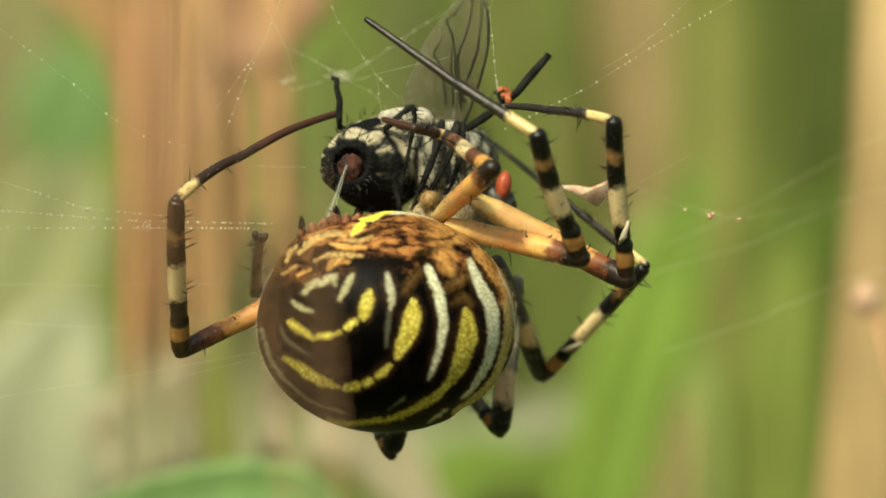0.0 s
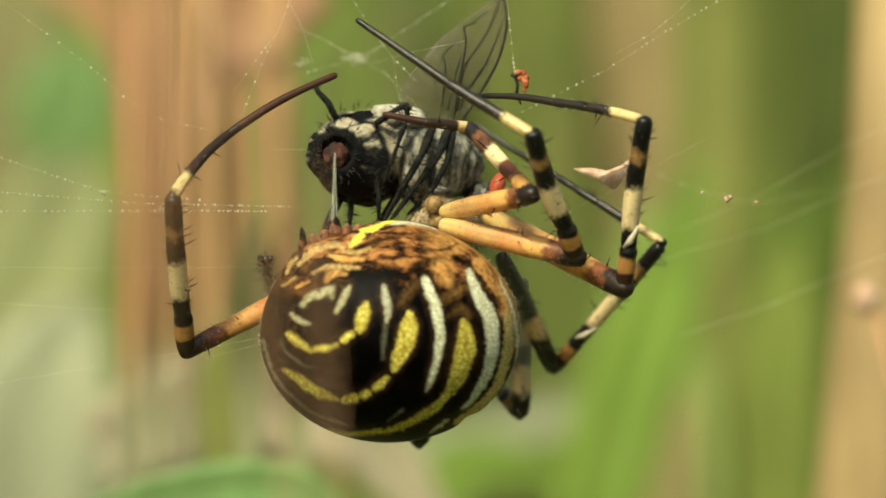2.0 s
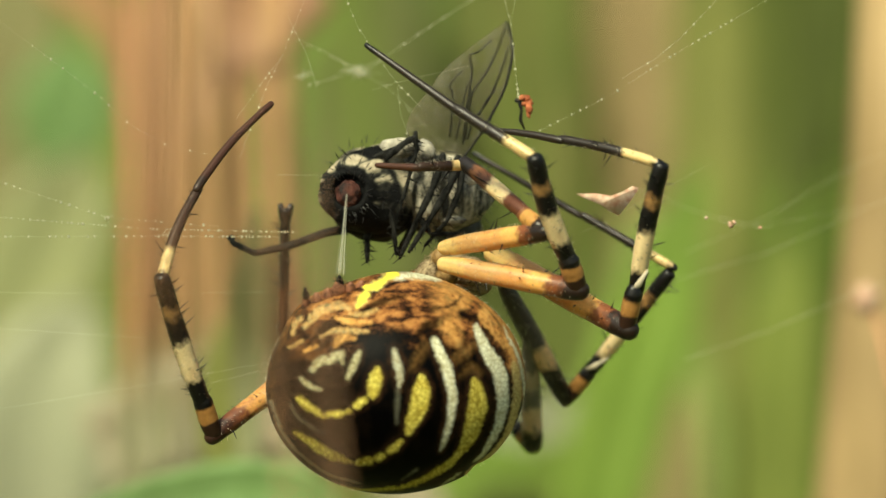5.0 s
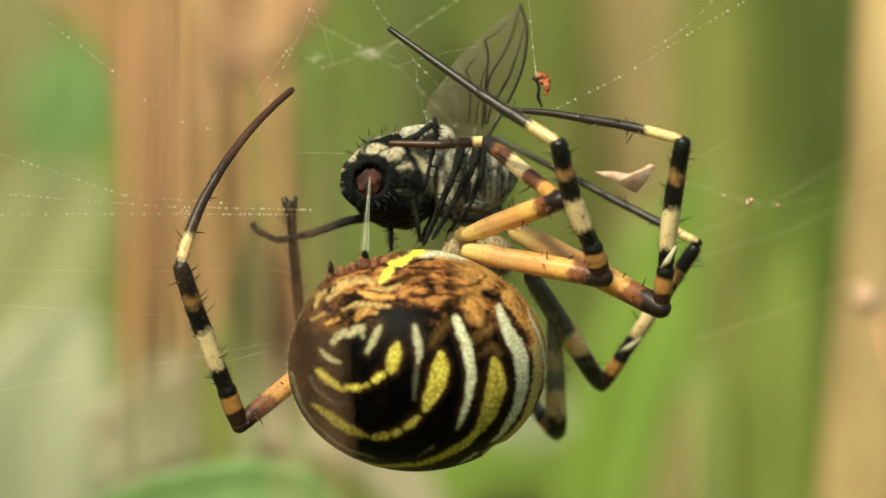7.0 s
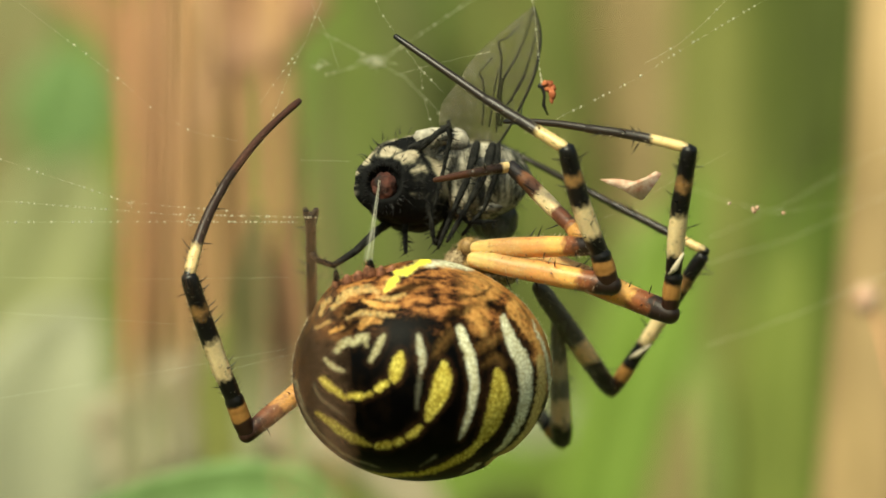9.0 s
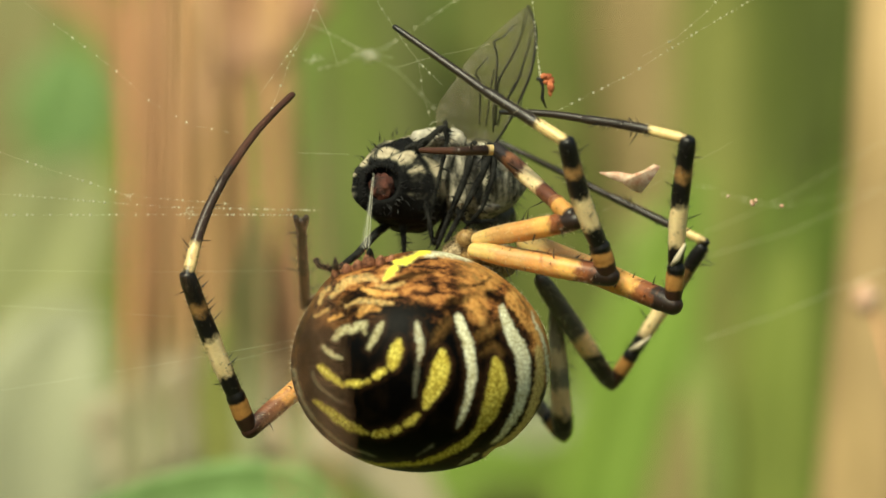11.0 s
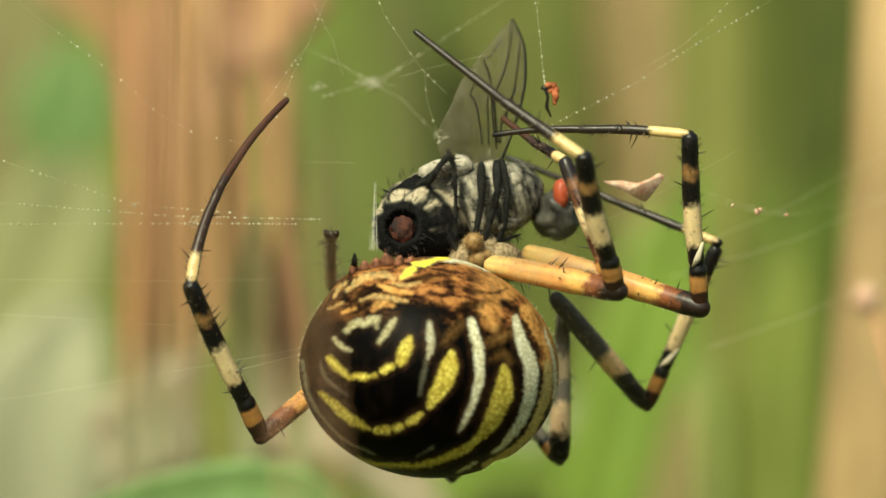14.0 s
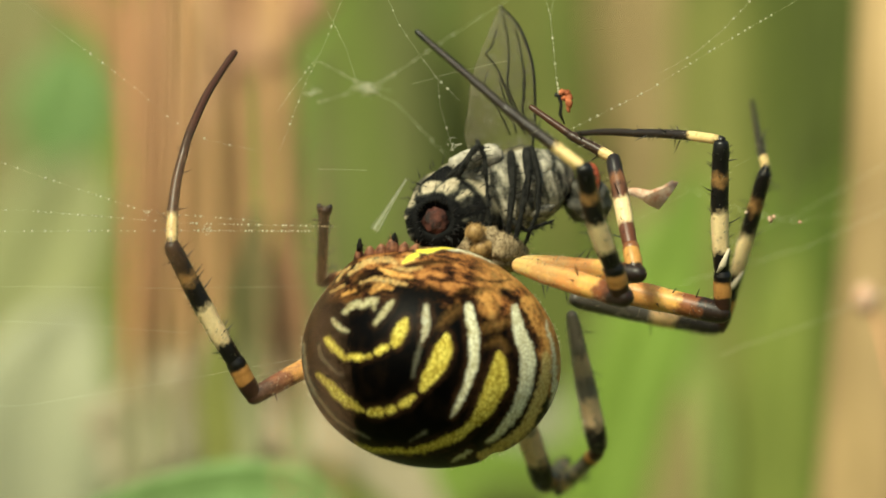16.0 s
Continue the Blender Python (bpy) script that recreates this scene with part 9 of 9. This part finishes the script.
    # the knot in the web is pulled about on its own threads
    tug = [
        (0, put(0.79, 0, 0.30)), (0.5, put(1.47, 0, 0.61)), (1, put(0.93, 0, 0.34)), (1.5, put(1.50, 0, 0.09)), (2, put(0.73, 0, 0.36)),
        (2.5, put(0.38, 0, 0.74)), (2.9, put(1.05, 0, 0.75)), (3, put(1.10, 0, 0.46)), (3.5, put(1.16, 0, 0.59)), (4, put(0.83, 0, 0.62)),
        (4.2, put(0.76, 0, 0.94)), (6.5, put(0.50, 0, 0.74)), (7, put(0.45, 0, 0.71)), (8, put(0.37, 0, 0.56)), (9, put(0.37, 0, 0.71)),
        (11.5, put(0.11, 0, 0.66)), (12.5, put(0.07, 0, 0.61)), (13.5, put(0.14, 0, -0.02)), (14.5, put(0.06, 0, -0.20)), (15.5, put(-0.15, 0, -0.09)),
        (16, put(-0.68, 0, -0.11)),
    ]
    for ob in knot:
        walk(ob, tug)
    for hung in hanging:
        walk(hung, sway)
    # the silk band runs from the spinnerets to the fly's tail
    walk(silk, [
        (0.0, aim(-4.79, -1.43, 451.33, 0.14, 0.86, 0.49)),
        (0.1, aim(-4.61, -1.43, 451.60, 0.12, 0.86, 0.50)),
        (0.2, aim(-3.84, -1.43, 451.41, 0.11, 0.86, 0.50)),
        (0.3, aim(-2.89, -1.43, 450.45, 0.10, 0.86, 0.51)),
        (0.4, aim(-2.98, -1.43, 450.55, 0.08, 0.86, 0.51)),
        (0.5, aim(-4.39, -1.43, 451.66, 0.06, 0.85, 0.52)),
        (0.6, aim(-5.28, -1.43, 451.79, 0.05, 0.85, 0.52)),
        (0.7, aim(-4.90, -1.43, 451.41, 0.06, 0.85, 0.52)),
        (0.8, aim(-2.70, -1.43, 450.45, 0.07, 0.85, 0.52)),
        (0.9, aim(-3.65, -1.43, 451.12, 0.07, 0.85, 0.53)),
        (1.0, aim(-5.24, -1.43, 451.83, 0.06, 0.84, 0.53)),
        (1.1, aim(-4.71, -1.43, 451.22, 0.07, 0.84, 0.53)),
        (1.2, aim(-2.98, -1.43, 450.45, 0.10, 0.84, 0.53)),
        (1.3, aim(-3.17, -1.43, 450.35, 0.11, 0.84, 0.53)),
        (1.4, aim(-5.47, -1.43, 451.98, 0.11, 0.84, 0.53)),
        (1.5, aim(-6.50, -1.43, 452.66, 0.12, 0.84, 0.54)),
        (1.6, aim(-4.32, -1.43, 451.03, 0.10, 0.83, 0.54)),
        (1.7, aim(-3.94, -1.43, 450.83, 0.07, 0.83, 0.55)),
        (1.8, aim(-4.61, -1.43, 450.74, 0.04, 0.82, 0.57)),
        (1.9, aim(-5.09, -1.43, 451.03, 0.01, 0.82, 0.58)),
        (2.0, aim(-4.60, -1.43, 451.19, -0.01, 0.81, 0.59)),
        (2.1, aim(-4.13, -1.43, 450.35, -0.03, 0.80, 0.60)),
        (2.2, aim(-3.75, -1.43, 450.35, -0.04, 0.79, 0.61)),
        (2.3, aim(-4.23, -1.43, 451.12, -0.05, 0.78, 0.63)),
        (2.4, aim(-4.99, -1.43, 451.50, -0.07, 0.76, 0.64)),
        (2.5, aim(-4.84, -1.43, 451.35, -0.08, 0.75, 0.65)),
        (2.6, aim(-2.31, -1.43, 449.88, -0.06, 0.77, 0.64)),
        (2.7, aim(-1.93, -1.43, 449.78, -0.05, 0.78, 0.62)),
        (2.8, aim(-4.71, -1.43, 450.64, -0.06, 0.79, 0.61)),
        (2.9, aim(-5.09, -1.43, 451.03, -0.05, 0.80, 0.60)),
        (3.0, aim(-3.46, -1.43, 450.88, -0.03, 0.81, 0.59)),
        (3.1, aim(-2.89, -1.43, 450.07, -0.04, 0.81, 0.59)),
        (3.2, aim(-3.94, -1.43, 450.64, -0.05, 0.81, 0.59)),
        (3.3, aim(-4.23, -1.43, 450.83, -0.06, 0.80, 0.59)),
        (3.4, aim(-3.56, -1.43, 450.74, -0.07, 0.80, 0.60)),
        (3.5, aim(-3.37, -1.43, 449.93, -0.07, 0.80, 0.60)),
        (3.6, aim(-3.08, -1.43, 449.49, -0.06, 0.80, 0.60)),
        (3.7, aim(-2.98, -1.43, 449.49, -0.05, 0.79, 0.61)),
        (3.8, aim(-4.23, -1.43, 449.68, -0.04, 0.79, 0.61)),
        (3.9, aim(-4.51, -1.43, 449.21, -0.03, 0.79, 0.62)),
        (4.0, aim(-3.18, -1.43, 449.10, -0.02, 0.78, 0.62)),
        (4.2, aim(-4.36, -1.43, 448.74, 0.04, 0.74, 0.67)),
        (6.3, aim(-3.53, -1.43, 449.62, 0.02, 0.79, 0.61)),
        (6.5, aim(-3.30, -1.43, 449.69, 0.03, 0.79, 0.62)),
        (7.0, aim(-3.30, -1.43, 449.93, 0.03, 0.79, 0.62)),
        (7.5, aim(-3.37, -1.43, 449.98, 0.05, 0.79, 0.61)),
        (8.0, aim(-3.77, -1.43, 450.12, 0.10, 0.77, 0.63)),
        (8.5, aim(-3.11, -1.43, 449.83, 0.05, 0.77, 0.63)),
        (9.0, aim(-3.15, -1.43, 449.50, 0.08, 0.74, 0.66)),
        (9.2, aim(-3.08, -1.43, 449.64, 0.08, 0.75, 0.66)),
        (11.3, aim(-3.30, -1.43, 450.17, 0.04, 0.79, 0.61)),
        (11.5, aim(-3.32, -1.43, 450.28, 0.03, 0.79, 0.62)),
        (12.0, aim(-3.37, -1.43, 450.40, 0.04, 0.78, 0.62)),
        (12.5, aim(-3.37, -1.43, 450.33, 0.06, 0.79, 0.61)),
        (13.0, aim(-3.08, -1.43, 450.28, 0.04, 0.83, 0.55)),
        (13.5, aim(-2.87, -1.43, 450.21, -0.07, 0.85, 0.52)),
        (14.0, aim(-2.92, -1.43, 449.98, -0.00, 0.83, 0.55)),
        (14.5, aim(-3.25, -1.43, 449.93, 0.01, 0.82, 0.57)),
        (15.0, aim(-3.25, -1.43, 449.79, 0.02, 0.82, 0.58)),
        (15.5, aim(-3.15, -1.43, 449.69, 0.03, 0.82, 0.57)),
        (15.8, aim(-3.65, -1.43, 448.98, 0.07, 0.83, 0.56)),
        (16.0, aim(-2.87, -1.43, 450.81, 0.25, 0.87, 0.43)),
    ])


motions()
